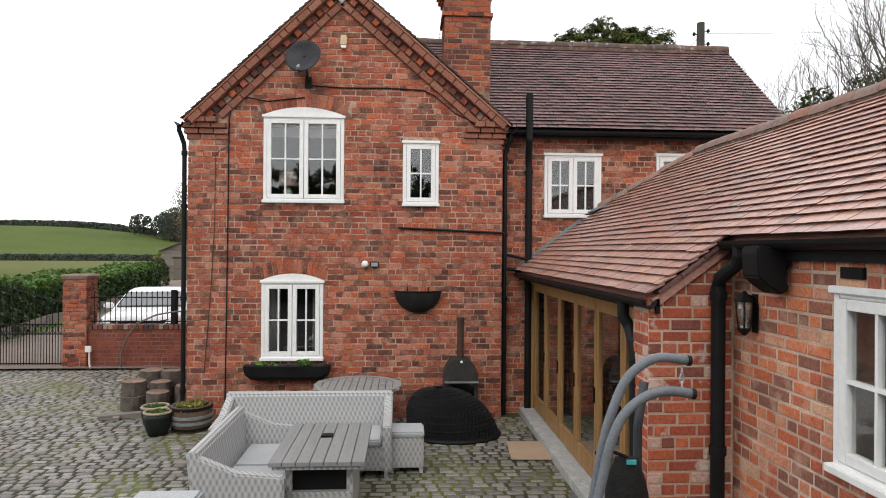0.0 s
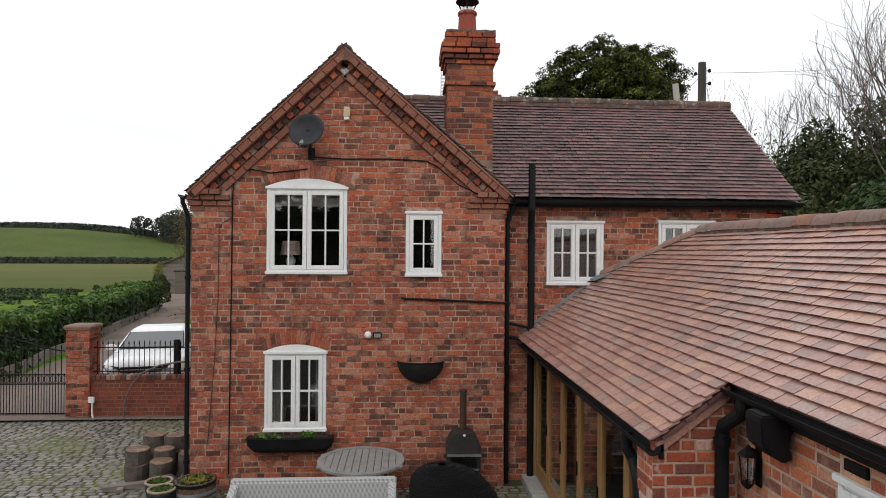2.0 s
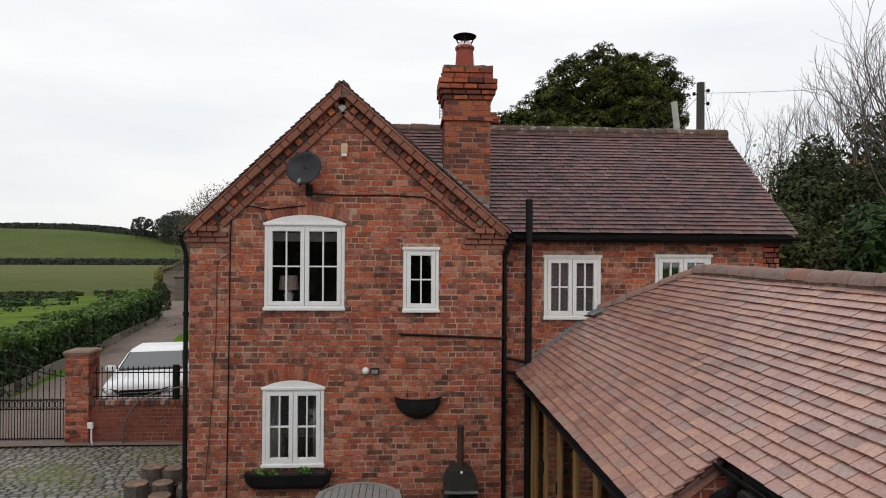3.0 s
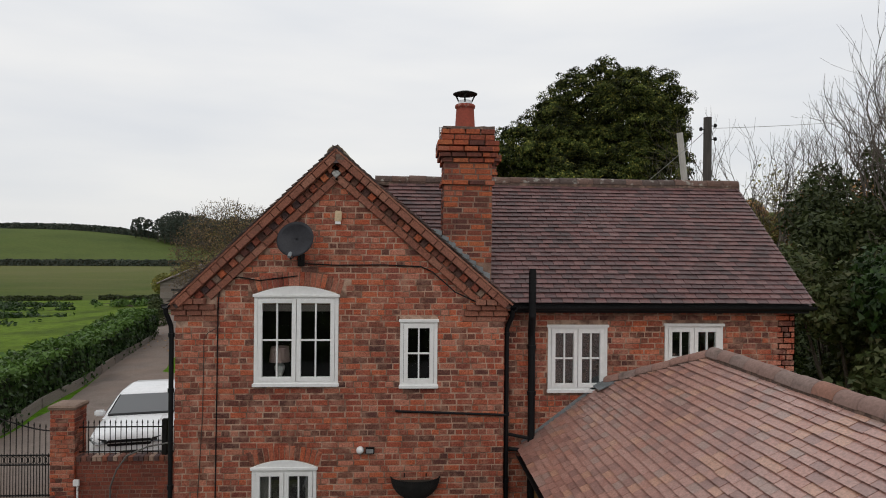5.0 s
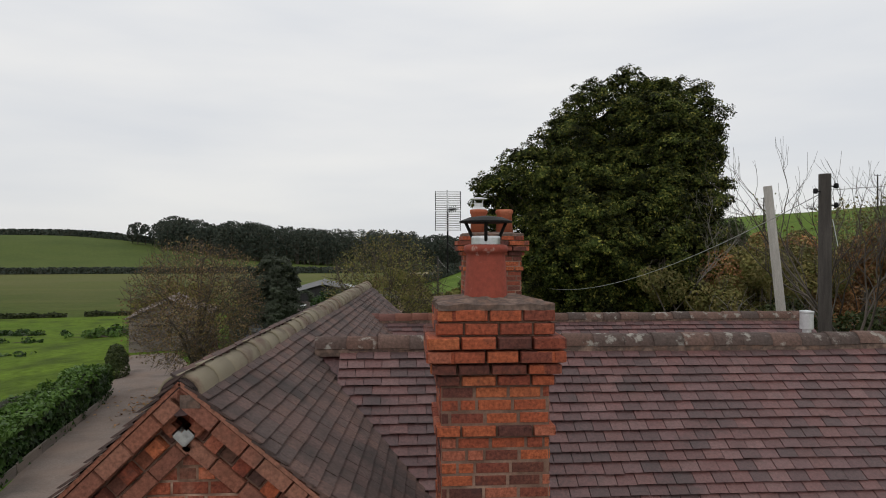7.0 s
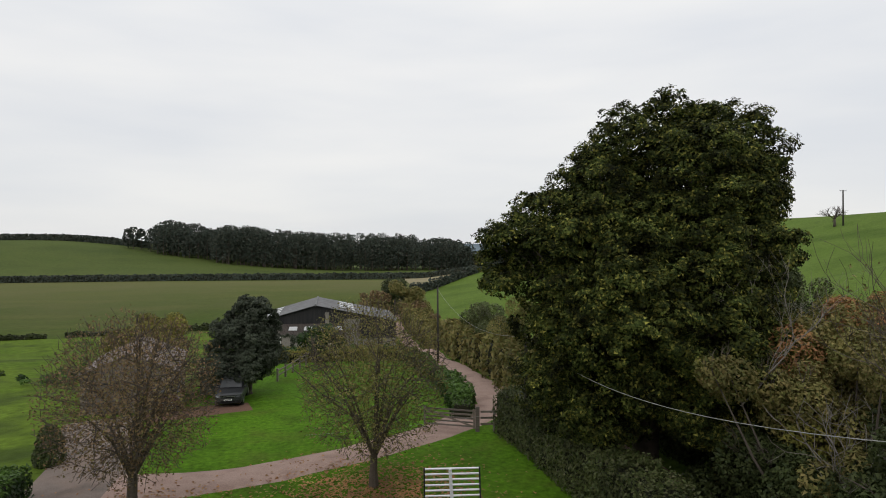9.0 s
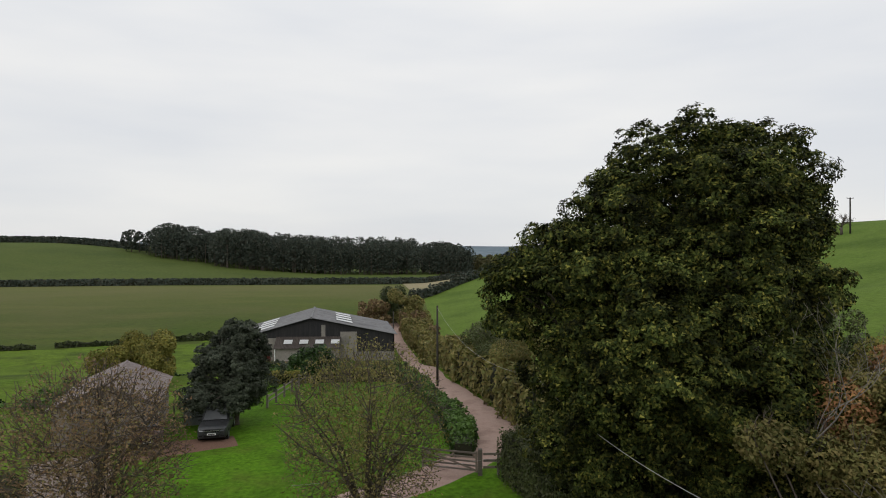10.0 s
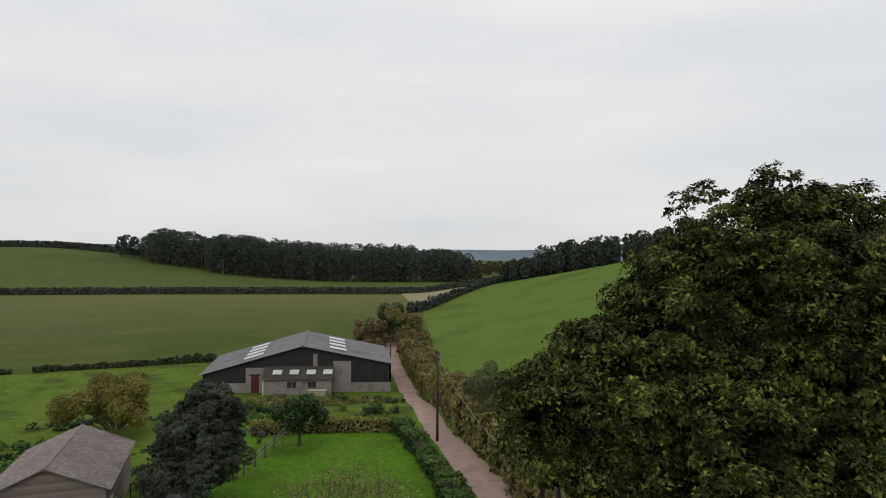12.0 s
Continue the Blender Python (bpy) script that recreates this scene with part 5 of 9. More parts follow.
part("feed_arm", Geo().tube([(0, -0.26, -0.18), (-0.06, -0.50, -0.27), (-0.07, -0.56, -0.22)], 0.011, 8), black_iron, dish)
part("feed_horn", Geo().lathe((-0.07, -0.555, -0.22), [(0.022, -0.03), (0.026, 0.0), (0.024, 0.06), (0.01, 0.065)], 14, (0.1, 0.75, 0.6)), lead, dish, "grey feed horn")

sensor = thing("alarm_sensor", (2.33, -0.0, 5.86), "small cream security sensor on the gable", "sensor")
part("body", Geo().prism([(-0.05, -0.005, -0.06), (0.05, -0.005, -0.06), (0.055, -0.005, 0.09), (-0.04, -0.005, 0.10)], (0, -0.07, 0)), surface("cream_plastic", [(0.55, 0.42, 0.27), (0.6, 0.47, 0.31)], 5, 30, 0.5, 0.05), sensor, bevel=0.01)
part("lens", Geo().box(-0.04, -0.07, -0.10, 0.04, -0.02, -0.062), white_paint, sensor, "pale ribbed lens")

lamp = thing("security_light", (2.70, 0, 2.46), "round white sensor with a small black floodlight", "wall light")
part("housing", Geo().box(0.06, -0.10, -0.045, 0.19, -0.03, 0.045).box(0.10, -0.03, -0.02, 0.15, 0, 0.02), black_iron, lamp, bevel=0.006)
part("lens", Geo().box(0.075, -0.104, -0.03, 0.175, -0.1, 0.03), steel, lamp, "clear lamp glass")
part("sensor_head", Geo().lathe((-0.02, -0.02, 0.0), [(0.045, -0.02), (0.055, 0.03), (0.05, 0.07), (0.02, 0.085)], 18, (0, -1, 0.1)), white_paint, lamp, "round white sensor head", smooth=True)

# half-round wall basket
bk = thing("wall_planter", (3.49, 0, 2.05), "black half-round wall planter, empty, hung on the brick wall", "planter")
g = Geo()
rows, cols = 7, 15
for i in range(rows):
    t = i / (rows - 1)
    r = math.cos(t * 1.25)
    for k in range(cols):
        a = math.pi * k / (cols - 1)
        g.v.append((0.36 * r * math.cos(a), -0.02 - 0.24 * r * math.sin(a), -0.33 * math.sin(t * 1.25)))
for i in range(rows - 1):
    for k in range(cols - 1):
        g.f.append((i * cols + k, i * cols + k + 1, (i + 1) * cols + k + 1, (i + 1) * cols + k))
ob = part("liner", g, surface("black_coir_liner", [(0.010, 0.010, 0.010), (0.02, 0.019, 0.018)], 8, 60, 0.9, 0.9, 0.02), bk)
ob.modifiers.new("thick", "SOLIDIFY").thickness = 0.02
rim = Geo().tube([(0.36 * math.cos(math.pi * k / 16), -0.02 - 0.24 * math.sin(math.pi * k / 16), 0.005) for k in range(17)], 0.011, 7)
part("rim", rim, black_iron, bk)
for x in (-0.16, 0.16):
    part("hook", Geo().tube([(x, -0.01, 0.0), (x, -0.015, 0.05), (x, -0.05, 0.06)], 0.009, 6), black_iron, bk)
part("soil", Geo().prism([(0.33 * math.cos(math.pi * k / 12), -0.02 - 0.21 * math.sin(math.pi * k / 12), -0.06) for k in range(13)], (0, 0, 0.02)), surface("dry_compost", [(0.03, 0.022, 0.016), (0.05, 0.036, 0.026)], 6, 50, 1.0, 1.0, 0.02), bk)

# trough under the lower window
tr = thing("window_box", (1.53, 0, 0.70), "black trough window box with a little ivy below the window", "window box")
g = Geo()
prof = [(-0.10, 0.0), (-0.19, 0.02), (-0.235, 0.08), (-0.25, 0.20), (-0.255, 0.235), (-0.02, 0.235), (-0.02, 0.02)]
ends = ((-0.645, 0.22), (-0.62, 0.62), (-0.53, 0.93), (-0.40, 1.0), (0.40, 1.0), (0.53, 0.93), (0.62, 0.62), (0.645, 0.22))
for x, k in ends:
    g.v += [(x, -0.02 + (y + 0.02) * (0.55 + 0.45 * k), 0.235 - (0.235 - z) * k) for y, z in prof]
m = len(prof)
for i in range(7):
    for k in range(m):
        g.f.append((i * m + k, i * m + (k + 1) % m, (i + 1) * m + (k + 1) % m, (i + 1) * m + k))
g.f += [tuple(range(m)), tuple(reversed(range(7 * m, 8 * m)))]
part("trough", g, black_paint, tr)
part("liner", Geo().box(-0.56, -0.19, 0.236, 0.56, -0.03, 0.245), bpy.data.materials["dry_compost"], tr)
rngp = np.random.default_rng(4)
pts = np.column_stack([rngp.normal(0.28, 0.05, 45), rngp.normal(-0.17, 0.04, 45), 0.255 + np.abs(rngp.normal(0, 0.035, 45))])
pts2 = np.column_stack([rngp.normal(-0.35, 0.12, 40), rngp.normal(-0.15, 0.05, 40), 0.255 + np.abs(rngp.normal(0, 0.012, 40))])
part("ivy", leaf_mesh("ivy", np.concatenate([pts, pts2]), np.full(85, 0.04), 3), leafy("ivy_green", [(0.06, 0.16, 0.02), (0.10, 0.22, 0.04), (0.05, 0.11, 0.02)]), tr, "small green trailing plant")

# curtains and lamp behind the upper window
tl = thing("table_lamp", (1.42, 0.42, 3.40), "pale bedside lamp with blush shade behind the window", "lamp")
part("base", Geo().lathe((0, 0, 0), [(0.08, 0), (0.08, 0.02), (0.03, 0.04), (0.07, 0.14), (0.08, 0.2), (0.04, 0.26), (0.015, 0.3)], 18), white_paint, tl, smooth=True)
part("shade", Geo().lathe((0, 0, 0.28), [(0.16, 0), (0.135, 0.22), (0.13, 0.22), (0.155, 0)], 24), shade_pink, tl, "blush fabric drum shade")
lump("bedside_table", Geo().box(1.2, 0.32, 2.74, 1.7, 0.70, 3.36).box(1.18, 0.30, 3.36, 1.72, 0.72, 3.398), shaded_room, "dark bedside table behind the window", "table", bevel=0.006)


def curtain(x0, x1, y, z0, z1, label):
    g, n = Geo(), 22
    for z in (z0, z1):
        g.v += [(x0 + (x1 - x0) * k / n, y + 0.018 * math.sin(k * 2.1), z) for k in range(n + 1)]
    g.f += [(k, k + 1, n + 2 + k, n + 1 + k) for k in range(n)]
    ob = lump("curtain", g, linen, label, "curtain", smooth=True)
    ob.modifiers.new("thick", "SOLIDIFY").thickness = 0.004


curtain(1.10, 1.33, 0.36, 0.75, 2.3, "pale curtain drawn to one side inside the window")
curtain(1.84, 1.92, 0.36, 0.75, 2.3, "pale curtain drawn to one side inside the window")
lump("roller_blind", Geo().box(1.16, 0.33, 4.45, 2.32, 0.34, 4.72), surface("blind_cloth", [(0.66, 0.58, 0.55), (0.60, 0.53, 0.51)], 3, 40, 0.9, 0.1), "short blush roman blind inside the window", "blind")

# aerial on the back stack
ae = thing("tv_aerial", (4.44, 7.73, 6.5), "silver grid television aerial on a thin mast", "aerial")
part("mast", Geo().tube([(0, 0.1, 0.7), (0, 0.1, 1.35), (0.0, 0.12, 2.05)], 0.016, 8).tube([(0, 0.1, 1.25), (0.12, -0.4, 1.12), (0.18, -0.62, 1.10)], 0.012, 6), black_iron, ae)
for z0, z1, lean in ((1.88, 2.22, 0.05), (1.50, 1.84, -0.05)):
    for k in range(9):
        z = z0 + (z1 - z0) * k / 8
        y = -0.02 + lean * (k / 8 if lean > 0 else 1 - k / 8) * 1.4
        part("rod", Geo().tube([(-0.235, y, z), (0.235, y, z)], 0.009, 6), galv, ae)
    for x in (-0.235, 0.235):
        part("edge_strip", Geo().obox((x, -0.02 + 0.035, (z0 + z1) / 2), (0.006, 0, 0), (0, 0.012, 0), (0, 0.035 * (1 if lean > 0 else -1), (z1 - z0) / 2 + 0.01)), black_paint, ae)
part("boom", Geo().tube([(0, -0.03, 1.86), (-0.02, -0.02, 2.24)], 0.014, 6).tube([(0, 0, 1.9), (0.12, -0.3, 1.9)], 0.012, 6).tube([(0.02, 0, 1.86), (0.14, -0.3, 1.86)], 0.01, 6), galv, ae)
for k in range(4):
    part("dipole", Geo().tube([(0.03 + k * 0.03 - 0.05, -0.08 - k * 0.06, 1.88), (0.03 + k * 0.03 + 0.05, -0.08 - k * 0.06, 1.88)], 0.007, 5).tube([(0.03 + k * 0.03, -0.08 - k * 0.06, 1.82), (0.03 + k * 0.03, -0.08 - k * 0.06, 1.94)], 0.005, 5), black_iron, ae)

# lantern and a black curved bracket shape on the yard wall
ln = thing("wall_lantern", (GARAGE_X, -5.50, 2.27), "black coach lantern on the brick yard wall", "lantern")
part("backplate", Geo().box(-0.015, -0.04, -0.16, 0.0, 0.04, 0.14).tube([(0, 0, 0.10), (-0.06, 0, 0.13), (-0.09, 0, 0.12)], 0.01, 7), black_iron, ln)
part("cap", Geo().lathe((-0.10, 0, 0.08), [(0.085, 0.0), (0.075, 0.02), (0.03, 0.06), (0.01, 0.085)], 6), black_iron, ln)
part("cage", Geo().lathe((-0.10, 0, -0.15), [(0.015, -0.03), (0.045, 0.0), (0.055, 0.02), (0.05, 0.025)], 6), black_iron, ln)
for k in range(6):
    a = k * math.tau / 6
    part("bar", Geo().tube([(-0.10 + 0.05 * math.cos(a), 0.05 * math.sin(a), -0.13), (-0.10 + 0.075 * math.cos(a), 0.075 * math.sin(a), 0.08)], 0.006, 5), black_iron, ln)
part("pane", Geo().lathe((-0.10, 0, -0.13), [(0.044, 0), (0.069, 0.205), (0.066, 0.205), (0.041, 0)], 6), glass, ln)
part("bulb", Geo().lathe((-0.10, 0, -0.10), [(0.012, 0), (0.014, 0.05), (0.026, 0.09), (0.02, 0.12), (0.004, 0.128)], 12), white_paint, ln, "frosted bulb", smooth=True)
ln.scale = (0.85, 0.85, 0.9)
hd = thing("curved_bracket", (GARAGE_X, -5.72, 2.68), "black curved bracket shape under the eaves", "hopper")
part("hopper", Geo().prism([(0.0, 0.0, 0.06), (-0.29, 0.0, 0.05), (-0.30, 0.0, 0.0), (-0.285, 0.0, -0.16), (-0.20, 0.0, -0.22), (-0.10, 0.0, -0.275), (-0.02, 0.0, -0.24), (-0.05, 0.0, -0.18), (-0.05, 0.0, -0.10), (0.0, 0.0, -0.04)], (0, -0.22, 0)), black_paint, hd, bevel=0.012)
hd.scale = (0.78, 0.9, 0.95)
lump("air_brick", Geo().box(GARAGE_X - 0.016, -6.55, 2.545, GARAGE_X + 0.02, -6.37, 2.61), black_iron, "black vent brick in the yard wall", "vent", bevel=0.003)

# ---- yard furniture ----
weave, wnt, wbs = fresh("grey_rattan_weave")
tcs = wnt.nodes.new("ShaderNodeNewGeometry")
sepw, sumw = wnt.nodes.new("ShaderNodeSeparateXYZ"), wnt.nodes.new("ShaderNodeMath")
wnt.links.new(tcs.outputs["Position"], sepw.inputs[0])
wnt.links.new(sepw.outputs["X"], sumw.inputs[0])
wnt.links.new(sepw.outputs["Y"], sumw.inputs[1])


def swing(sock, period):
    """A sine along one direction, with the given period in metres."""
    a, b = wnt.nodes.new("ShaderNodeMath"), wnt.nodes.new("ShaderNodeMath")
    a.operation, b.operation = "MULTIPLY", "SINE"
    a.inputs[1].default_value = math.tau / period
    wnt.links.new(sock, a.inputs[0])
    wnt.links.new(a.outputs[0], b.inputs[0])
    return b.outputs[0]


cross_ = wnt.nodes.new("ShaderNodeMath")
cross_.operation = "MULTIPLY"
wnt.links.new(swing(sumw.outputs[0], 0.055), cross_.inputs[0])
wnt.links.new(swing(sepw.outputs["Z"], 0.115), cross_.inputs[1])
# low spots of the weave are coloured darker as strand shadow
strand = spread(wnt, cross_.outputs[0], -0.7, 0.7)
wnt.links.new(mix(wnt, "OVERLAY", 0.35, ramp_of(wnt, strand, [(0.25, 0.25, 0.25), (0.37, 0.37, 0.367), (0.43, 0.43, 0.425)]), ramp_of(wnt, noise_of(wnt, 60, 4), [(0.25,) * 3, (0.75,) * 3])), wbs.inputs["Base Color"])
wbs.inputs["Roughness"].default_value = 0.6
bumped(wnt, wbs, strand, 0.3, 0.006)
seat_cloth = surface("pale_grey_cushion", [(0.38, 0.39, 0.40), (0.33, 0.34, 0.35)], 2, 60, 0.9, 0.3)
slat_weathered = surface("pale_weathered_slat", [(0.223, 0.217, 0.208), (0.260, 0.254, 0.245), (0.186, 0.180, 0.174)], 3, 30, 0.9, 0.5)
slat_grey = surface("grey_composite_slat", [(0.185, 0.182, 0.18), (0.225, 0.222, 0.22)], 2, 25, 0.7, 0.2, squash=(8, 0.6, 8))


def sofa(at, turn, width, label, arms=(True, True), depth=0.78):
    """A rattan sofa that looks along -y: seat box, back, arms, cushion, legs."""
    t = thing("rattan_sofa", at, label, "sofa", turn=turn)
    w = width / 2
    part("seat_box", Geo().box(-w + 0.02, -depth + 0.06, 0.08, w - 0.02, -0.06, 0.36), weave, t, bevel=0.02)
    part("backrest", Geo().prism([(-w, -0.10, 0.10), (-w, 0.0, 0.10), (-w, 0.08, 0.82), (-w, 0.0, 0.84), (-w, -0.03, 0.80)], (width, 0, 0)), weave, t, bevel=0.018)
    for s, has in zip((-1, 1), arms):
        if has:
            x = s * (w - 0.054)
            part("armrest", Geo().prism([(x - 0.05, -depth + 0.02, 0.08), (x - 0.05, -0.05, 0.08), (x - 0.05, 0.02, 0.80), (x - 0.05, -0.12, 0.74), (x - 0.05, -0.35, 0.64), (x - 0.05, -depth + 0.02, 0.60)], (0.10, 0, 0)), weave, t, bevel=0.015)
    n = max(1, round(width / 0.75))
    cw = (width - 0.22) / n
    for k in range(n):
        a = -w + 0.11 + k * cw
        part("cushion", Geo().box(a + 0.006, -depth + 0.05, 0.36, a + cw - 0.006, -0.11, 0.44), seat_cloth, t, "pale grey seat pad", bevel=0.02)
    for x in (-w + 0.06, w - 0.06):
        for y in (-depth + 0.08, -0.06):
            part("leg", Geo().box(x - 0.025, y - 0.025, 0.0, x + 0.025, y + 0.025, 0.09), weave, t)
    return t


YARD = 0.092
sofa((2.13, -1.85, YARD), 0, 2.04, "long pale grey rattan sofa facing the table")
sofa((1.48, -3.36, YARD), 90, 1.66, "pale grey rattan side sofa with woven back")


def stool(at, w, d, h, label):
    t = thing("rattan_stool", at, label, "stool", "rattan stools")
    part("base", Geo().box(-w / 2, -d / 2, 0.06, w / 2, d / 2, h - 0.05), weave, t, bevel=0.015)
    part("cushion", Geo().box(-w / 2 - 0.005, -d / 2 - 0.005, h - 0.05, w / 2 + 0.005, d / 2 + 0.005, h + 0.02), seat_cloth, t, "pale grey pad", bevel=0.02)
    for x in (-1, 1):
        for y in (-1, 1):
            part("leg", Geo().box(x * (w / 2 - 0.03) - 0.02, y * (d / 2 - 0.03) - 0.02, 0, x * (w / 2 - 0.03) + 0.02, y * (d / 2 - 0.03) + 0.02, 0.07), weave, t)


stool((3.32, -2.22, YARD), 0.40, 0.40, 0.46, "square pale grey rattan stool beside the sofa")
stool((1.35, -4.60, YARD), 0.52, 0.46, 0.56, "square pale grey rattan stool near the side sofa")
stool((2.42, -4.62, YARD), 0.42, 0.42, 0.40, "square pale grey rattan stool by the table")

tb = thing("garden_table", (2.51, -3.45, YARD), "grey slatted table on a woven storage base", "table")
for k in range(7):
    x = -0.43 + k * 0.1229
    part("slat", Geo().box(x + 0.003, -0.64, 0.66, x + 0.1199, 0.64, 0.70), slat_grey, tb, bevel=0.004)
for y in (-0.575, 0.575):
    part("cross_rail", Geo().box(-0.40, y - 0.025, 0.62, 0.40, y + 0.025, 0.66), weave, tb)
part("base", Geo().box(-0.31, -0.45, 0.03, 0.31, 0.45, 0.36), weave, tb, bevel=0.015)
for x in (-0.28, 0.28):
    part("upright", Geo().box(x - 0.03, -0.44, 0.36, x + 0.03, 0.44, 0.62), weave, tb)
# solid black filling that plays the shade under the table top
part("inner_shelf", Geo().box(-0.25, -0.38, 0.36, 0.25, 0.40, 0.60), black_paint, tb, "black block standing in for the recess's shade")
part("parasol_cap", Geo().box(-0.06, 0.10, 0.70, 0.06, 0.22, 0.715), black_paint, tb, "black parasol hole cap", bevel=0.008)

# round slatted table against the wall
bt = thing("round_table", (2.63, -0.68, YARD - 0.0), "round weathered slatted table by the brick wall", "table")
for k in range(12):
    a, b = -0.6 + k * 0.1, -0.6 + (k + 1) * 0.1 - 0.008
    h = math.sqrt(max(0.01, 0.6 ** 2 - min(abs(a), abs(b), abs((a + b) / 2)) ** 2)) * 0.93
    part("slat", Geo().box(a, -h, 0.64, b, h, 0.665), slat_weathered, bt, bevel=0.003)
rimg = Geo()
for k in range(40):
    a0, a1 = k * math.tau / 40, (k + 1) * math.tau / 40
    rimg.add([(r * math.cos(a), r * math.sin(a), z) for a in (a0, a1) for r in (0.54, 0.62) for z in (0.64, 0.672)], [(1, 3, 7, 5), (0, 4, 6, 2), (2, 6, 7, 3), (0, 1, 5, 4)])
part("rim", rimg, slat_weathered, bt, "weathered grey rim")
for a in (0.8, 2.4, 3.9, 5.5):
    part("leg", Geo().tube([(0.40 * math.cos(a), 0.40 * math.sin(a), 0.645), (0.46 * math.cos(a), 0.46 * math.sin(a), 0.0)], 0.022, 8), slat_grey, bt)

# upturned woven pod
pod = thing("wicker_pod", (4.0, -0.88, YARD), "upturned black wicker hanging-chair pod on the setts", "basket")
pg = Geo()


def dome(u, v):
    """u round, v from rim to crown; leaning back."""
    a = u * math.tau
    r = math.cos(v * math.pi / 2) ** 0.75
    return Vector((0.63 * r * math.cos(a) - 0.22 * math.sin(v * math.pi / 2), 0.48 * r * math.sin(a), 0.63 * math.sin(v * math.pi / 2) ** 0.9 + 0.02))


for k in range(60):
    u = k / 60
    for sg in (1, -1):
        pg.tube([dome(u + sg * 0.16 * v / 6, v / 6 * 0.97) for v in range(7)], 0.011, 4, caps=False)
for v in (0.02, 0.12, 0.22, 0.32, 0.42, 0.52, 0.62, 0.72, 0.8, 0.88):
    pg.tube([dome(k / 36, v) for k in range(37)], 0.012, 4, caps=False)
part("weave", pg, black_paint, pod, kind="stuff")
part("rim", Geo().tube([dome(k / 40, 0.0) for k in range(41)], 0.03, 8), black_paint, pod)
ig = Geo()
for i in range(9):
    for k in range(24):
        p = dome(k / 24, i / 8 * 0.99)
        ig.v.append((p.x * 0.96, p.y * 0.96, p.z * 0.96))
for i in range(8):
    for k in range(24):
        ig.f.append((i * 24 + k, i * 24 + (k + 1) % 24, (i + 1) * 24 + (k + 1) % 24, (i + 1) * 24 + k))
part("lining", ig, bpy.data.materials["black_coir_liner"], pod, "black fabric lining", smooth=True)

# outdoor stove
st = thing("garden_stove", (4.13, -0.30, YARD + 0.05), "weathered steel garden stove with a rusty flue pipe", "stove")
part("body", Geo().prism([(-0.25, 0.16, 0.35), (0.25, 0.16, 0.35), (0.25, 0.16, 0.72), (0.20, 0.16, 0.84), (0.11, 0.16, 0.93), (-0.11, 0.16, 0.93), (-0.20, 0.16, 0.84), (-0.25, 0.16, 0.72)], (0, -0.34, 0)), surface("sooty_steel", [(0.035, 0.033, 0.031), (0.06, 0.056, 0.052)], 4, 40, 0.6, 0.3, metal=0.4), st, bevel=0.01)
part("front_plate", Geo().prism([(-0.19, -0.185, 0.64), (0.19, -0.185, 0.64), (0.19, -0.185, 0.72), (0.10, -0.185, 0.87), (-0.10, -0.185, 0.87), (-0.19, -0.185, 0.72)], (0, -0.012, 0)), bpy.data.materials["sooty_steel"], st, "sooty steel arched front", bevel=0.004)
part("shelf", Geo().box(-0.25, -0.26, 0.60, 0.25, -0.18, 0.615), steel, st)
part("shelf", Geo().box(-0.22, -0.22, 0.38, 0.22, -0.18, 0.395), steel, st)
part("door", Geo().box(-0.19, -0.19, 0.40, 0.19, -0.182, 0.59), glass, st, "dark stove glass")
part("flue", Geo().tube([(0, 0.0, 0.92), (0, 0.0, 1.52)], 0.05, 14).lathe((0, 0, 1.50), [(0.06, 0), (0.06, 0.03), (0.03, 0.04)], 14), surface("rusty_flue", [(0.075, 0.035, 0.024), (0.045, 0.026, 0.02)], 5, 40, 0.8, 0.4), st)
part("badge", Geo().lathe((0.0, -0.20, 0.90), [(0.02, 0), (0.02, 0.02), (0.005, 0.025)], 10, (0, -1, 0)), white_paint, st)
for x in (-0.21, 0.21):
    for y in (-0.14, 0.12):
        part("leg", Geo().tube([(x, y, 0.36), (x * 1.1, y * 1.1, -0.05)], 0.018, 7), black_iron, st)

mat_me = surface("tan_coir_mat", [(0.44, 0.32, 0.22), (0.38, 0.27, 0.18)], 3, 90, 1.0, 0.8, 0.01)
lump("doormat", Geo().box(-0.31, -0.36, 0, 0.31, 0.36, 0.018), mat_me, "tan coir doormat beside the folding doors", "mat", at=(4.95, -1.70, 0.104), turn=-4, bevel=0.006)

# hanging-chair stands
tube_grey = surface("grey_coated_tube", [(0.12, 0.135, 0.15), (0.16, 0.175, 0.19)], 4, 60, 0.5, 0.2)

tube_dark = surface("dark_coated_tube", [(0.035, 0.038, 0.042), (0.05, 0.054, 0.06)], 4, 60, 0.5, 0.2)


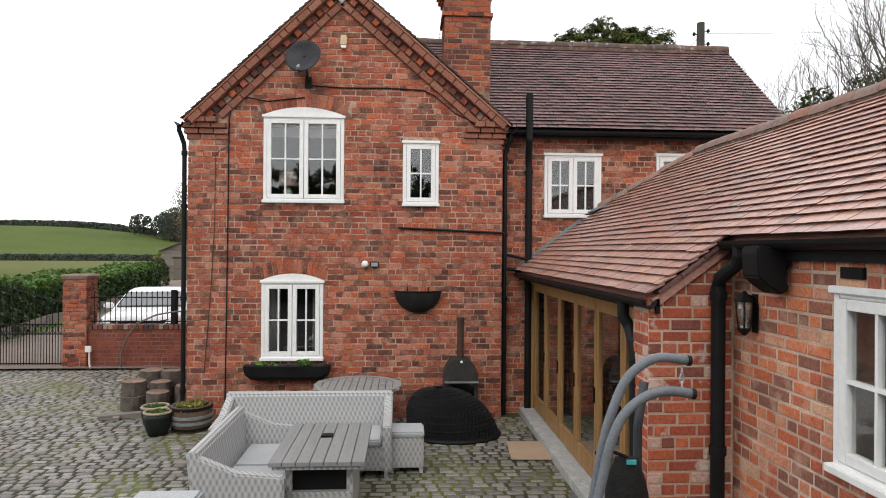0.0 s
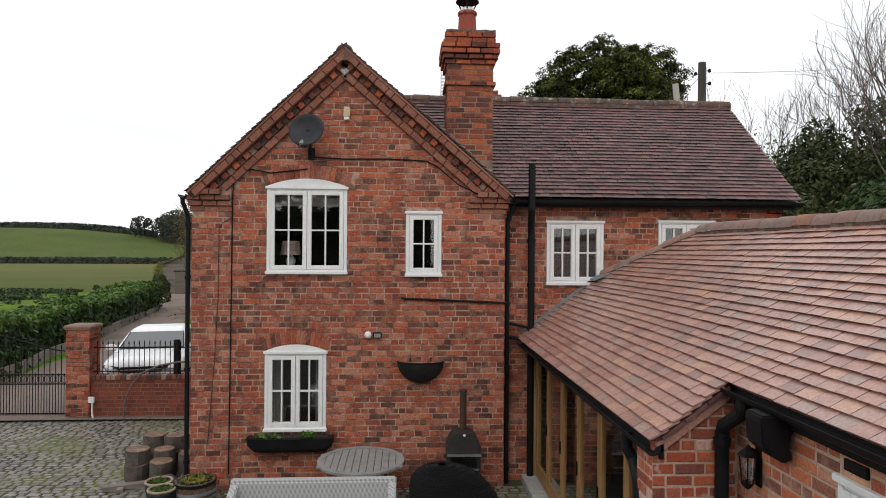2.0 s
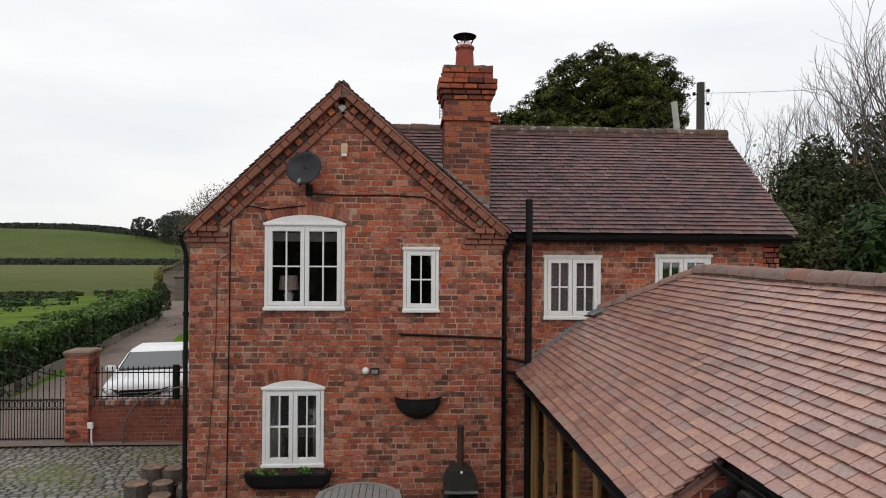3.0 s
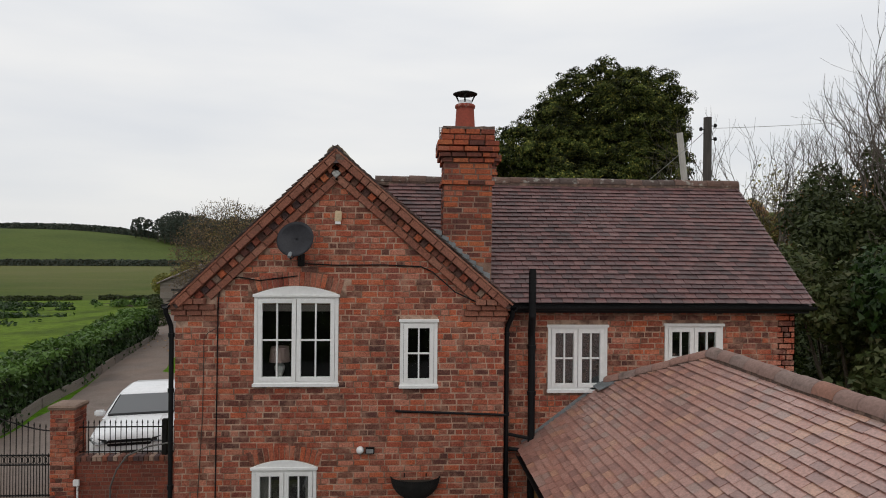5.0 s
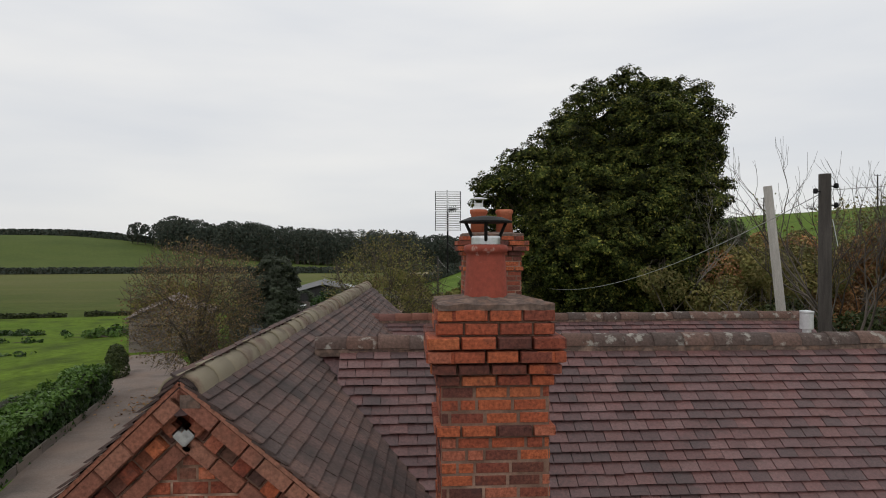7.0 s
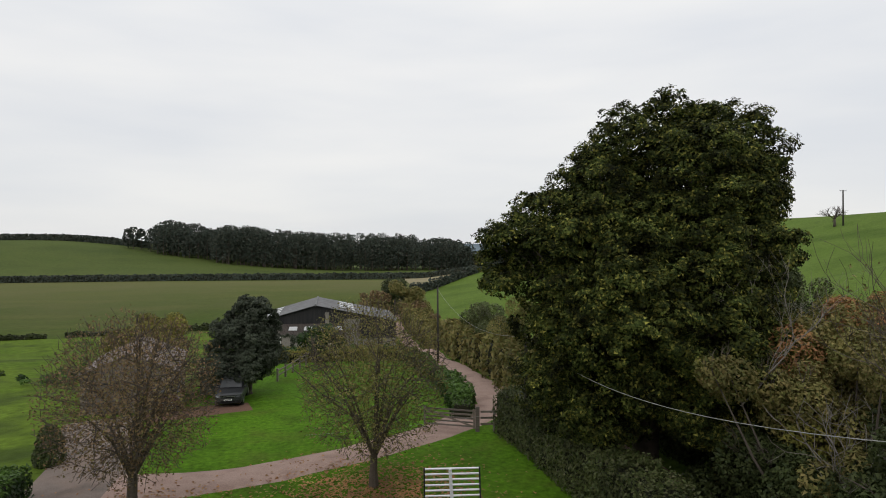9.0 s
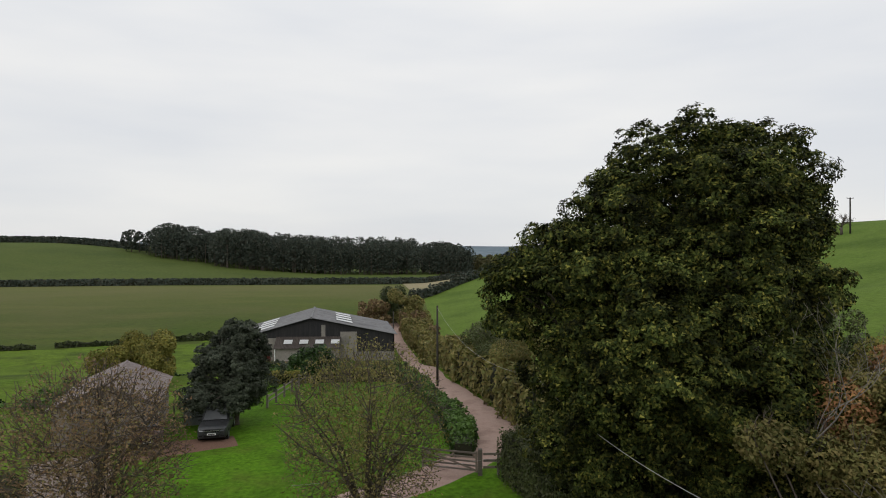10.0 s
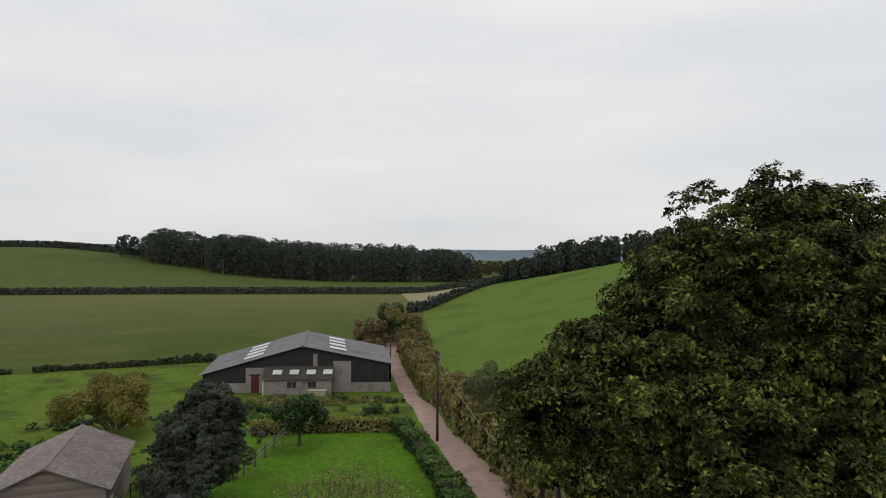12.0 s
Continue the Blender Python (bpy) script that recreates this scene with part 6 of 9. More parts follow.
def stand(at, turn, pts, label, links=3):
    t = thing("chair_stand", at, label, "chair stand", "hanging chair stands", turn=turn)
    p = [Vector(q) for q in pts]
    fine = []
    for i in range(len(p) - 1):
        p0, p1, p2, p3 = p[max(i - 1, 0)], p[i], p[i + 1], p[min(i + 2, len(p) - 1)]
        for k in range(4):
            u = k / 4
            fine.append(0.5 * ((2 * p1) + (p2 - p0) * u + (2 * p0 - 5 * p1 + 4 * p2 - p3) * u * u + (3 * p1 - p0 - 3 * p2 + p3) * u ** 3))
    fine.append(p[-1])
    part("arc", Geo().tube(fine, 0.027, 14), tube_grey, t, smooth=True)
    end, way = p[-1], (p[-1] - p[-2]).normalized()
    part("end_cap", Geo().lathe(end - way * 0.003, [(0.027, 0), (0.030, 0.005), (0.030, 0.022), (0.016, 0.028)], 14, way), black_paint, t, "black plastic end cap")
    ring_ = [(0.50 * math.cos(k * math.tau / 28) + 0.42, 0.45 * math.sin(k * math.tau / 28), 0.03) for k in range(29)]
    part("base_ring", Geo().tube(ring_, 0.028, 8), tube_grey, t)
    for k in range(links):
        part("link", Geo().tube([(end.x - 0.03 + 0.014 * math.cos(a * math.tau / 8) * (1 if k % 2 else 0.3), 0.014 * math.cos(a * math.tau / 8) * (0.3 if k % 2 else 1), end.z - 0.06 - k * 0.045 + 0.03 * math.sin(a * math.tau / 8)) for a in range(9)], 0.005, 5), steel, t)
    return t


stand((4.35, -6.28, YARD), 0, [(-0.02, 0, 0.03), (-0.06, 0, 0.5), (-0.04, 0, 1.0), (0.005, 0, 1.27), (0.045, 0, 1.50), (0.09, 0, 1.67), (0.17, 0, 1.86), (0.265, 0, 1.955), (0.375, 0, 1.998), (0.53, 0, 1.98)], "curved grey steel hanging-chair stand, empty")
stand((4.35, -6.38, YARD), 0, [(-0.02, 0, 0.03), (-0.05, 0, 0.5), (-0.03, 0, 1.1), (0.02, 0, 1.38), (0.06, 0, 1.55), (0.13, 0, 1.70), (0.25, 0, 1.80), (0.38, 0, 1.83), (0.51, 0, 1.815)], "lower curved grey steel hanging-chair stand, empty", 0)
lump("stand_leg", Geo().tube([(4.78, -5.9, YARD + 1.78), (4.74, -5.9, YARD + 1.5), (4.74, -5.9, YARD + 1.2), (4.79, -5.9, YARD + 0.8), (4.88, -5.92, YARD)], 0.028, 12), tube_dark, "rear curved leg of a chair stand", "chair stand", smooth=True)
bag = thing("garden_bag", (4.62, -6.05, YARD), "black fabric bag hung on the chair stand", "bag")
bgg = Geo()
for i, (z, wx, wy) in enumerate(((0.55, 0.10, 0.05), (0.75, 0.15, 0.09), (1.0, 0.15, 0.10), (1.22, 0.12, 0.07), (1.36, 0.07, 0.03))):
    for k in range(14):
        a = k * math.tau / 14
        bgg.v.append((wx * math.cos(a) * (1 + 0.08 * math.sin(3 * a + z * 9)), wy * math.sin(a), z))
for i in range(4):
    for k in range(14):
        bgg.f.append((i * 14 + k, i * 14 + (k + 1) % 14, (i + 1) * 14 + (k + 1) % 14, (i + 1) * 14 + k))
bgg.f += [tuple(reversed(range(14))), tuple(range(56, 70))]
part("sack", bgg, bpy.data.materials["black_coir_liner"], bag, smooth=True)
part("strap", Geo().tube([(0.0, 0, 1.36), (-0.10, 0.0, 1.40), (-0.22, -0.1, 1.42)], 0.012, 6), black_paint, bag)
part("tag", Geo().box(-0.02, -0.06, 1.335, 0.035, -0.045, 1.36), surface("turquoise_cloth", [(0.05, 0.35, 0.36), (0.08, 0.4, 0.4)], 4, 40, 0.8, 0.1), bag, "small turquoise label")

# pots, barrel, logs
cap_stone = surface("tan_worn_rim", [(0.34, 0.27, 0.20), (0.26, 0.20, 0.15)], 5, 40, 0.8, 0.3)
for k, (x, y, s, lab) in enumerate(((-0.13, -0.74, 0.80, "dark glazed plant pot with low moss"), (-0.28, -0.44, 0.80, "dark glazed plant pot with a grassy top"))):
    t = thing("plant_pot", (x, y, YARD), lab, "plant pot", "glazed pots")
    part("pot", Geo().lathe((0, 0, 0), [(0.15 * s, 0), (0.20 * s, 0.10), (0.235 * s, 0.24), (0.225 * s, 0.32), (0.21 * s, 0.32), (0.20 * s, 0.27)], 24), surface("dark_green_glaze", [(0.005, 0.007, 0.006), (0.010, 0.013, 0.012)], 4, 30, 0.45, 0.1), t, smooth=True)
    part("rim", Geo().tube([(0.222 * s * math.cos(a * math.tau / 28), 0.222 * s * math.sin(a * math.tau / 28), 0.32) for a in range(29)], 0.018, 7), cap_stone, t, "tan worn rim")
    part("soil", Geo().lathe((0, 0, 0.265), [(0.21 * s, 0), (0.15 * s, 0.03), (0.02, 0.05)], 18), joint_moss, t)
    q = rngp.normal(0, 0.06, (110, 3)) * (1, 1, 0.12) + (0, 0, 0.305)
    part("plant", leaf_mesh("plant", q, np.full(110, 0.035), k + 3, 0.0, 2.5), leaf_hedge_top, t)
ba = thing("half_barrel", (0.25, -0.50, YARD), "old oak half barrel planter with short grass", "planter")
for k in range(18):
    a0, a1 = k * math.tau / 18 + 0.01, (k + 1) * math.tau / 18 - 0.01
    g = Geo()
    for z, r in ((0, 0.25), (0.14, 0.285), (0.28, 0.285), (0.36, 0.275)):
        g.v += [(rr * math.cos(a), rr * math.sin(a), z) for rr in (r, r - 0.025) for a in (a0, a1)]
    for i in range(3):
        b = i * 4
        g.f += [(b, b + 1, b + 5, b + 4), (b + 2, b + 6, b + 7, b + 3), (b, b + 4, b + 6, b + 2), (b + 1, b + 3, b + 7, b + 5)]
    g.f += [(0, 2, 3, 1), (12, 13, 15, 14)]
    part("stave", g, surface("weathered_barrel_oak", [(0.14, 0.09, 0.06), (0.10, 0.065, 0.045)], 3, 30, 0.9, 0.5) if k == 0 else bpy.data.materials["weathered_barrel_oak"], ba)
for z, r, hm, hl in ((0.03, 0.262, black_iron, "dark iron hoop"), (0.12, 0.287, lead, "worn pale metal hoop"), (0.20, 0.291, lead, "worn pale metal hoop"), (0.315, 0.286, black_iron, "dark iron hoop")):
    part("hoop", Geo().lathe((0, 0, z), [(r, 0), (r + 0.006, 0.0), (r + 0.006, 0.04), (r, 0.04)], 30), hm, ba, hl)
part("soil", Geo().lathe((0, 0, 0.30), [(0.25, 0), (0.2, 0.03), (0.02, 0.04)], 20), joint_moss, ba)
q = rngp.normal(0, 0.11, (260, 3)) * (0.9, 0.9, 0.15) + (0, 0, 0.355)
part("plant", leaf_mesh("plant", q, np.full(260, 0.03), 9, 0.0, 2.6), leaf_yellow, ba)

log_bark = surface("rough_log_bark", [(0.080, 0.066, 0.056), (0.120, 0.100, 0.086), (0.048, 0.040, 0.034)], 4, 26, 0.95, 0.9, 0.03)
log_end = surface("sawn_log_end", [(0.225, 0.144, 0.101), (0.144, 0.096, 0.071), (0.270, 0.176, 0.124)], 6, 40, 0.9, 0.4)


def log(at, r, h, way, seed):
    rng = random.Random(seed)
    t = thing("log", at, "sawn log with rough bark on the wood pile by the wall", "log", "stacked logs")
    w = Vector(way).normalized()
    s = w.orthogonal().normalized()
    o = w.cross(s)
    n, g = 16, Geo()
    ph = [rng.uniform(0, 6) for _ in range(3)]
    for u in (0.0, 0.5, 1.0):
        g.v += [tuple(w * (u * h) + r * (1 + 0.05 * math.sin(2 * k * math.tau / n + ph[0]) + 0.04 * math.sin(5 * k * math.tau / n + ph[1]) + 0.02 * u) * (math.cos(k * math.tau / n) * s + math.sin(k * math.tau / n) * o)) for k in range(n)]
    for i in range(2):
        for k in range(n):
            g.f.append((i * n + k, i * n + (k + 1) % n, (i + 1) * n + (k + 1) % n, (i + 1) * n + k))
    g.f.append(tuple(reversed(range(n))))
    part("bark", g, log_bark, t)
    part("sawn_end", Geo().lathe(w * h, [(r * 0.99, -0.004), (r * 0.96, 0.004)], 16, w), log_end, t, "pale sawn end")


for k, (x, y, z, r, h, way) in enumerate([(-0.98, 0.50, 0, 0.19, 0.27, (0, 0, 1)), (-0.97, 0.51, 0.275, 0.18, 0.22, (0.02, 0, 1)), (-0.55, 0.35, 0, 0.17, 0.36, (0.03, -0.03, 1)), (-0.62, 0.95, 0, 0.2, 0.34, (0, 0, 1)),
                                          (-0.95, 1.15, 0, 0.21, 0.30, (0, 0, 1)), (-0.95, 1.15, 0.305, 0.19, 0.24, (0.03, 0.02, 1)), (-0.30, 0.95, 0, 0.18, 0.36, (0, 0, 1)), (-0.55, 1.0, 0.345, 0.17, 0.22, (0, 0.05, 1)),
                                          (-0.22, 0.62, 0.0, 0.16, 0.40, (0.05, 0, 1)), (-0.34, 0.10, 0.12, 0.115, 0.30, (0.1, -1, 0.05)), (-0.24, 1.05, 0.37, 0.16, 0.24, (-0.05, 0, 1)), (-0.6, 0.62, 0.0, 0.16, 0.46, (0, 0, 1))]):
    log((x, y, YARD + z), r, h, way, k)
lump("timber_offcut", Geo().box(-0.30, -0.07, 0, 0.30, 0.07, 0.07).box(-0.1, -0.2, 0.0, 0.0, 0.2, 0.055), board_grey, "grey timber offcuts beside the logs", "timber", at=(-1.02, 0.16, YARD), turn=18, bevel=0.005)

tin = thing("paint_tin", (-0.02, -0.16, YARD + 0.092), "small white paint tin lying by the log pile", "tin", turn=20)
part("body", Geo().lathe((0, 0, 0), [(0.085, -0.10), (0.09, -0.095), (0.088, 0.09), (0.092, 0.10), (0.08, 0.10), (0.075, 0.06)], 20, (0.3, -1, 0.05)), white_paint, tin, smooth=True)
part("label_band", Geo().lathe((0, 0, 0), [(0.0895, -0.05), (0.091, -0.048), (0.091, 0.048), (0.0895, 0.05)], 20, (0.3, -1, 0.05)), pole_pale, tin)

# ---- yard boundary ----
lump("pavement", Geo().box(-9.0, -5.35, 0.0, 5.72, 4.30, 0.086), joint_moss, "mossy bed of the cobbled yard", "yard", kind="structure")
pavement = bpy.data.objects["pavement"]
# added out of view so that the panes reflect something dark
lump("forecourt", Geo().prism([(-34, -60, 0), (30, -60, 0), (30, -16, 0), (5.2, -16, 0), (5.2, -5.36, 0), (-9.0, -5.36, 0), (-34, -12, 0)], (0, 0, 0.095)), unseen_ground, "unseen dark forecourt added to darken the window reflections", "forecourt", kind="structure")
# added so the wing window doesn't reflect bright lawn
hedge("reflected_hedge", [(12.4, -16), (12.6, -6), (12.9, 3.0)], 2.0, 2.4, 40, 0.16, leaf_dark, "dark hedge added behind the annexe to darken a window's reflection", 19, leaf_dark, wob=0.3)
# out of view behind the camera, sized to darken the panes' reflections
hedge("reflected_hedge", [(-40, -20), (0, -22), (4.5, -22)], 3.0, 6.4, 6, 0.4, leaf_dark, "unseen tall dark hedge placed for the window reflections", 2, leaf_dark, wob=0.3)

gp = thing("gate_pillar", (-3.73, 4.42, 0.07), "square brick gate pillar with stone cap", "pillar")
pillar_core = part("core", Geo().box(-0.25 + 0.012, -0.25 + 0.012, 0, 0.25 - 0.012, 0.25 - 0.012, 1.95), mortar, gp)
part("cap", Geo().box(-0.275, -0.275, 1.95, 0.275, 0.275, 2.0).add([(-0.29, -0.29, 2.0), (0.29, -0.29, 2.0), (0.29, 0.29, 2.0), (-0.29, 0.29, 2.0), (-0.26, -0.26, 2.04), (0.26, -0.26, 2.04), (0.26, 0.26, 2.04), (-0.26, 0.26, 2.04)],
     [(0, 1, 5, 4), (1, 2, 6, 5), (2, 3, 7, 6), (3, 0, 4, 7), (4, 5, 6, 7)]), surface("brown_stone_cap", [(0.17, 0.115, 0.085), (0.26, 0.185, 0.145)], 3, 30, 0.9, 0.5), gp, "weathered stone cap")
lump("junction_box", Geo().box(-0.06, -0.05, 0, 0.06, 0, 0.13).tube([(0.02, -0.02, 0), (0.02, -0.02, -0.25), (0.06, -0.03, -0.42)], 0.02, 6), white_paint, "small white electrical box on the pillar", "box", at=(-3.42, 4.16, 0.46), bevel=0.006)

bw = thing("boundary_wall", (0, 4.36, 0.07), "low brick boundary wall with brick coping", "wall")
# this mortar's dark tone is part of the wall's painted shadow
bw_core = part("core", Geo().box(-3.48, -0.11 + 0.006, 0, 0.02, 0.11, 0.86), mortar_soot_shade, bw)

fence = thing("railing", (0, 4.36, 1.02), "black iron railing with spear tops on the wall", "railing")
part("rail", Geo().box(-3.48, -0.012, 0.06, -0.02, 0.012, 0.085), black_iron, fence)
part("rail", Geo().box(-3.48, -0.012, 0.58, -0.02, 0.012, 0.605), black_iron, fence)


def spear(owner, x, z0, z1, y=0.0):
    part("bar", Geo().tube([(x, y, z0), (x, y, z1)], 0.0095, 6).lathe((x, y, z1), [(0.008, 0), (0.017, 0.02), (0.012, 0.045), (0.002, 0.085)], 6), black_iron, owner)


for k in range(31):
    spear(fence, -3.40 + k * 0.11, 0.0, 0.66)
lump("steel_post", Geo().box(-0.055, -0.055, 0, 0.055, 0.055, 0.78), black_iron, "black square steel post on the wall", "post", at=(-1.72, 4.36, 1.0), bevel=0.01)
lump("hose", Geo().tube([(-2.75, 4.14, 0.09), (-2.73, 4.12, 0.45), (-2.60, 4.10, 0.8), (-2.4, 4.10, 1.08), (-2.0, 4.12, 1.26), (-1.6, 4.14, 1.33), (-1.0, 4.16, 1.32), (-0.4, 4.19, 1.28)], 0.018, 8), surface("grey_hose", [(0.10, 0.10, 0.095), (0.14, 0.14, 0.13)], 4, 30, 0.6, 0.1), "bent grey hose standing against the wall", "hose")

gate = thing("driveway_gate", (-4.02, 4.42, 0.10), "black wrought iron gate with curved top and spear bars", "gate")


def sweep(x):
    return 1.42 + 0.36 * ease(-x / 1.7)


part("top_rail", Geo().tube([(-0.04 - 3.4 * k / 20, 0, sweep(-0.04 - 3.4 * k / 20 if k < 11 else -3.4 + 0.04 + 3.4 * k / 20 - 0.0)) for k in range(21)], 0.014, 7), black_iron, gate)
part("rail", Geo().box(-3.44, -0.015, 0.70, -0.04, 0.015, 0.725), black_iron, gate)
part("rail", Geo().box(-3.44, -0.015, 0.90, -0.04, 0.015, 0.925), black_iron, gate)
part("rail", Geo().box(-3.44, -0.015, 0.06, -0.04, 0.015, 0.085), black_iron, gate)
part("stile", Geo().box(-0.06, -0.02, 0.03, -0.02, 0.02, 1.50), black_iron, gate)
part("stile", Geo().box(-1.76, -0.02, 0.03, -1.72, 0.02, 1.85), black_iron, gate)
for k in range(27):
    x = -0.17 - k * 0.12
    top = sweep(x if x > -1.74 else -3.48 - x)
    spear(gate, x, 0.03, top + 0.05)
    part("ring", Geo().tube([(x + 0.06 + 0.05 * math.cos(a * math.tau / 12), 0, 0.8125 + 0.08 * math.sin(a * math.tau / 12)) for a in range(13)], 0.006, 5), black_iron, gate)
for k in range(28):
    x = -0.11 - k * 0.12
    part("bar", Geo().tube([(x, 0, 0.03), (x, 0, 0.95)], 0.008, 5), black_iron, gate)


# ---- cars ----
def car(at, turn, paint, label, length=4.6, width=1.98, height=1.52):
    """A tall family car: lofted body, glazing, wheels, lights, mirrors."""
    t = thing("car", at, label, "car", turn=turn)
    # stations from nose to tail: y, half width, sill, shoulder height
    L = length
    body = Geo()
    st_ = [(0.00, 0.74, 0.38, 0.84), (0.05, 0.86, 0.30, 0.92), (0.20, 0.92, 0.26, 0.965), (0.60, 0.955, 0.26, 0.985), (1.15, 0.97, 0.26, 1.0), (1.5, 0.975, 0.26, 1.01), (2.4, 0.98, 0.26, 1.03), (3.5, 0.97, 0.26, 1.04), (4.2, 0.94, 0.28, 1.03), (L - 0.06, 0.86, 0.34, 1.0), (L, 0.74, 0.42, 0.94)]
    k = width / 1.96
    n = 12
    for y, w, lo, hi in st_:
        w *= k
        ring = [(-w * 0.90, lo), (-w * 0.99, lo + 0.12), (-w, (lo + hi) / 2), (-w * 0.985, hi - 0.10), (-w * 0.93, hi - 0.02), (-w * 0.5, hi + 0.03), (w * 0.5, hi + 0.03), (w * 0.93, hi - 0.02), (w * 0.985, hi - 0.10), (w, (lo + hi) / 2), (w * 0.99, lo + 0.12), (w * 0.90, lo)]
        body.v += [(x, y, z) for x, z in ring]
    for i in range(len(st_) - 1):
        for j in range(n):
            body.f.append((i * n + j, i * n + (j + 1) % n, (i + 1) * n + (j + 1) % n, (i + 1) * n + j))
    body.f += [tuple(range(n)), tuple(reversed(range((len(st_) - 1) * n, len(st_) * n)))]
    part("body", body, paint, t, smooth=True, bevel=0.0)
    rs = [(1.38, 0.80, 1.04), (1.55, 0.79, 1.11), (2.35, 0.70, height - 0.05), (2.8, 0.68, height), (3.6, 0.67, height - 0.02), (4.25, 0.66, height - 0.10), (4.52, 0.70, 1.04)]
    cab = Geo()
    for y, w, z in rs:
        cab.v += [(-0.93 * k, y, 1.0), (-w * k * 1.08, y, z - 0.06), (-w * k * 0.9, y, z), (w * k * 0.9, y, z), (w * k * 1.08, y, z - 0.06), (0.93 * k, y, 1.0)]
    for i in range(len(rs) - 1):
        for j in range(5):
            cab.f.append((i * 6 + j, i * 6 + j + 1, (i + 1) * 6 + j + 1, (i + 1) * 6 + j))
    cab.f += [tuple(range(6)), tuple(reversed(range(36, 42)))]
    part("cabin", cab, paint, t, smooth=False, bevel=0.015)
    part("windscreen", Geo().prism([(-0.78 * k, 1.50, 1.085), (0.78 * k, 1.50, 1.085), (0.67 * k, 2.28, height - 0.085), (-0.67 * k, 2.28, height - 0.085)], (0, -0.012, 0.010)), car_glass, t, "dark tinted windscreen")
    part("cowl", Geo().prism([(-0.80 * k, 1.40, 1.062), (0.80 * k, 1.40, 1.062), (0.79 * k, 1.50, 1.088), (-0.79 * k, 1.50, 1.088)], (0, -0.01, 0.012)), black_paint, t, "black wiper cowl")
    for s in (-1, 1):
        part("pillar_trim", Geo().tube([(s * 0.80 * k, 1.49, 1.09), (s * 0.69 * k, 2.29, height - 0.08)], 0.014, 6), black_paint, t)
        part("side_window", Geo().prism([(s * 0.925 * k, 1.75, 1.06), (s * 0.925 * k, 4.15, 1.06), (s * 0.735 * k, 4.0, height - 0.14), (s * 0.775 * k, 2.35, height - 0.14)], (s * 0.012, 0, 0.004)), car_glass, t)
        m = part("mirror", Geo().obox((s * (0.98 * k + 0.05), 1.62, 1.10), (0.12, 0, 0), (0, 0.05, 0), (0, 0, 0.075)), paint, t, bevel=0.03)
        part("headlight", Geo().prism([(s * 0.47 * k, -0.01, 0.76), (s * 0.76 * k, 0.02, 0.75), (s * 0.90 * k, 0.13, 0.84), (s * 0.88 * k, 0.12, 0.90), (s * 0.50 * k, 0.0, 0.85)], (0, -0.035, 0.004)), lamp_glass, t, "clear headlight")
        part("fog_light", Geo().box(min(s * 0.55 * k, s * 0.78 * k), -0.012, 0.42, max(s * 0.55 * k, s * 0.78 * k), 0.06, 0.50), black_paint, t, "black fog light recess", bevel=0.015)
        part("bonnet_crease", Geo().tube([(s * 0.46 * k, 0.10, 0.945), (s * 0.52 * k, 0.6, 1.018), (s * 0.56 * k, 1.36, 1.045)], 0.012, 6), paint, t)
        for y in (0.86, 3.66):
            w = part("wheel", Geo().lathe((s * (0.86 * k), y, 0.35), [(0.35, -0.11), (0.36, -0.06), (0.36, 0.08), (0.34, 0.12), (0.25, 0.12)], 24, (s, 0, 0)), rubber, t)
            part("rim", Geo().lathe((s * (0.86 * k), y, 0.35), [(0.25, 0.10), (0.24, 0.118), (0.05, 0.128)], 20, (s, 0, 0)), steel, w)
    part("grille", Geo().box(-0.48 * k, -0.03, 0.70, 0.48 * k, 0.06, 0.84), black_paint, t, "black grille", bevel=0.015)
    part("grille_bar", Geo().box(-0.47 * k, -0.038, 0.765, 0.47 * k, -0.03, 0.785), steel, t, "bright grille bar")
    part("lower_grille", Geo().box(-0.50 * k, -0.022, 0.38, 0.50 * k, 0.06, 0.50), black_paint, t, "black lower intake", bevel=0.02)
    part("bumper", Geo().box(-0.70 * k, -0.03, 0.50, 0.70 * k, 0.10, 0.60), paint, t, bevel=0.03)
    part("number_plate", Geo().box(-0.26, -0.042, 0.51, 0.26, -0.03, 0.62), white_paint, t, "plain pale plate with dark bars")
    part("plate_bar", Geo().box(-0.20, -0.046, 0.535, 0.20, -0.042, 0.595), black_paint, t)
    return t


car_white = surface("white_car_paint", [(0.78, 0.79, 0.80), (0.74, 0.75, 0.76)], 1, 10, 0.2, 0.0)
car_silver = surface("silver_grey_car_paint", [(0.040, 0.042, 0.045), (0.055, 0.057, 0.060)], 1, 10, 0.35, 0.0, metal=0.3)
car_dark = surface("dark_red_car_paint", [(0.06, 0.02, 0.018), (0.05, 0.02, 0.018)], 1, 10, 0.3, 0.0)
rubber = surface("tyre_rubber", [(0.02, 0.02, 0.02), (0.03, 0.03, 0.03)], 4, 40, 0.85, 0.3)
car_glass, cnt, cbs = fresh("tinted_car_glass")
cbs.inputs["Base Color"].default_value = (0.11, 0.115, 0.12, 1)
cbs.inputs["Roughness"].default_value = 0.12
lamp_glass, lnt, lbs = fresh("headlamp_glass")
lbs.inputs["Base Color"].default_value = (0.07, 0.075, 0.08, 1)
lbs.inputs["Roughness"].default_value, lbs.inputs["Metallic"].default_value = 0.15, 0.5
car((-3.06, 5.80, 0.09), 12, car_white, "white tall estate car parked behind the railing", 4.6, 1.90, 1.48)
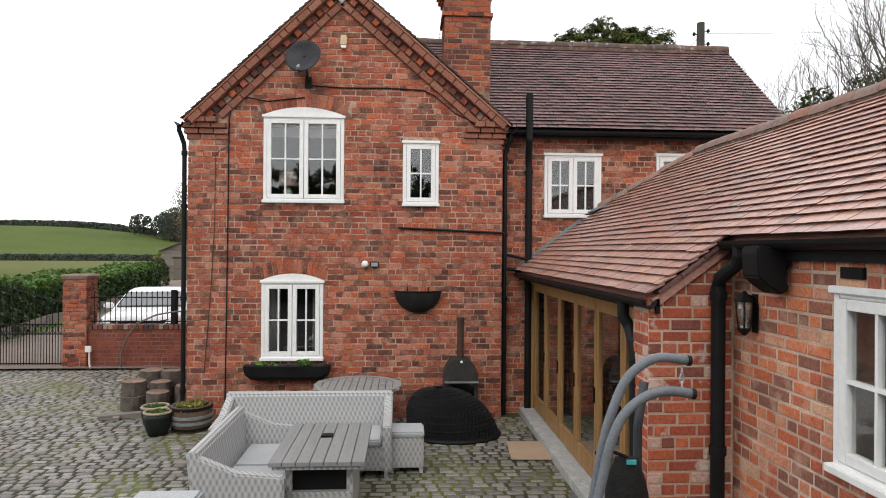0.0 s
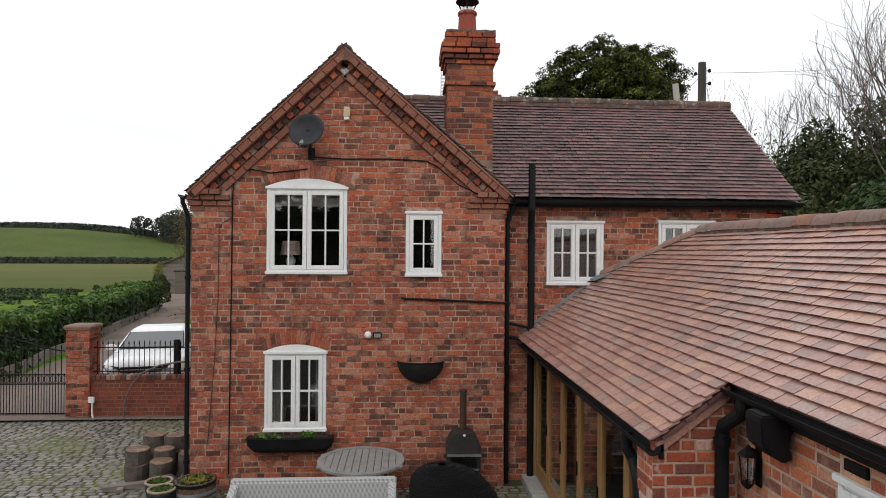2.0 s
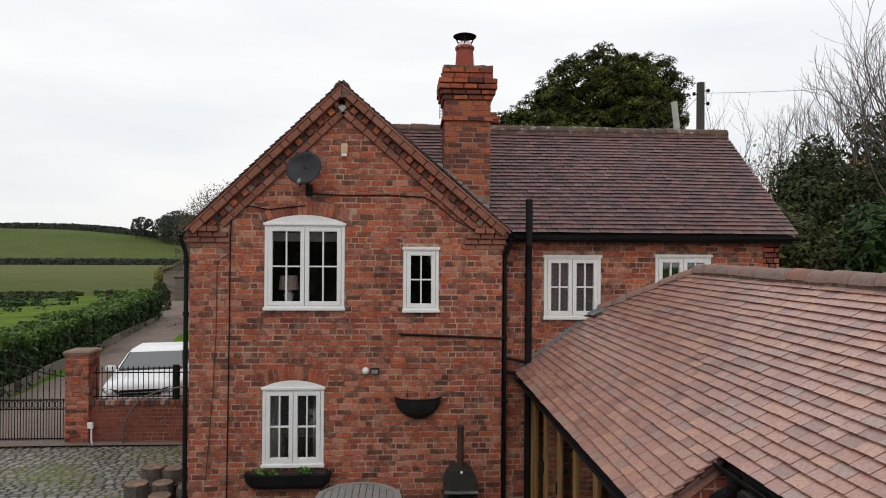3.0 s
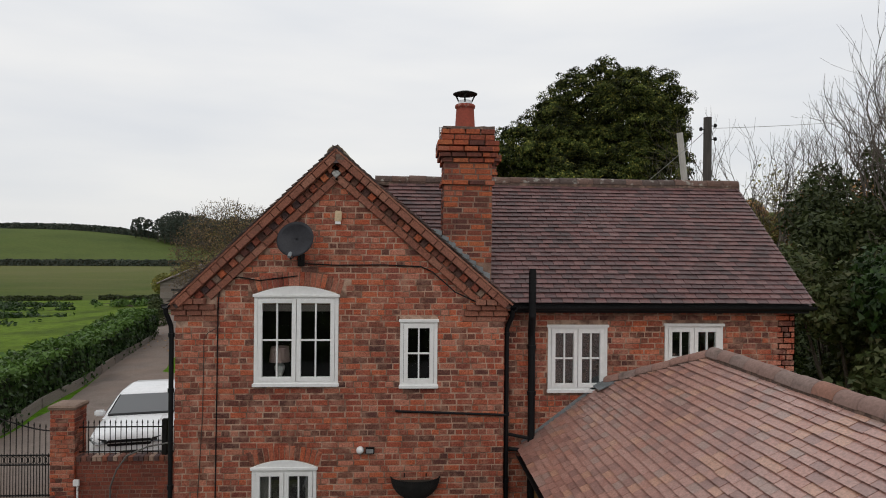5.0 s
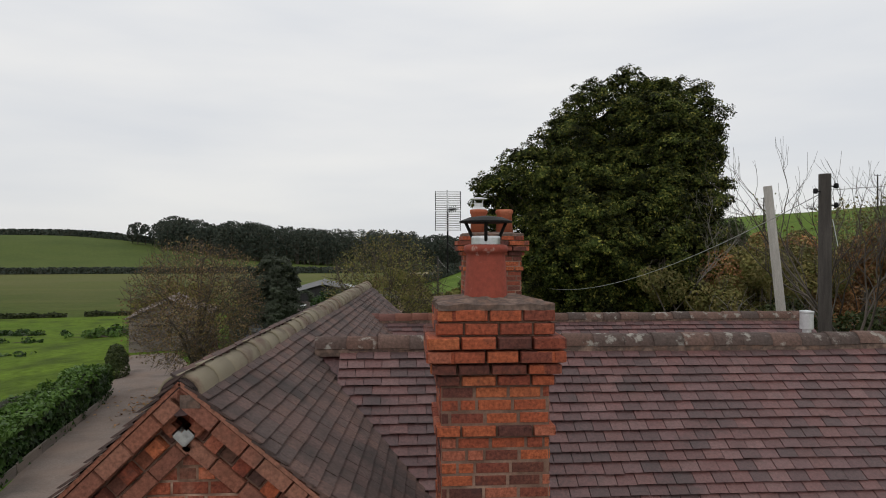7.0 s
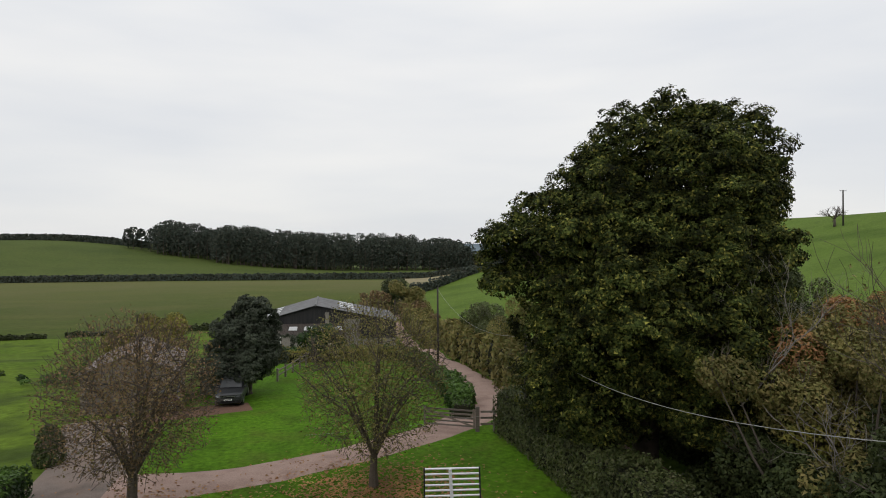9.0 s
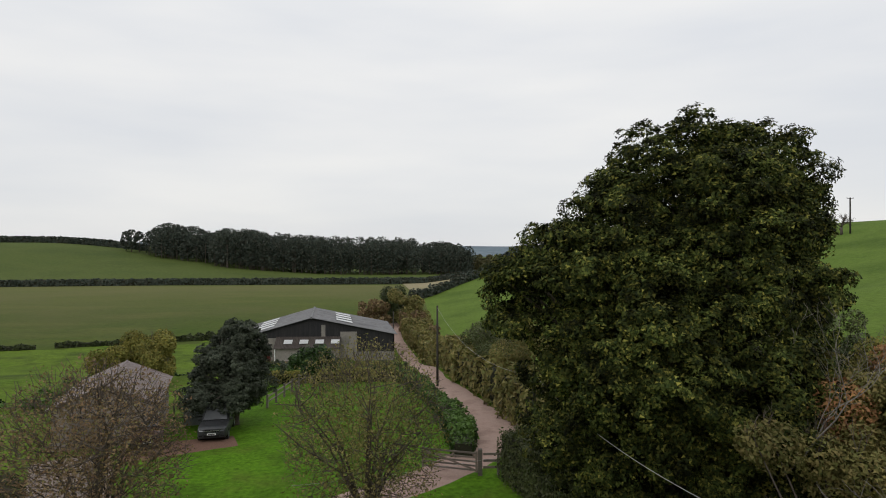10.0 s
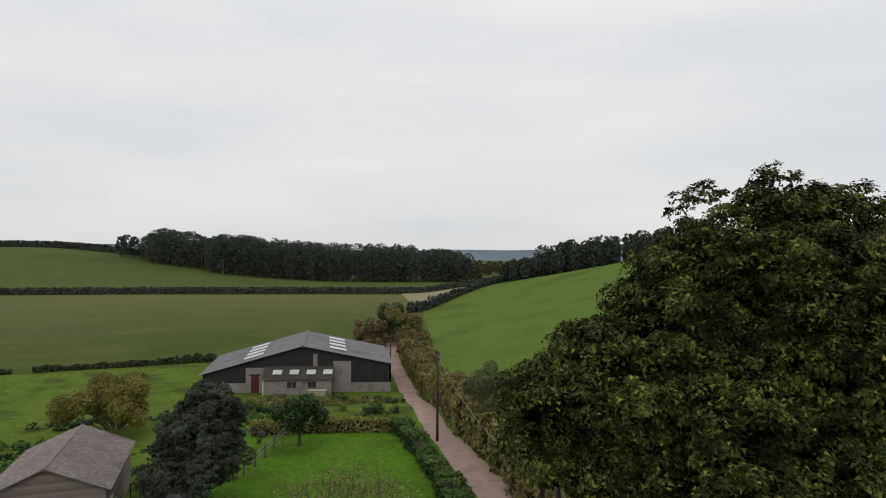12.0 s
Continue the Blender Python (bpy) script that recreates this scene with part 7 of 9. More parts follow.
car((-7.9, 45.6, ground_z(-7.9, 47) + 0.03), 8, car_silver, "dark silver off-road car parked under the pine", 4.5, 1.85, 1.75)
car((-11.2, 44.0, ground_z(-11, 45) + 0.03), 20, car_dark, "dark red car parked beside the shed", 4.2, 1.8, 1.5)
kb = thing("kerb_edging", (0, 0, 0.05), "weathered timber board edging below the hedge", "edging")
kline = [Vector(p) for p in ((-7.7, 6.0, 0), (-8.05, 9.7, 0), (-8.6, 12.2, 0), (-8.95, 15.7, 0), (-9.8, 20.2, 0), (-11.05, 27.5, 0), (-11.5, 29.4, 0))]
for p, q in zip(kline, kline[1:]):
    n_ = max(1, round((q - p).length / 2.4))
    for k in range(n_):
        a, b = p + (q - p) * (k / n_), p + (q - p) * ((k + 1) / n_)
        sd = (b - a).cross(Vector((0, 0, 1))).normalized()
        part("board", Geo().obox((a + b) / 2 + Vector((0, 0, 0.18)), (b - a) * 0.49, sd * 0.035, Vector((0, 0, 0.20 + 0.03 * math.sin(k * 2.3 + a.y)))), board_grey, kb, bevel=0.008)

# ---- trees, hedges and the farm beyond ----
rng0 = np.random.default_rng(11)


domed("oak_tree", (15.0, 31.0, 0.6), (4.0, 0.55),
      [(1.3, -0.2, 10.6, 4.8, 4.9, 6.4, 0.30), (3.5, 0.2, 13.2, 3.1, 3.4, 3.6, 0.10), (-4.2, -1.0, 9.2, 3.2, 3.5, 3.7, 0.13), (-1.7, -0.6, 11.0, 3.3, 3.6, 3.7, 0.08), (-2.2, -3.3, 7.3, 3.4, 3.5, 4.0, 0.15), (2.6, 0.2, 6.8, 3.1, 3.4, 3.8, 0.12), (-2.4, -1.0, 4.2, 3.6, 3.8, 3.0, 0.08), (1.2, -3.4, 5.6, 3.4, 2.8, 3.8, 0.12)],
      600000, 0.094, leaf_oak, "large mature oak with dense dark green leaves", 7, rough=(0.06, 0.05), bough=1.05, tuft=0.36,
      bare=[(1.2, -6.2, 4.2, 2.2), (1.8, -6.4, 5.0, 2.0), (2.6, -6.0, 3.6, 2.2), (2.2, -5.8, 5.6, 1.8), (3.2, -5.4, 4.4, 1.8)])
round_tree("ash_tree", (-6.75, 28.0, 0.1), 1.7, 0.2, (0, 0, 4.7), (3.4, 3.4, 3.4), leaf_brown, 13000, 0.072, "round lane-side tree with thin brown autumn leaves", 21, 1700)
round_tree("lawn_tree", (2.58, 30.5, 0.1), 1.5, 0.17, (0, 0, 4.8), (3.4, 3.2, 3.6), leaf_scrub, 14000, 0.07, "round lawn tree, half bare in autumn", 33, 1500)


domed("pine_tree", (-7.8, 50.5, -0.2), (2.0, 0.28), [(0, 0, 3.5, 2.8, 2.8, 2.9, 0.58), (0.3, 0, 5.2, 1.7, 1.7, 2.3, 0.30), (-0.9, -2.0, 2.3, 2.2, 1.9, 1.1, 0.12)], 120000, 0.085, leaf_pine, "dark green pine with bushy needle clumps", 9, rough=(0.35, 0.28), bough=0.75, tuft=0.22)
clump("yellow_bush", (-21.9, 71.0, -0.9), [(rng0.normal(0, 2.2), rng0.normal(0, 1.6), rng0.uniform(1.2, 3.8), rng0.uniform(0.8, 1.5)) for _ in range(26)], 85, 0.15, leaf_yellow, "wide shrub with yellowing autumn leaves", 12, "shrub", 0.3, 14)
broadleaf("orchard_tree", (-4.1, 63.0, -0.45), (1.4, 0.13), [(rng0.normal(0, 0.8), rng0.normal(0, 0.8), rng0.uniform(2.0, 3.4), rng0.uniform(0.6, 1.0)) for _ in range(14)], 45, 0.17, leaf_hedge, "small green orchard tree on the lawn", "tree", 14, 0.3)
clump("yew_bush", (-13.5, 34.6, -0.1), [(0, 0, 0.6, 0.75), (0.05, 0, 1.25, 0.65), (0, 0, 1.7, 0.45)], 220, 0.09, leaf_dark, "small dark clipped evergreen bush", 15, hollow=0.8)

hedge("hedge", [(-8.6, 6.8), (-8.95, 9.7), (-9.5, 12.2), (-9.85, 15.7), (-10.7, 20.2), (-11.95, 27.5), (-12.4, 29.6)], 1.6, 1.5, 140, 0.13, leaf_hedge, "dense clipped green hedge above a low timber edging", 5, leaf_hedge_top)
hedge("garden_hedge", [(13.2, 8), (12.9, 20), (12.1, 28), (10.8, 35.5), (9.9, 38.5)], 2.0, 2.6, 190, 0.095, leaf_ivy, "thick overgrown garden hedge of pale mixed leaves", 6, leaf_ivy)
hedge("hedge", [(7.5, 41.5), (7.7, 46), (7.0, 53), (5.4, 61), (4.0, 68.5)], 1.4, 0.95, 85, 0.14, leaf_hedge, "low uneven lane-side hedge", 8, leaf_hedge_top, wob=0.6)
hedge("hedge", [(4.0, 68.5), (-2, 68.8), (-9, 67.5)], 1.6, 1.0, 60, 0.17, leaf_scrub, "low mixed hedge behind the lawn", 9, leaf_yellow)
hedge("hedge", [(13.5, 46.5), (12.6, 54), (11, 64), (9.6, 82), (7.9, 104), (6.3, 120), (5.1, 139)], 3.2, 3.0, 24, 0.3, leaf_scrub, "tall brown-green lane hedge of scrub", 10, leaf_scrub, wob=0.45)
hedge("field_hedge", [(-58, 121.5), (-48, 126), (-40, 129.5), (-31, 133)], 1.8, 0.75, 20, 0.35, leaf_dark, "dark clipped field hedge with gaps", 16, wob=0.5)
hedge("field_hedge", [(-92, 108), (-76, 114), (-60.5, 120)], 1.8, 0.6, 20, 0.35, leaf_dark, "dark clipped field hedge beside a gap", 17, wob=0.5)
clump("field_shrub", (-34.5, 132, ground_z(-34.5, 132)), [(-3.5, -0.8, 0.6, 0.7), (-1.6, -0.4, 0.7, 0.8), (0.4, -0.2, 0.8, 0.9), (2.4, 0.4, 0.7, 0.8)], 24, 0.3, leaf_dark, "taller dark shrub at the end of the field hedge", 18)

# fallen leaves under the lawn tree and along the lane tree
for name_, x, y, r, n_, sd in (("leaf_litter", 2.6, 29.6, 4.0, 3600, 3), ("leaf_litter", -6.6, 27.6, 3.2, 900, 4)):
    rl = np.random.default_rng(sd)
    q = np.column_stack([rl.normal(x, r * 0.55, n_), rl.normal(y, r * 0.55, n_)])
    q = np.column_stack([q, np.array([ground_z(*p) for p in q]) + 0.045 + rl.random(n_) * 0.02])
    lump(name_, leaf_mesh(name_, q, np.full(n_, 0.11), sd, 1.6), leaf_russet, "brown fallen leaves scattered over the lawn", "fallen leaves", kind="stuff")

# ---- scrub and bare trees on the bank ----
rb = np.random.default_rng(77)


def lobes(n, sx, sy, z0, z1, r0, r1):
    return [(rb.normal(0, sx), rb.normal(0, sy), rb.uniform(z0, z1), rb.uniform(r0, r1)) for _ in range(n)]


def at_ground(x, y):
    return (x, y, ground_z(x, y) - 0.1)


clump("ivy_tree", at_ground(17.0, 9.6), lobes(16, 0.7, 0.7, 1.0, 7.2, 0.6, 1.1), 80, 0.11, leaf_dark, "ivy-clad trunk, dark evergreen", 81, "tree", 0.4, 16, bark)
clump("ivy_tree", at_ground(20.4, 12.5), lobes(20, 1.3, 1.2, 1.0, 8.5, 0.7, 1.2), 60, 0.12, leaf_dark, "ivy-clad tree, dark evergreen", 82, "tree", 0.4, 20, bark)
clump("hazel_bush", at_ground(15.8, 6.6), lobes(18, 1.2, 1.1, 0.8, 5.2, 0.7, 1.1), 75, 0.12, leaf_ivy, "broad-leaved bush turning pale green", 83, "shrub", 0.35, 10)
clump("hazel_bush", at_ground(18.0, 4.2), lobes(18, 1.4, 1.1, 0.8, 5.8, 0.8, 1.2), 75, 0.12, leaf_hedge, "broad-leaved bush in dark autumn green", 84, "shrub", 0.35, 10)
clump("hazel_bush", at_ground(21.5, 6.5), lobes(24, 2.0, 1.5, 0.8, 7.5, 0.9, 1.4), 75, 0.12, leaf_scrub, "tall hedge bush with dull yellowing leaves", 85, "shrub", 0.35, 14)
for k, (x, y, h, s) in enumerate(((17.6, 15.0, 8.0, 5.6), (19.5, 9.6, 9.8, 6.2), (21.5, 11.2, 10.4, 6.8), (18.2, 7.4, 8.8, 6.0), (23.5, 8.5, 10.2, 6.8), (20.2, 7.2, 9.6, 6.0))):
    thin_tree("bare_tree", at_ground(x, y), h, 0.10, s, leaf_brown, 0, 0.07, "slim leafless tree on the bank", 90 + k, 4, -0.12, group="bare trees", wood=twig_mat, arms=5, fork=0.6, scatter=0.09)

# the low leaf_dark thickets stand in for shadow under the trees
for k, (x, y, n, sx, sy, z1, leafm, lab) in enumerate((
        (19.2, 23.5, 30, 1.6, 1.5, 6.8, leaf_scrub, "tall brown autumn thicket on the bank"), (23.5, 24.5, 30, 1.9, 1.6, 7.4, leaf_russet, "tall russet-brown thicket on the bank"),
        (27.5, 22.0, 34, 2.2, 1.8, 7.6, leaf_russet, "tall russet autumn thicket on the bank"), (18.5, 18.5, 30, 1.2, 2.0, 3.6, leaf_dark, "low bank thicket leaved dark as shadow"),
        (21.5, 19.0, 34, 1.6, 1.8, 4.6, leaf_dark, "green bank thicket leaved dark as shadow"), (25.5, 17.0, 34, 2.0, 1.8, 6.0, leaf_russet, "russet-brown thicket on the bank"),
        (19.2, 27.6, 36, 1.5, 1.4, 6.2, leaf_yellow, "yellow-green thicket below the oak"), (21.6, 26.6, 34, 1.4, 1.3, 7.2, leaf_scrub, "tall olive-brown thicket below the oak"), (22.5, 29.0, 34, 1.7, 1.5, 6.6, leaf_yellow, "yellow-green thicket beside the oak"),
        (17.8, 33.5, 36, 1.4, 2.2, 4.2, leaf_dark, "undergrowth below the oak, coloured dark as shade"), (15.2, 38.0, 36, 1.3, 2.2, 4.6, leaf_dark, "undergrowth below the oak, coloured dark as shade"),
        (13.6, 43.5, 30, 1.0, 1.8, 4.4, leaf_scrub, "dull green thicket beside the lane"), (26.5, 31.5, 34, 2.2, 1.8, 6.0, leaf_scrub, "dull green thicket on the bank"),
        (17.2, 25.0, 24, 0.8, 2.0, 2.6, leaf_dark, "bank undergrowth coloured dark as shade"), (31.5, 26.0, 34, 2.4, 2.0, 7.0, leaf_scrub, "brown-green thicket on the bank"),
        (15.5, 47.0, 30, 1.6, 2.0, 5.6, leaf_scrub, "tall dull thicket beside the lane"), (14.5, 55.0, 30, 1.6, 2.4, 6.0, leaf_scrub, "tall lane-side thicket in dull green"), (12.5, 62.0, 30, 1.3, 2.4, 5.2, leaf_ivy, "tall lane-side bush, pale green"),
        (23.6, 36.0, 34, 1.4, 1.4, 7.6, leaf_dark, "tall dark thicket behind the oak"), (26.2, 38.5, 38, 1.0, 1.0, 7.4, leaf_ivy, "tall dull green thicket behind the oak"))):
    clump("thicket", at_ground(x, y), lobes(n, sx, sy, 0.6, z1, 0.6, 1.25), 85, 0.105, leafm, lab, 120 + k, "thicket", 0.6, 16, group="bank thickets")
for k, (x, y) in enumerate(((20.5, 26.5), (23.0, 21.5), (18.5, 21.5))):
    thin_tree("dead_tree", at_ground(x, y), 4.2, 0.09, 3.6, leaf_brown, 0, 0.1, "pale dead tree with bare branches", 150 + k, 3, 0.0, wood=bark_pale, arms=6)

for k, (x, y, h) in enumerate(((22.4, 22.5, 7.2), (25.4, 25.2, 7.4), (28.6, 24.2, 7.6))):
    thin_tree("scrub_tree", at_ground(x, y), h, 0.09, 4.8, leaf_scrub, 1, 0.10, "thin scrubby tree with few dull leaves", 190 + k, 4, -0.1, group="scrub trees", wood=twig_mat, arms=6, fork=0.6, scatter=0.12)

# big bushes where the lane meets the far hedge, and hedge ends
for k, (x, y, r, lf) in enumerate(((-2.7, 149, 3.1, leaf_brown), (5.1, 153, 4.0, leaf_scrub), (2.6, 160, 4.2, leaf_dark), (5.8, 139, 2.4, leaf_brown), (6.9, 130, 2.1, leaf_scrub), (-2.9, 136, 1.9, leaf_brown), (7.9, 116, 2.0, leaf_brown))):
    clump("lane_bush", at_ground(x, y), lobes(18, r * 0.45, r * 0.45, 0.8, r * 1.8, r * 0.3, r * 0.5), 12, 0.36, lf, "large lane-side bush in autumn", 170 + k, "shrub", 0.35, 8)
for k in range(18):
    x, y = rb.uniform(-52, -17), rb.uniform(36, 78)
    if math.hypot(x + 15, y - 50) < 9:
        continue
    clump("bramble", at_ground(x, y), lobes(20, 3.4, 0.9, 0.0, 0.25, 0.3, 0.65), 20, 0.2, leaf_hedge if k % 4 else leaf_hedge_top, "low bramble and nettle patch in the pasture", 200 + k, "bramble", 0.3)
hedge("bramble_strip", [(-11.2, 7), (-12.6, 17), (-14.6, 28)], 2.4, 0.5, 40, 0.18, leaf_hedge_top, "overgrown grassy strip behind the hedge", 31, leaf_hedge_top, wob=0.5, category="undergrowth")

for k in range(22):
    x, y = rb.uniform(-15, 3.2), rb.uniform(71.5, 96)
    clump("nettle_patch", at_ground(x, y), lobes(9, 1.3, 0.8, 0.0, 0.5, 0.35, 0.75), 24, 0.17, (leaf_hedge_top, leaf_scrub, leaf_hedge)[k % 3], "rough nettle and bramble growth before the barn", 260 + k, "nettles", 0.3, group="rough growth")

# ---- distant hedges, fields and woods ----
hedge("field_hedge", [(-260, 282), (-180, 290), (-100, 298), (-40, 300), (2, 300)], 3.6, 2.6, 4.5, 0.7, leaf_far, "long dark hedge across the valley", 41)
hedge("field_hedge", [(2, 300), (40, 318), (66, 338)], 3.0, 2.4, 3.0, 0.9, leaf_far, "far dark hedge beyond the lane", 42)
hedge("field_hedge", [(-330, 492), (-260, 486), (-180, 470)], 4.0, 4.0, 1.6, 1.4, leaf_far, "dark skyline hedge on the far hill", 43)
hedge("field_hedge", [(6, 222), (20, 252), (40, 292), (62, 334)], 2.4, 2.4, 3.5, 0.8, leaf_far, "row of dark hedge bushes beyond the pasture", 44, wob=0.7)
pg_ = Geo()
stq = [(8, 236), (62, 336), (50, 356), (2, 304)]
for j in range(9):
    for i in range(9):
        u, v = i / 8, j / 8
        x = (1 - u) * (1 - v) * stq[0][0] + u * (1 - v) * stq[1][0] + u * v * stq[2][0] + (1 - u) * v * stq[3][0]
        y = (1 - u) * (1 - v) * stq[0][1] + u * (1 - v) * stq[1][1] + u * v * stq[2][1] + (1 - u) * v * stq[3][1]
        pg_.v.append((x, y, ground_z(x, y) + 0.15))
for j in range(8):
    for i in range(8):
        pg_.f.append((j * 9 + i, j * 9 + i + 1, (j + 1) * 9 + i + 1, (j + 1) * 9 + i))
lump("stubble_field", pg_, stubble, "pale stubble field in the valley", "field", kind="structure")


def far_wood(name, spots, label, seed, leaf, per=330, size=0.85):
    """A far wood, tree by tree: stems and pointed or rounded crowns of leaf clumps."""
    rng = np.random.default_rng(seed)
    g, pts = Geo(), []
    for x, y, h in spots:
        z = ground_z(x, y)
        g.tube([(x, y, z - 0.5), (x, y, z + h * 0.7)], [0.35, 0.15], 4, caps=False)
        w = h * rng.uniform(0.20, 0.34)
        u = rng.random(per) ** 0.8
        taper = np.where(u > 0.55, np.sqrt(np.maximum(0, 1 - ((u - 0.55) / 0.47) ** 2)), 0.75 + 0.45 * u)
        a = rng.random(per) * math.tau
        r = w * taper * rng.uniform(0.5, 1.0, per)
        pts.append(np.column_stack([x + r * np.cos(a), y + r * np.sin(a), z + h * (0.10 + 0.90 * u)]))
    t = thing(name, (0, 0, 0), label, "wood", kind="stuff")
    part("woody_core", g, bark, t, kind="stuff")
    pts = np.concatenate(pts)
    part("crowns", leaf_mesh("crowns", pts, np.full(len(pts), size), seed, 0.0), leaf, t, kind="stuff")


def wood_top(x):
    """Skyline of the wood by its east-west place."""
    line = [(-190, 27), (-172, 30), (-150, 30), (-143, 24), (-118, 26), (-105, 26), (-70, 22), (-30, 20), (5, 20), (40, 15.5), (55, 12)]
    for (a, za), (b, zb) in zip(line, line[1:]):
        if x <= b:
            return za + (zb - za) * (x - a) / (b - a)
    return 12


wspots = []
for k in range(330):
    x = rb.uniform(-172, 46)
    y = 418 + rb.uniform(0, 60) + (18 if x < -120 else 0)
    top = wood_top(x) + rb.uniform(-5.0, 1.3)
    wspots.append((x, y, max(8, top - ground_z(x, y))))
for x in rb.uniform(-172, 46, 75):
    y = 414 + rb.uniform(0, 6) + (18 if x < -120 else 0)
    wspots.append((x, y, max(7, (wood_top(x) - ground_z(x, y)) * rb.uniform(0.55, 0.97))))
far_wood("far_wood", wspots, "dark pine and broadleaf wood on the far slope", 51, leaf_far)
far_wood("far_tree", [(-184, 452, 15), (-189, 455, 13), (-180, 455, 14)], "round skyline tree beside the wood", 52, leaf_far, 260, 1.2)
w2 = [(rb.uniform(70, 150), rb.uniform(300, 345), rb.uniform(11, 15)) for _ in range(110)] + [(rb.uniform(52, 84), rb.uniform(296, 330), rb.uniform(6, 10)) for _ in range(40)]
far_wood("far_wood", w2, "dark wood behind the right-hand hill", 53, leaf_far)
w3 = [(rb.uniform(30, 60), rb.uniform(420, 520), rb.uniform(6, 11)) for _ in range(30)] + [(rb.uniform(60, 140), rb.uniform(520, 640), rb.uniform(6, 12)) for _ in range(60)]
far_wood("far_wood", w3, "autumn trees in the valley mouth", 54, leaf_scrub_far)

# hills at the horizon, with the haze painted in as blue
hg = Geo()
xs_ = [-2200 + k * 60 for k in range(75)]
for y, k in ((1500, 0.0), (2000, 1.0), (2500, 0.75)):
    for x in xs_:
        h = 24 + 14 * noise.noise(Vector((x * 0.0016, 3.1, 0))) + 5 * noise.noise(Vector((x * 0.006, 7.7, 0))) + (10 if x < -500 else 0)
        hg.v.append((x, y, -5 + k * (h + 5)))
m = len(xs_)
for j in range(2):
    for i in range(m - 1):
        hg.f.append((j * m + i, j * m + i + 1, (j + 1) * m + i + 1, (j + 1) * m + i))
lump("backdrop", hg, far_blue, "wooded hills on the horizon, blue haze put into their colour", "hills", kind="structure", smooth=True)

# skyline tree and poles on the hill
thin_tree("hill_tree", (120.5, 168, ground_z(120.5, 168)), 3.6, 0.3, 3.8, leaf_brown, 0, 0.3, "lone bare tree on the hill crest", 61, 3, 0.05, wood=twig_mat, arms=8)


def pole(at, h, label, r=0.11, arm=True, wood=None, lean=(0, 0)):
    t = thing("utility_pole", at, label, "pole", "utility poles")
    part("shaft", Geo().tube([(0, 0, -0.5), (lean[0] * 0.5, lean[1] * 0.5, h * 0.5), (lean[0], lean[1], h)], [r * 1.15, r, r * 0.85], 12), wood or pole_wood, t, smooth=True)
    if arm:
        part("cross_arm", Geo().box(-0.9, -0.06, h - 0.25, 0.9, 0.06, h - 0.12), wood or pole_wood, t)
        for x in (-0.85, 0.0, 0.85):
            part("insulator", Geo().lathe((x, 0, h - 0.12), [(0.04, 0), (0.07, 0.06), (0.07, 0.12), (0.03, 0.2)], 8), black_paint, t)
    return t


for x, y in ((121.5, 166), (132, 161), (107, 173)):
    pole((x, y, ground_z(x, y)), 9.5, "distant timber pole with cross arm on the hill", 0.2)
hp = pole((11.47, 7.35, 0.1), 8.95, "old dark timber telephone pole behind the house", 0.125, False)
for z, s in ((8.72, 1), (8.62, -1), (8.36, 1)):
    part("insulator", Geo().tube([(0.09 * s, -0.02, z), (0.20 * s, -0.03, z)], 0.012, 6).lathe((0.20 * s, -0.03, z - 0.04), [(0.03, 0), (0.045, 0.03), (0.04, 0.08), (0.015, 0.10)], 10), black_paint, hp)
part("stay", Geo().tube([(0.13, -0.03, 8.1), (0.22, -0.05, 7.6)], 0.008, 5), galv, hp)
pole((12.70, 9.6, 0.1), 8.95, "silvered timber post leaning behind the house", 0.11, False, pole_pale, (-1.01, 0))
pole((10.3, 35.2, 0.1), 6.1, "dark timber pole in the garden hedge", 0.1, False)
pole((7.1, 63.5, -0.5), 7.4, "slim timber pole beside the lane", 0.1, False)
pole((1.9, 121, ground_z(1.9, 121)), 6.1, "timber pole at the barn corner", 0.11, False)


def wire(a, b, sag, label, r=0.008, material=None):
    a, b = Vector(a), Vector(b)
    pts = [a + (b - a) * (k / 24) - Vector((0, 0, sag * 4 * (k / 24) * (1 - k / 24))) for k in range(25)]
    lump("overhead_wire", Geo().tube(pts, r, 5), material or wire_grey, label, "wire")


wire_grey = surface("grey_wire", [(0.30, 0.30, 0.29), (0.36, 0.36, 0.35)], 3, 30, 0.6, 0.0)
wire((11.45, 7.4, 8.7), (10.35, 35.2, 6.0), 1.3, "pale sagging overhead wire between poles", 0.009)
wire((11.6, 7.3, 8.75), (34, 11, 12.5), 0.5, "thin overhead wire from the telephone pole", 0.007)
wire((10.3, 35.2, 6.0), (7.1, 63.5, 6.7), 1.3, "thin overhead wire along the lane", 0.008)
wire((-1.0, 34.4, 1.3), (9.6, 38.4, 1.2), 0.15, "thin rope line across the lawn", 0.008)

# ---- field gate at the drive's end ----
fg = thing("field_gate", (8.0, 38.7, 0.12), "weathered five-bar timber gate, open across the drive", "gate", turn=160)
for z in (0.15, 0.38, 0.60, 0.82, 1.05):
    part("bar", Geo().box(0.05, -0.02, z, 3.1, 0.02, z + 0.09), board_grey, fg)
part("stile", Geo().box(0.02, -0.035, 0.08, 0.12, 0.035, 1.2), board_grey, fg)
part("stile", Geo().box(3.02, -0.035, 0.08, 3.12, 0.035, 1.2), board_grey, fg)
part("brace", Geo().obox((1.57, 0.03, 0.63), (1.45, 0, 0.42), (0, 0.015, 0), (-0.013, 0, 0.045)), board_grey, fg)
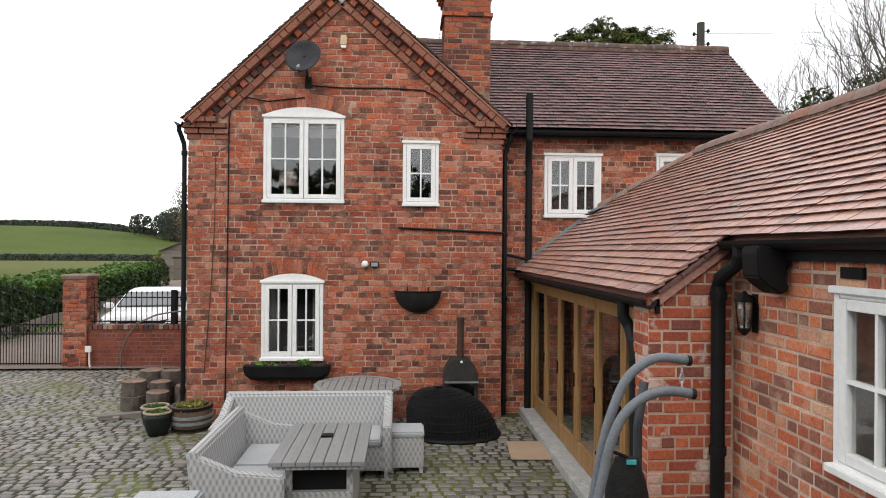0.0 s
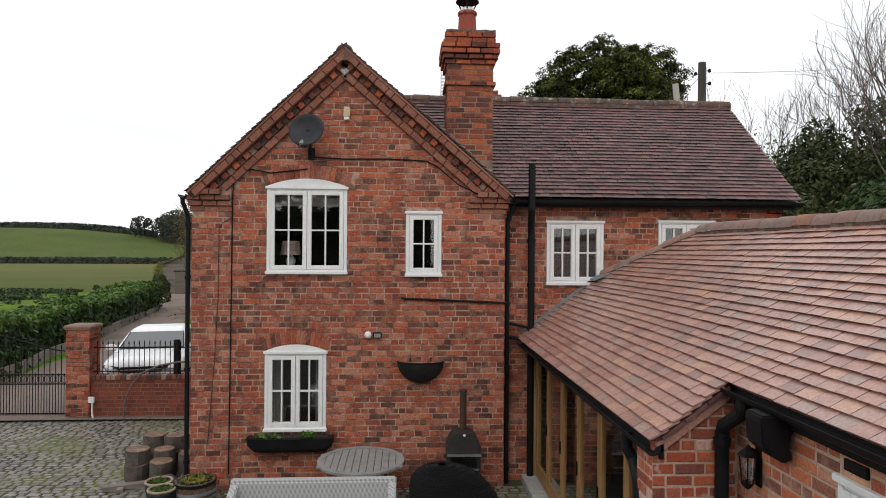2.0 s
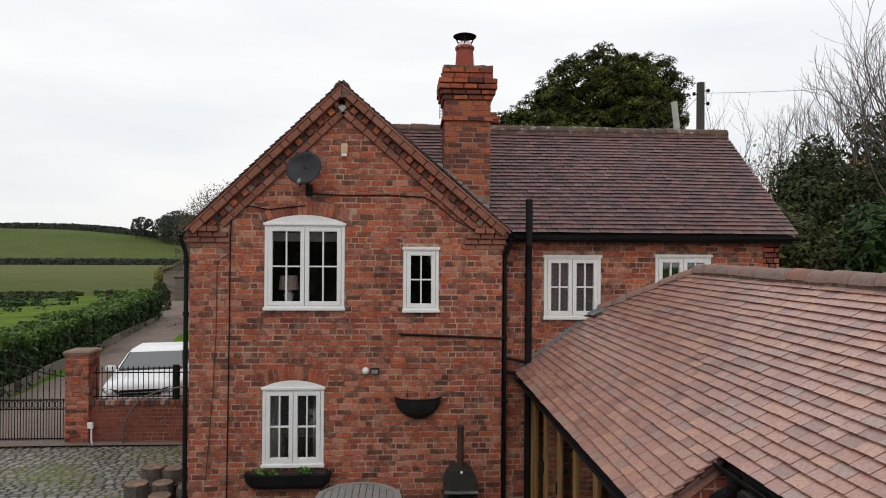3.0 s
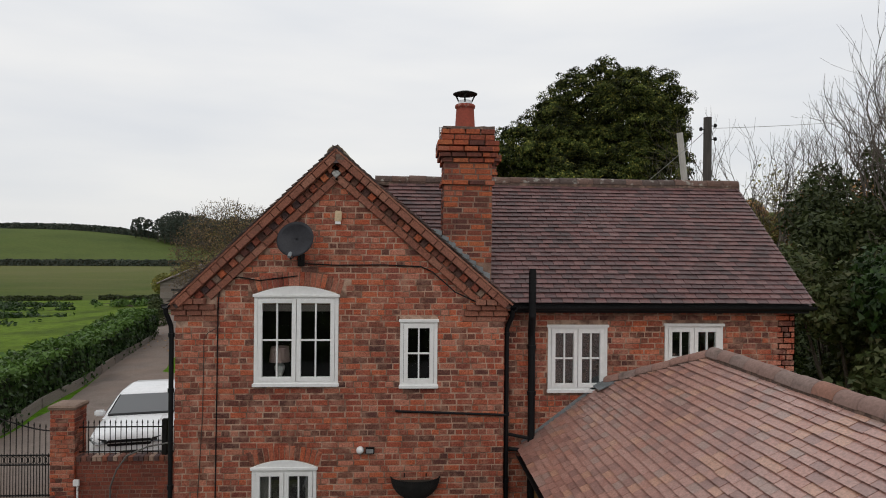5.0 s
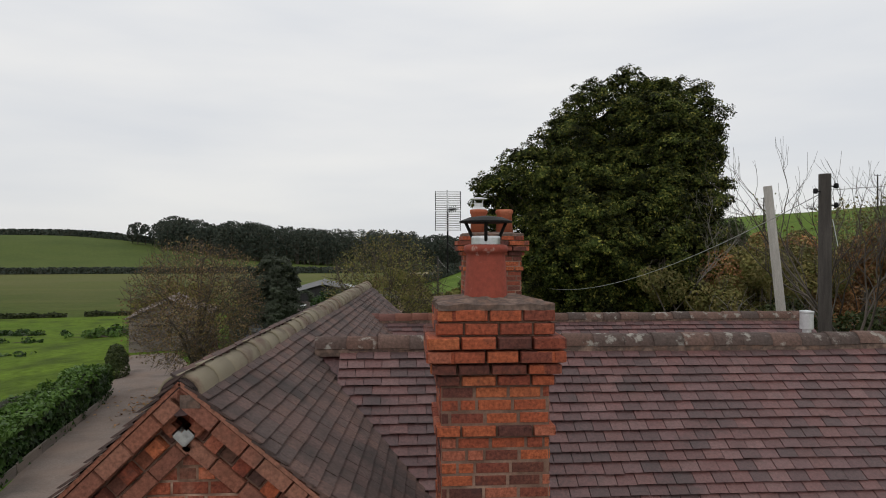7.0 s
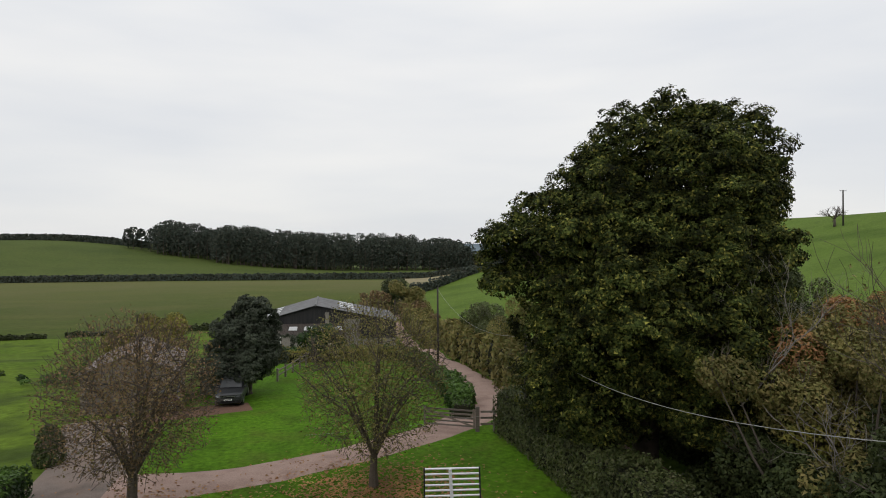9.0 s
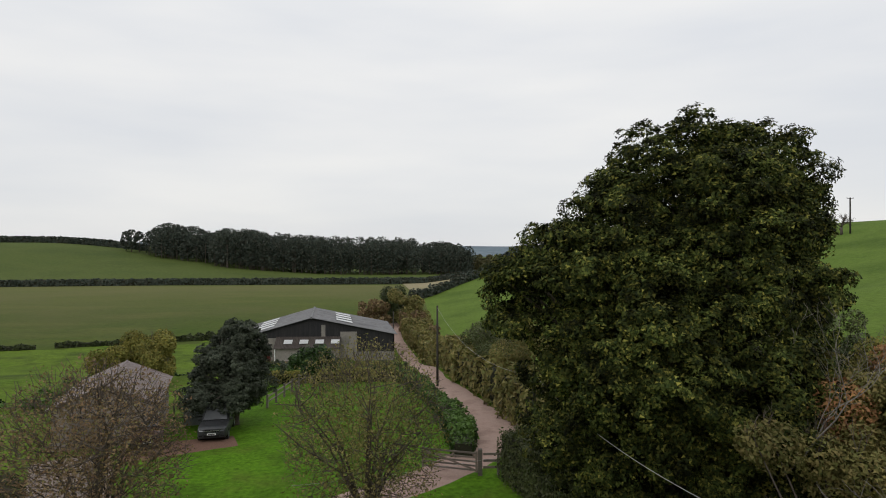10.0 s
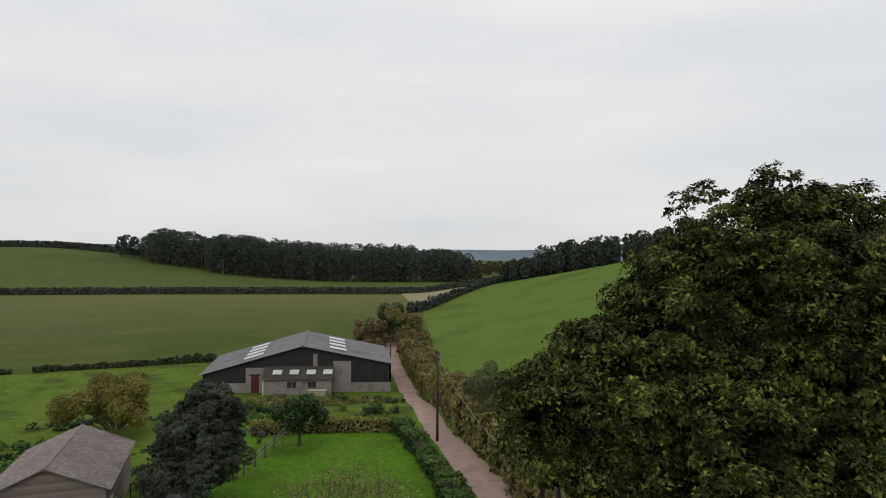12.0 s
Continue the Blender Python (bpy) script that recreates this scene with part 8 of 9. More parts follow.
lump("gate_post", Geo().box(-0.11, -0.11, -0.2, 0.11, 0.11, 1.35), board_grey, "stout timber gate post", "post", at=(8.12, 38.65, 0.12), bevel=0.015)
rf = thing("rail_fence", (8.3, 38.7, 0.12), "dark post and rail fence beside the hedge", "fence")
for z in (0.35, 0.7, 1.05):
    part("rail", Geo().obox((0.85, 0.0, z), (0.85, -0.02, 0), (0, 0.025, 0), (0, 0, 0.06)), board_grey, rf)
for x in (0.8, 1.65):
    part("post", Geo().box(x - 0.06, -0.06, -0.2, x + 0.06, 0.06, 1.2), board_grey, rf)
bf = thing("rail_fence", (-6.6, 55.5, -0.3), "low grey post and rail fence beside the pine", "fence", turn=-8)
for z in (0.4, 0.8):
    part("rail", Geo().box(-0.03, 0, z, 0.03, 12, z + 0.09), board_grey, bf)
for k in range(7):
    part("post", Geo().box(-0.07, k * 2 - 0.07, -0.2, 0.07, k * 2 + 0.07, 1.05), board_grey, bf)

# ---- barn ----
sheet_grey = surface("grey_fibre_cement_sheet", [(0.15, 0.15, 0.155), (0.19, 0.19, 0.195), (0.125, 0.125, 0.13)], 0.3, 3.0, 0.85, 0.3, 0.02, stain=(0.10, 0.095, 0.09), stain_scale=0.5)
black_board = surface("tarred_black_boarding", [(0.018, 0.018, 0.02), (0.035, 0.034, 0.035)], 0.8, 8, 0.85, 0.5, squash=(4, 4, 0.4))
block_grey = surface("grey_concrete_block", [(0.20, 0.185, 0.165), (0.26, 0.24, 0.215), (0.16, 0.15, 0.135)], 0.6, 10, 0.95, 0.4)
skylight = surface("pale_roof_light", [(0.62, 0.63, 0.63), (0.52, 0.53, 0.53)], 1, 10, 0.5, 0.1)
BZ = -1.6
BARN_AT, BARN_SIZE = (-0.78, -1.98, -2.66), 1.177
barn = thing("barn", BARN_AT, "large grey-roofed farm barn with black boarded gable", "barn")
barn.scale = (BARN_SIZE,) * 3
F, Bk, SHX = 87.5, 101.5, -1.7
LX, RX, AX, LE, RE, AP = -19.4, 2.75, -7.7, 0.55, 1.75, 3.80
part("gable_wall", Geo().prism([(LX, F, -0.45), (RX, F, -0.45), (RX, F, RE), (AX, F, AP), (LX, F, LE)], (SHX * 0.02, 0.25, 0)), black_board, barn, "tarred black boarding")
part("block_wall", Geo().box(LX, F - 0.06, BZ, RX, F + 0.2, -0.45), block_grey, barn, "grey block base wall")
part("block_wall", Geo().box(-14.4, F - 0.12, BZ, -11.9, F + 0.1, 1.35), block_grey, barn, "pale rendered panel")
part("block_wall", Geo().box(-4.1, F - 0.12, BZ, -2.0, F + 0.1, 2.1), block_grey, barn, "pale rendered panel")
part("rear_wall", Geo().prism([(LX + SHX, Bk, BZ), (RX + SHX, Bk, BZ), (RX + SHX, Bk, RE), (AX + SHX, Bk, AP), (LX + SHX, Bk, LE)], (0, -0.2, 0)), black_board, barn)
part("side_wall", Geo().prism([(RX, F, BZ), (RX + SHX, Bk, BZ), (RX + SHX, Bk, RE), (RX, F, RE)], (-0.2, 0, 0)).prism([(LX, F, BZ), (LX + SHX, Bk, BZ), (LX + SHX, Bk, LE), (LX, F, LE)], (0.2, 0, 0)), block_grey, barn)


def sheet_roof(owner, name, a, b, c, d, material, waves, amp=0.035):
    """A ribbed roof sheet between a-b at the eaves and d-c at the ridge."""
    a, b, c, d = (Vector(p) for p in (a, b, c, d))
    nrm = (b - a).cross(d - a).normalized()
    nrm = nrm if nrm.z > 0 else -nrm
    g, n = Geo(), waves * 4
    for i in range(n + 1):
        t = i / n
        off = nrm * (amp * math.sin(i * math.pi / 2))
        g.v += [tuple(a + (b - a) * t + off), tuple(d + (c - d) * t + off)]
    for i in range(n):
        g.f.append((2 * i, 2 * i + 2, 2 * i + 3, 2 * i + 1))
    ob = part(name, g, material, owner)
    ob.modifiers.new("thick", "SOLIDIFY").thickness = 0.03
    return ob


O = 0.4
sheet_roof(barn, "roof", (LX - O, F - O, LE - 0.02), (LX - O + SHX, Bk + O, LE - 0.02), (AX + SHX, Bk + O, AP + 0.12), (AX, F - O, AP + 0.12), sheet_grey, 44)
sheet_roof(barn, "roof", (RX + O, F - O, RE - 0.02), (RX + O + SHX, Bk + O, RE - 0.02), (AX + SHX, Bk + O, AP + 0.12), (AX, F - O, AP + 0.12), sheet_grey, 44)
part("ridge_cap", Geo().tube([(AX, F - O, AP + 0.14), (AX + SHX, Bk + O, AP + 0.14)], 0.16, 6), sheet_grey, barn)
for k in range(4):
    t0, t1 = 0.14 + k * 0.21, 0.14 + k * 0.21 + 0.12
    for s, ex, ez, u0, u1 in ((-1, LX, LE, 0.42, 0.62), (1, RX, RE, 0.30, 0.50)):
        def on_roof(u, t):
            return Vector((AX + (ex - AX) * u + SHX * t, F + (Bk - F) * t, AP + 0.12 + (ez - AP - 0.14) * u + 0.15))
        part("roof_light", Geo().prism([on_roof(u0, t0), on_roof(u1, t0), on_roof(u1, t1), on_roof(u0, t1)], (0, 0, 0.02)), skylight, barn, "pale translucent roof light")
for x in (-12.5, -6.5):
    part("boarding_seam", Geo().box(x, F - 0.03, 0.3, x + 0.5, F, 2.2 if x < -8 else 3.0), block_grey if x > -8 else black_board, barn)
lean = thing("lean_to", BARN_AT, "block lean-to store with dark tiled roof", "outbuilding")
lean.scale = (BARN_SIZE,) * 3
part("wall", Geo().box(-11.9, 85.6, BZ, -4.2, F - 0.13, 0.35), block_grey, lean)
sheet_roof(lean, "roof", (-12.1, 85.3, 0.32), (-4.0, 85.3, 0.32), (-4.0, F - 0.05, 1.5), (-12.1, F - 0.05, 1.5), surface("dark_tile_sheet", [(0.06, 0.05, 0.045), (0.09, 0.075, 0.065)], 0.8, 6, 0.9, 0.5), 40)
for k in range(4):
    x = -11.0 + k * 1.95
    part("roof_light", Geo().prism([(x, 86.0, 0.82), (x + 1.05, 86.0, 0.82), (x + 1.05, 86.75, 1.20), (x, 86.75, 1.20)], (0, -0.02, 0.04)), skylight, lean, "pale translucent roof light")
part("door", Geo().box(-13.75, F - 0.18, BZ, -12.85, F - 0.12, 0.45), surface("dark_red_door_paint", [(0.10, 0.02, 0.018), (0.08, 0.02, 0.018)], 2, 20, 0.6, 0.1), lean, "dark red plank door")
part("door_lintel", Geo().box(-13.95, F - 0.17, 0.45, -12.65, F - 0.11, 0.62), black_board, lean)
for x, w in ((-9.2, 1.0), (-6.8, 0.9)):
    part("window", Geo().box(x, 85.57, -0.65, x + w, 85.6, 0.05), black_board, lean, "dark small window")
    part("window_frame", Geo().box(x - 0.05, 85.55, -0.70, x + w + 0.05, 85.58, -0.65).box(x + w / 2 - 0.03, 85.55, -0.65, x + w / 2 + 0.03, 85.58, 0.05), block_grey, lean)
part("downpipe", Geo().tube([(-11.95, 85.5, BZ), (-11.95, 85.5, 0.25)], 0.06, 8), white_paint, lean)
lump("trough", Geo().box(-1.1, -0.4, 0, 1.1, 0.4, 0.75).box(-1.2, -0.5, 0.75, 1.2, 0.5, 0.85), surface("pale_timber", [(0.42, 0.36, 0.28), (0.35, 0.30, 0.23)], 2, 20, 0.9, 0.3), "pale timber crate beside the store", "crate", at=(-7.4, 97.6, ground_z(-7.4, 97.6) + 0.02))
lump("pallet_stack", Geo().box(-0.8, -0.5, 0, 0.8, 0.5, 0.15).box(-0.75, -0.45, 0.2, 0.8, 0.5, 0.35).box(-0.8, -0.5, 0.4, 0.75, 0.5, 0.55), board_grey, "stack of grey pallets by the store", "pallets", at=(-12.5, 97.6, ground_z(-12.5, 97.6) + 0.02))
tractor = thing("tractor", (-16.3, 126.0, ground_z(-16.3, 126)), "dark tractor parked behind the barn", "tractor")
part("body", Geo().box(-0.5, -1.6, 0.9, 0.5, 0.4, 1.7), car_dark, tractor, bevel=0.08)
part("cab", Geo().box(-0.75, 0.2, 1.5, 0.75, 1.6, 2.9), car_glass, tractor, bevel=0.1)
part("cab_roof", Geo().box(-0.8, 0.1, 2.9, 0.8, 1.7, 3.05), skylight, tractor, bevel=0.05)
for s in (-1, 1):
    part("wheel", Geo().lathe((s * 0.95, 1.0, 0.85), [(0.85, -0.2), (0.88, 0), (0.85, 0.2), (0.4, 0.15)], 20, (s, 0, 0)), rubber, tractor)
    part("wheel", Geo().lathe((s * 0.8, -1.3, 0.55), [(0.55, -0.15), (0.57, 0), (0.55, 0.15), (0.25, 0.1)], 18, (s, 0, 0)), rubber, tractor)
for x, y, c in ((-19.5, 124.5, "orange farm trailer behind the barn"),):
    lump("trailer", Geo().box(-1.2, -0.8, 0.6, 1.2, 0.8, 1.3).box(-1.1, -0.7, 0.2, -0.7, 0.7, 0.6).box(0.7, -0.7, 0.2, 1.1, 0.7, 0.6), surface("orange_machine_paint", [(0.42, 0.09, 0.03), (0.35, 0.08, 0.03)], 2, 20, 0.6, 0.2), c, "trailer", at=(x, y, ground_z(x, y)))
for x, y in ((-88, 124), (-94, 122)):
    lump("feed_box", Geo().box(-1.0, -0.7, 0, 1.0, 0.7, 1.0).box(-1.05, -0.75, 0.9, 1.05, 0.75, 1.05), bpy.data.materials["orange_machine_paint"], "red field trailer in the pasture", "trailer", at=(x, y, ground_z(x, y)))

# ---- weatherboarded shed ----
shed_roof = surface("lichened_shed_roof", [(0.19, 0.155, 0.145), (0.23, 0.20, 0.19), (0.16, 0.125, 0.115)], 0.6, 8, 0.9, 0.4, pieces=[(0.20, 0.165, 0.155), (0.26, 0.22, 0.205), (0.14, 0.11, 0.10), (0.18, 0.13, 0.115)], piece_mix=0.5, stain=(0.12, 0.075, 0.065), stain_scale=0.5, stain_at=(0.5, 0.7))
SZ = -0.45
shed = thing("shed", (-14.25, 45.3, SZ), "silvered weatherboarded shed with lichened roof", "shed", turn=15)
W, D_, EV, APX = 2.85, 8.6, 2.95, 4.2
part("frame", Geo().prism([(-W + 0.03, 0.03, 0), (W - 0.03, 0.03, 0), (W - 0.03, 0.03, EV), (0, 0.03, APX - 0.05), (-W + 0.03, 0.03, EV)], (0, D_ - 0.06, 0)), board_grey, shed)
for k in range(26):
    z = 0.05 + k * 0.16
    if z < EV:
        w = W
    else:
        w = W * (APX - z - 0.12) / (APX - EV)
    if w > 0.15:
        part("board", Geo().prism([(-w, 0.03, z), (-w, -0.045, z + 0.01), (-w, 0.0, z + 0.17)], (2 * w, 0, 0)), board_grey, shed)
for k in range(18):
    z = 0.05 + k * 0.16
    part("board", Geo().prism([(W - 0.02, 0, z), (W + 0.025, 0, z), (W, 0, z + 0.17)], (0, D_, 0)), board_grey, shed)
for x in (-0.95, 0.95):
    part("door", Geo().box(x - 0.93, -0.06, 0.05, x + 0.93, -0.03, 2.25), board_grey, shed, "grey plank shed door")
part("door_head", Geo().box(-2.0, -0.07, 2.25, 2.0, -0.03, 2.37), black_board, shed)
for s in (-1, 1):
    sheet_roof(shed, "roof", (s * (W + 0.25), -0.25, EV - 0.10), (s * (W + 0.25), D_ + 0.2, EV - 0.10), (0, D_ + 0.2, APX + 0.02), (0, -0.25, APX + 0.02), shed_roof, 44, 0.02)
part("ridge_cap", Geo().tube([(0, -0.26, APX + 0.03), (0, D_ + 0.2, APX + 0.03)], 0.09, 6), shed_roof, shed)
lump("tank", Geo().box(-1.2, -1.0, 0, 1.2, 1.0, 1.9).box(-1.3, -1.1, 1.9, 1.3, 1.1, 2.0), surface("grey_green_panel", [(0.10, 0.115, 0.11), (0.13, 0.145, 0.14)], 1, 15, 0.6, 0.2), "grey green storage unit beside the shed", "store", at=(-10.3, 51.5, SZ), turn=15, bevel=0.02)

mf = thing("metal_frame", (-9.9, 48.6, -0.30), "dark tubular steel frame standing beside the shed", "frame", turn=10)
for x in (-1.3, 1.3):
    part("post", Geo().tube([(x, 0, 0), (x, 0, 2.15)], 0.035, 8), black_iron, mf)
for z in (1.15, 2.15):
    part("rail", Geo().tube([(-1.3, 0, z), (1.3, 0, z)], 0.03, 8), black_iron, mf)
for k, (x, y, r) in enumerate(((7.75, 44.6, 0.75), (7.55, 47.4, 0.8), (7.0, 52.0, 0.7), (6.1, 57.5, 0.75))):
    clump("round_shrub", (x, y, ground_z(x, y)), [(0, 0, r * 0.8, r), (r * 0.5, 0.2, r * 0.6, r * 0.7), (-r * 0.4, -0.3, r * 0.7, r * 0.7), (0.1, 0.3, r * 1.3, r * 0.6)], 150, 0.09, leaf_hedge_top, "rounded light green shrub beside the lane", 300 + k, hollow=0.75)

# ---- bricks, tiles and setts, each a piece of its own ----
def unit_mesh(name, material, cu, cz):
    """A brick of unit size about its middle: x along, y out of the wall (front at -0.5), z up; front edges worn off."""
    me = bpy.data.meshes.new(name)
    h = 0.5
    back = [(-h, h, -h), (h, h, -h), (h, h, h), (-h, h, h)]
    midr = [(-h, -0.40, -h), (h, -0.40, -h), (h, -0.40, h), (-h, -0.40, h)]
    fr = [(-h + cu, -h, -h + cz), (h - cu, -h, -h + cz), (h - cu, -h, h - cz), (-h + cu, -h, h - cz)]
    f = [(8, 9, 10, 11)]
    for k in range(4):
        j = (k + 1) % 4
        f += [(k, j, 4 + j, 4 + k), (4 + k, 4 + j, 8 + j, 8 + k)]
    me.from_pydata(back + midr + fr, [], f)
    me.materials.append(material)
    me.update()
    return me


def lay(owner, name, items, mesh, material, limit=300):
    """items: (centre, along, out, up, length, depth, height). The first ones become pieces of their own, the rest one joined part."""
    base = np.array([v.co[:] for v in mesh.vertices])
    faces = [tuple(p.vertices) for p in mesh.polygons]
    allv, allf = [], []
    for k, (c, along, out, up, L, D, H) in enumerate(items):
        m = Matrix(((along.x * L, -out.x * D, up.x * H, c.x), (along.y * L, -out.y * D, up.y * H, c.y), (along.z * L, -out.z * D, up.z * H, c.z), (0, 0, 0, 1)))
        if k < limit:
            ob = new(name, mesh)
            ob.parent = owner
            ob.matrix_basis = m
        else:
            mm = np.array(m)
            n = len(allv) * len(base)
            allv.append(base @ mm[:3, :3].T + mm[:3, 3])
            allf += [tuple(n + i for i in f) for f in faces]
    if allv:
        me = bpy.data.meshes.new(name + "_rest")
        me.from_pydata(np.concatenate(allv).tolist(), [], allf)
        me.materials.append(material)
        me.update()
        ob = new(name + "_rest", me)
        ob.parent = owner
        tagged(ob, kind="stuff")


def wall_bricks(org, along, out, u0, u1, z0, z1, holes=(), inside=None, course=0.0885, length=0.236, seed=1, joint=0.0155, proud=0.012, header_rows=4, first=None, depth=0.05):
    """Brick by brick over a wall's face: stretchers with a row of headers now and then."""
    rng = random.Random(seed)
    up, items = Vector((0, 0, 1)), []
    rows = int(round((z1 - z0) / course))
    ch = (z1 - z0) / rows
    for r in range(rows):
        za, zb = z0 + r * ch, z0 + (r + 1) * ch
        head = header_rows and r % header_rows == 2
        L = length / 2 if head else length
        u = u0 - L * (0.5 if r % 2 else 0.0) - (0.25 * L if r % 3 == 0 else 0)
        while u < u1 - 0.01:
            l = L * rng.uniform(0.94, 1.05)
            if not head and rng.random() < 0.10:
                l = L / 2
            spans = [(max(u, u0), min(u + l, u1))]
            for a, b, c, d in holes:
                if za < d - 0.01 and zb > c + 0.01:
                    nxt = []
                    for p, q in spans:
                        if q <= a or p >= b:
                            nxt.append((p, q))
                        else:
                            nxt += [(p, min(q, a)), (max(p, b), q)]
                    spans = nxt
            for p, q in spans:
                if q - p > 0.035 and (inside is None or inside(p, q, za, zb)):
                    dp = proud + rng.uniform(-0.003, 0.004)
                    c = org + along * ((p + q) / 2) + up * ((za + zb) / 2 + rng.uniform(-0.0015, 0.0015)) + out * (dp - proud - depth / 2 + 0.0)
                    tilt = rng.uniform(-0.008, 0.008)
                    items.append((c, (along + up * tilt).normalized(), out, (up - along * tilt).normalized(), q - p - joint, depth, zb - za - joint))
            u += l
    if first:
        items.sort(key=lambda it: 0 if first(it[0]) else 1)
    return items


brick_mesh = unit_mesh("brick", brick_red, 0.03, 0.07)
wall_mesh = unit_mesh("brick", brick_boundary, 0.03, 0.07)
stack_mesh = unit_mesh("brick", brick_stack, 0.03, 0.07)
rubbed_mesh = unit_mesh("rubbed_brick", brick_rubbed, 0.03, 0.06)
dark_mesh = unit_mesh("dark_brick", brick_blue, 0.05, 0.05)
X, Z = Vector((1, 0, 0)), Vector((0, 0, 1))


arches = [(s[1], s[2], s[4], s[5]) for s in WINDOWS if s[5]]
fh = holes_of("front")


def under_rake(p, q, za, zb):
    for a, b, top, arch in arches:
        t = ((p + q) / 2 - (a + b) / 2) / ((b - a) / 2 + 0.03)
        if abs(t) < 1.07 and top < (za + zb) / 2 < top + 0.015 + arch * (1 - t * t) + 0.19:
            return False
    m = (p + q) / 2
    run = MID - G_L if m < MID else G_R - MID
    return (za + zb) / 2 < rake_z(m) - 0.33 * math.hypot(run, RIDGE - EAVE) / run


front_items = wall_bricks(Vector((0, 0, 0)), X, Vector((0, -1, 0)), 0.0, WIDE, 0.0, 6.55, fh, under_rake, seed=3, first=lambda c: c.z > 5.0)
# bricks over the shoulder of each rake that are cut to the slope
lay(front_wall, "brick", front_items, brick_mesh, brick_red)

# arches over the two taller windows
for spec in WINDOWS:
    _, a, b, c, d, arch, _ = spec
    if not arch:
        continue
    items, n = [], 17 if b - a > 1 else 14
    for k in range(n):
        t = (k + 0.5) / n * 2 - 1
        ang = t * 0.30
        out_dir = Vector((math.sin(ang), 0, math.cos(ang)))
        foot = Vector(((a + b) / 2 + t * ((b - a) / 2 + 0.03), 0.012, d + 0.015 + arch * (1 - t * t)))
        items.append((foot + out_dir * 0.105 + Vector((0, 0.006, 0)), Vector((out_dir.z, 0, -out_dir.x)), Vector((0, -1, 0)), out_dir, (b - a + 0.1) / n - 0.009, 0.05, 0.205))
    lay(front_wall, "arch_brick", items, brick_mesh, brick_red)

# the three bands along the rakes
for side in (-1, 1):
    foot, way, n, L = rake(side)
    out = Vector((0, -1, 0))
    rng = random.Random(side + 5)
    upper, dents, lower = [], [], []
    s = 0.05
    while s < L - 0.05:
        l = rng.choice((0.23, 0.23, 0.24, 0.12))
        l = min(l, L - 0.02 - s)
        if l > 0.04:
            upper.append((foot + way * (s + l / 2) + n * 0.068 + out * 0.055, way, out, -n, l - 0.006, 0.19, 0.105))
        s += l
    s = 0.30
    k = 0
    while s < L - 0.12:
        pr = 0.065 if k % 2 == 0 else 0.02
        dents.append((foot + way * (s + 0.05) + n * 0.18 + out * (pr - 0.07), way, out, -n, 0.098, 0.18, 0.098))
        s += 0.112
        k += 1
    s = 0.42
    while s < L - 0.26:
        l = rng.choice((0.22, 0.23, 0.24))
        l = min(l, L - 0.25 - s)
        if l > 0.05:
            lower.append((foot + way * (s + l / 2) + n * 0.292 + out * -0.005, way, out, -n, l - 0.008, 0.12, 0.10))
        s += l
    lay(front_wall, "verge_brick", upper, rubbed_mesh, brick_rubbed)
    lay(front_wall, "dentil_brick", dents[0::2], stack_mesh, brick_stack)
    lay(front_wall, "dentil_brick", dents[1::2], dark_mesh, brick_blue)
    lay(front_wall, "verge_brick", lower, rubbed_mesh, brick_rubbed)
    part("undercloak", Geo().obox(foot + way * (L / 2) + n * 0.002 + out * 0.075, way * (L / 2), Vector((0, 0.085, 0)), n * 0.013), brick_rubbed, front_wall, "tan mortar fillet under the verge tiles")
    # corbelled kneeler at the foot
    items = []
    x_in = lambda d: (WIDE - d) if side > 0 else d
    for row, (z, pr, ext) in enumerate(((4.335, 0.0, 0.44), (4.42, 0.03, 0.50), (4.505, 0.065, 0.56))):
        d = -0.02 - 0.03 * row
        while d < ext:
            l = 0.22
            items.append((Vector((x_in(d + l / 2), 0, z + 0.04)) + out * (pr - 0.06), X, out, Z, l - 0.009, 0.14, 0.076))
            d += l
    for d in (-0.03, 0.13, 0.29):
        items.append((Vector((x_in(d + 0.08), 0, 4.63)) + out * 0.02, X, out, Z, 0.15, 0.2, 0.085))
    lay(front_wall, "corbel_brick", items, rubbed_mesh, brick_rubbed)

# mortar bed behind the rake bands
for side in (-1, 1):
    foot, way, n, L = rake(side)
    p0, p1 = foot + way * 0.25, foot + way * (L - 0.02)
    q = [p0 + n * 0.01, p1 + n * 0.01, p1 + n * 0.345 - way * 0.24, p0 + n * 0.345 + way * 0.2]
    part("verge_mortar", Geo().prism([(v.x, -0.022, v.z) for v in q], (0, 0.03, 0)), mortar_soot_shade, front_wall)

for x, z, m in ((MID, RIDGE - 0.20, brick_blue), (MID - 0.075, RIDGE - 0.275, brick_blue), (MID + 0.075, RIDGE - 0.275, brick_blue), (MID, RIDGE - 0.33, pale_stone)):
    part("apex_brick", Geo().obox((x, -0.04, z), (0.042, 0, 0.042), (0, 0.045, 0), (-0.042, 0, 0.042)), m, front_wall, bevel=0.008)

# wing and returns
lay(wing_wall, "brick", wall_bricks(Vector((0, WING_Y, 0)), X, Vector((0, -1, 0)), WIDE, WING_END - 0.16, 0.0, 4.50, holes_of("wing"), None, seed=8, first=lambda c: c.z > 3.2), brick_mesh, brick_red)
lay(side_return, "brick", wall_bricks(Vector((WIDE, 0, 0)), Vector((0, 1, 0)), Vector((1, 0, 0)), 0.0, WING_Y, 0.0, 4.5, seed=9), brick_mesh, brick_red, 60)


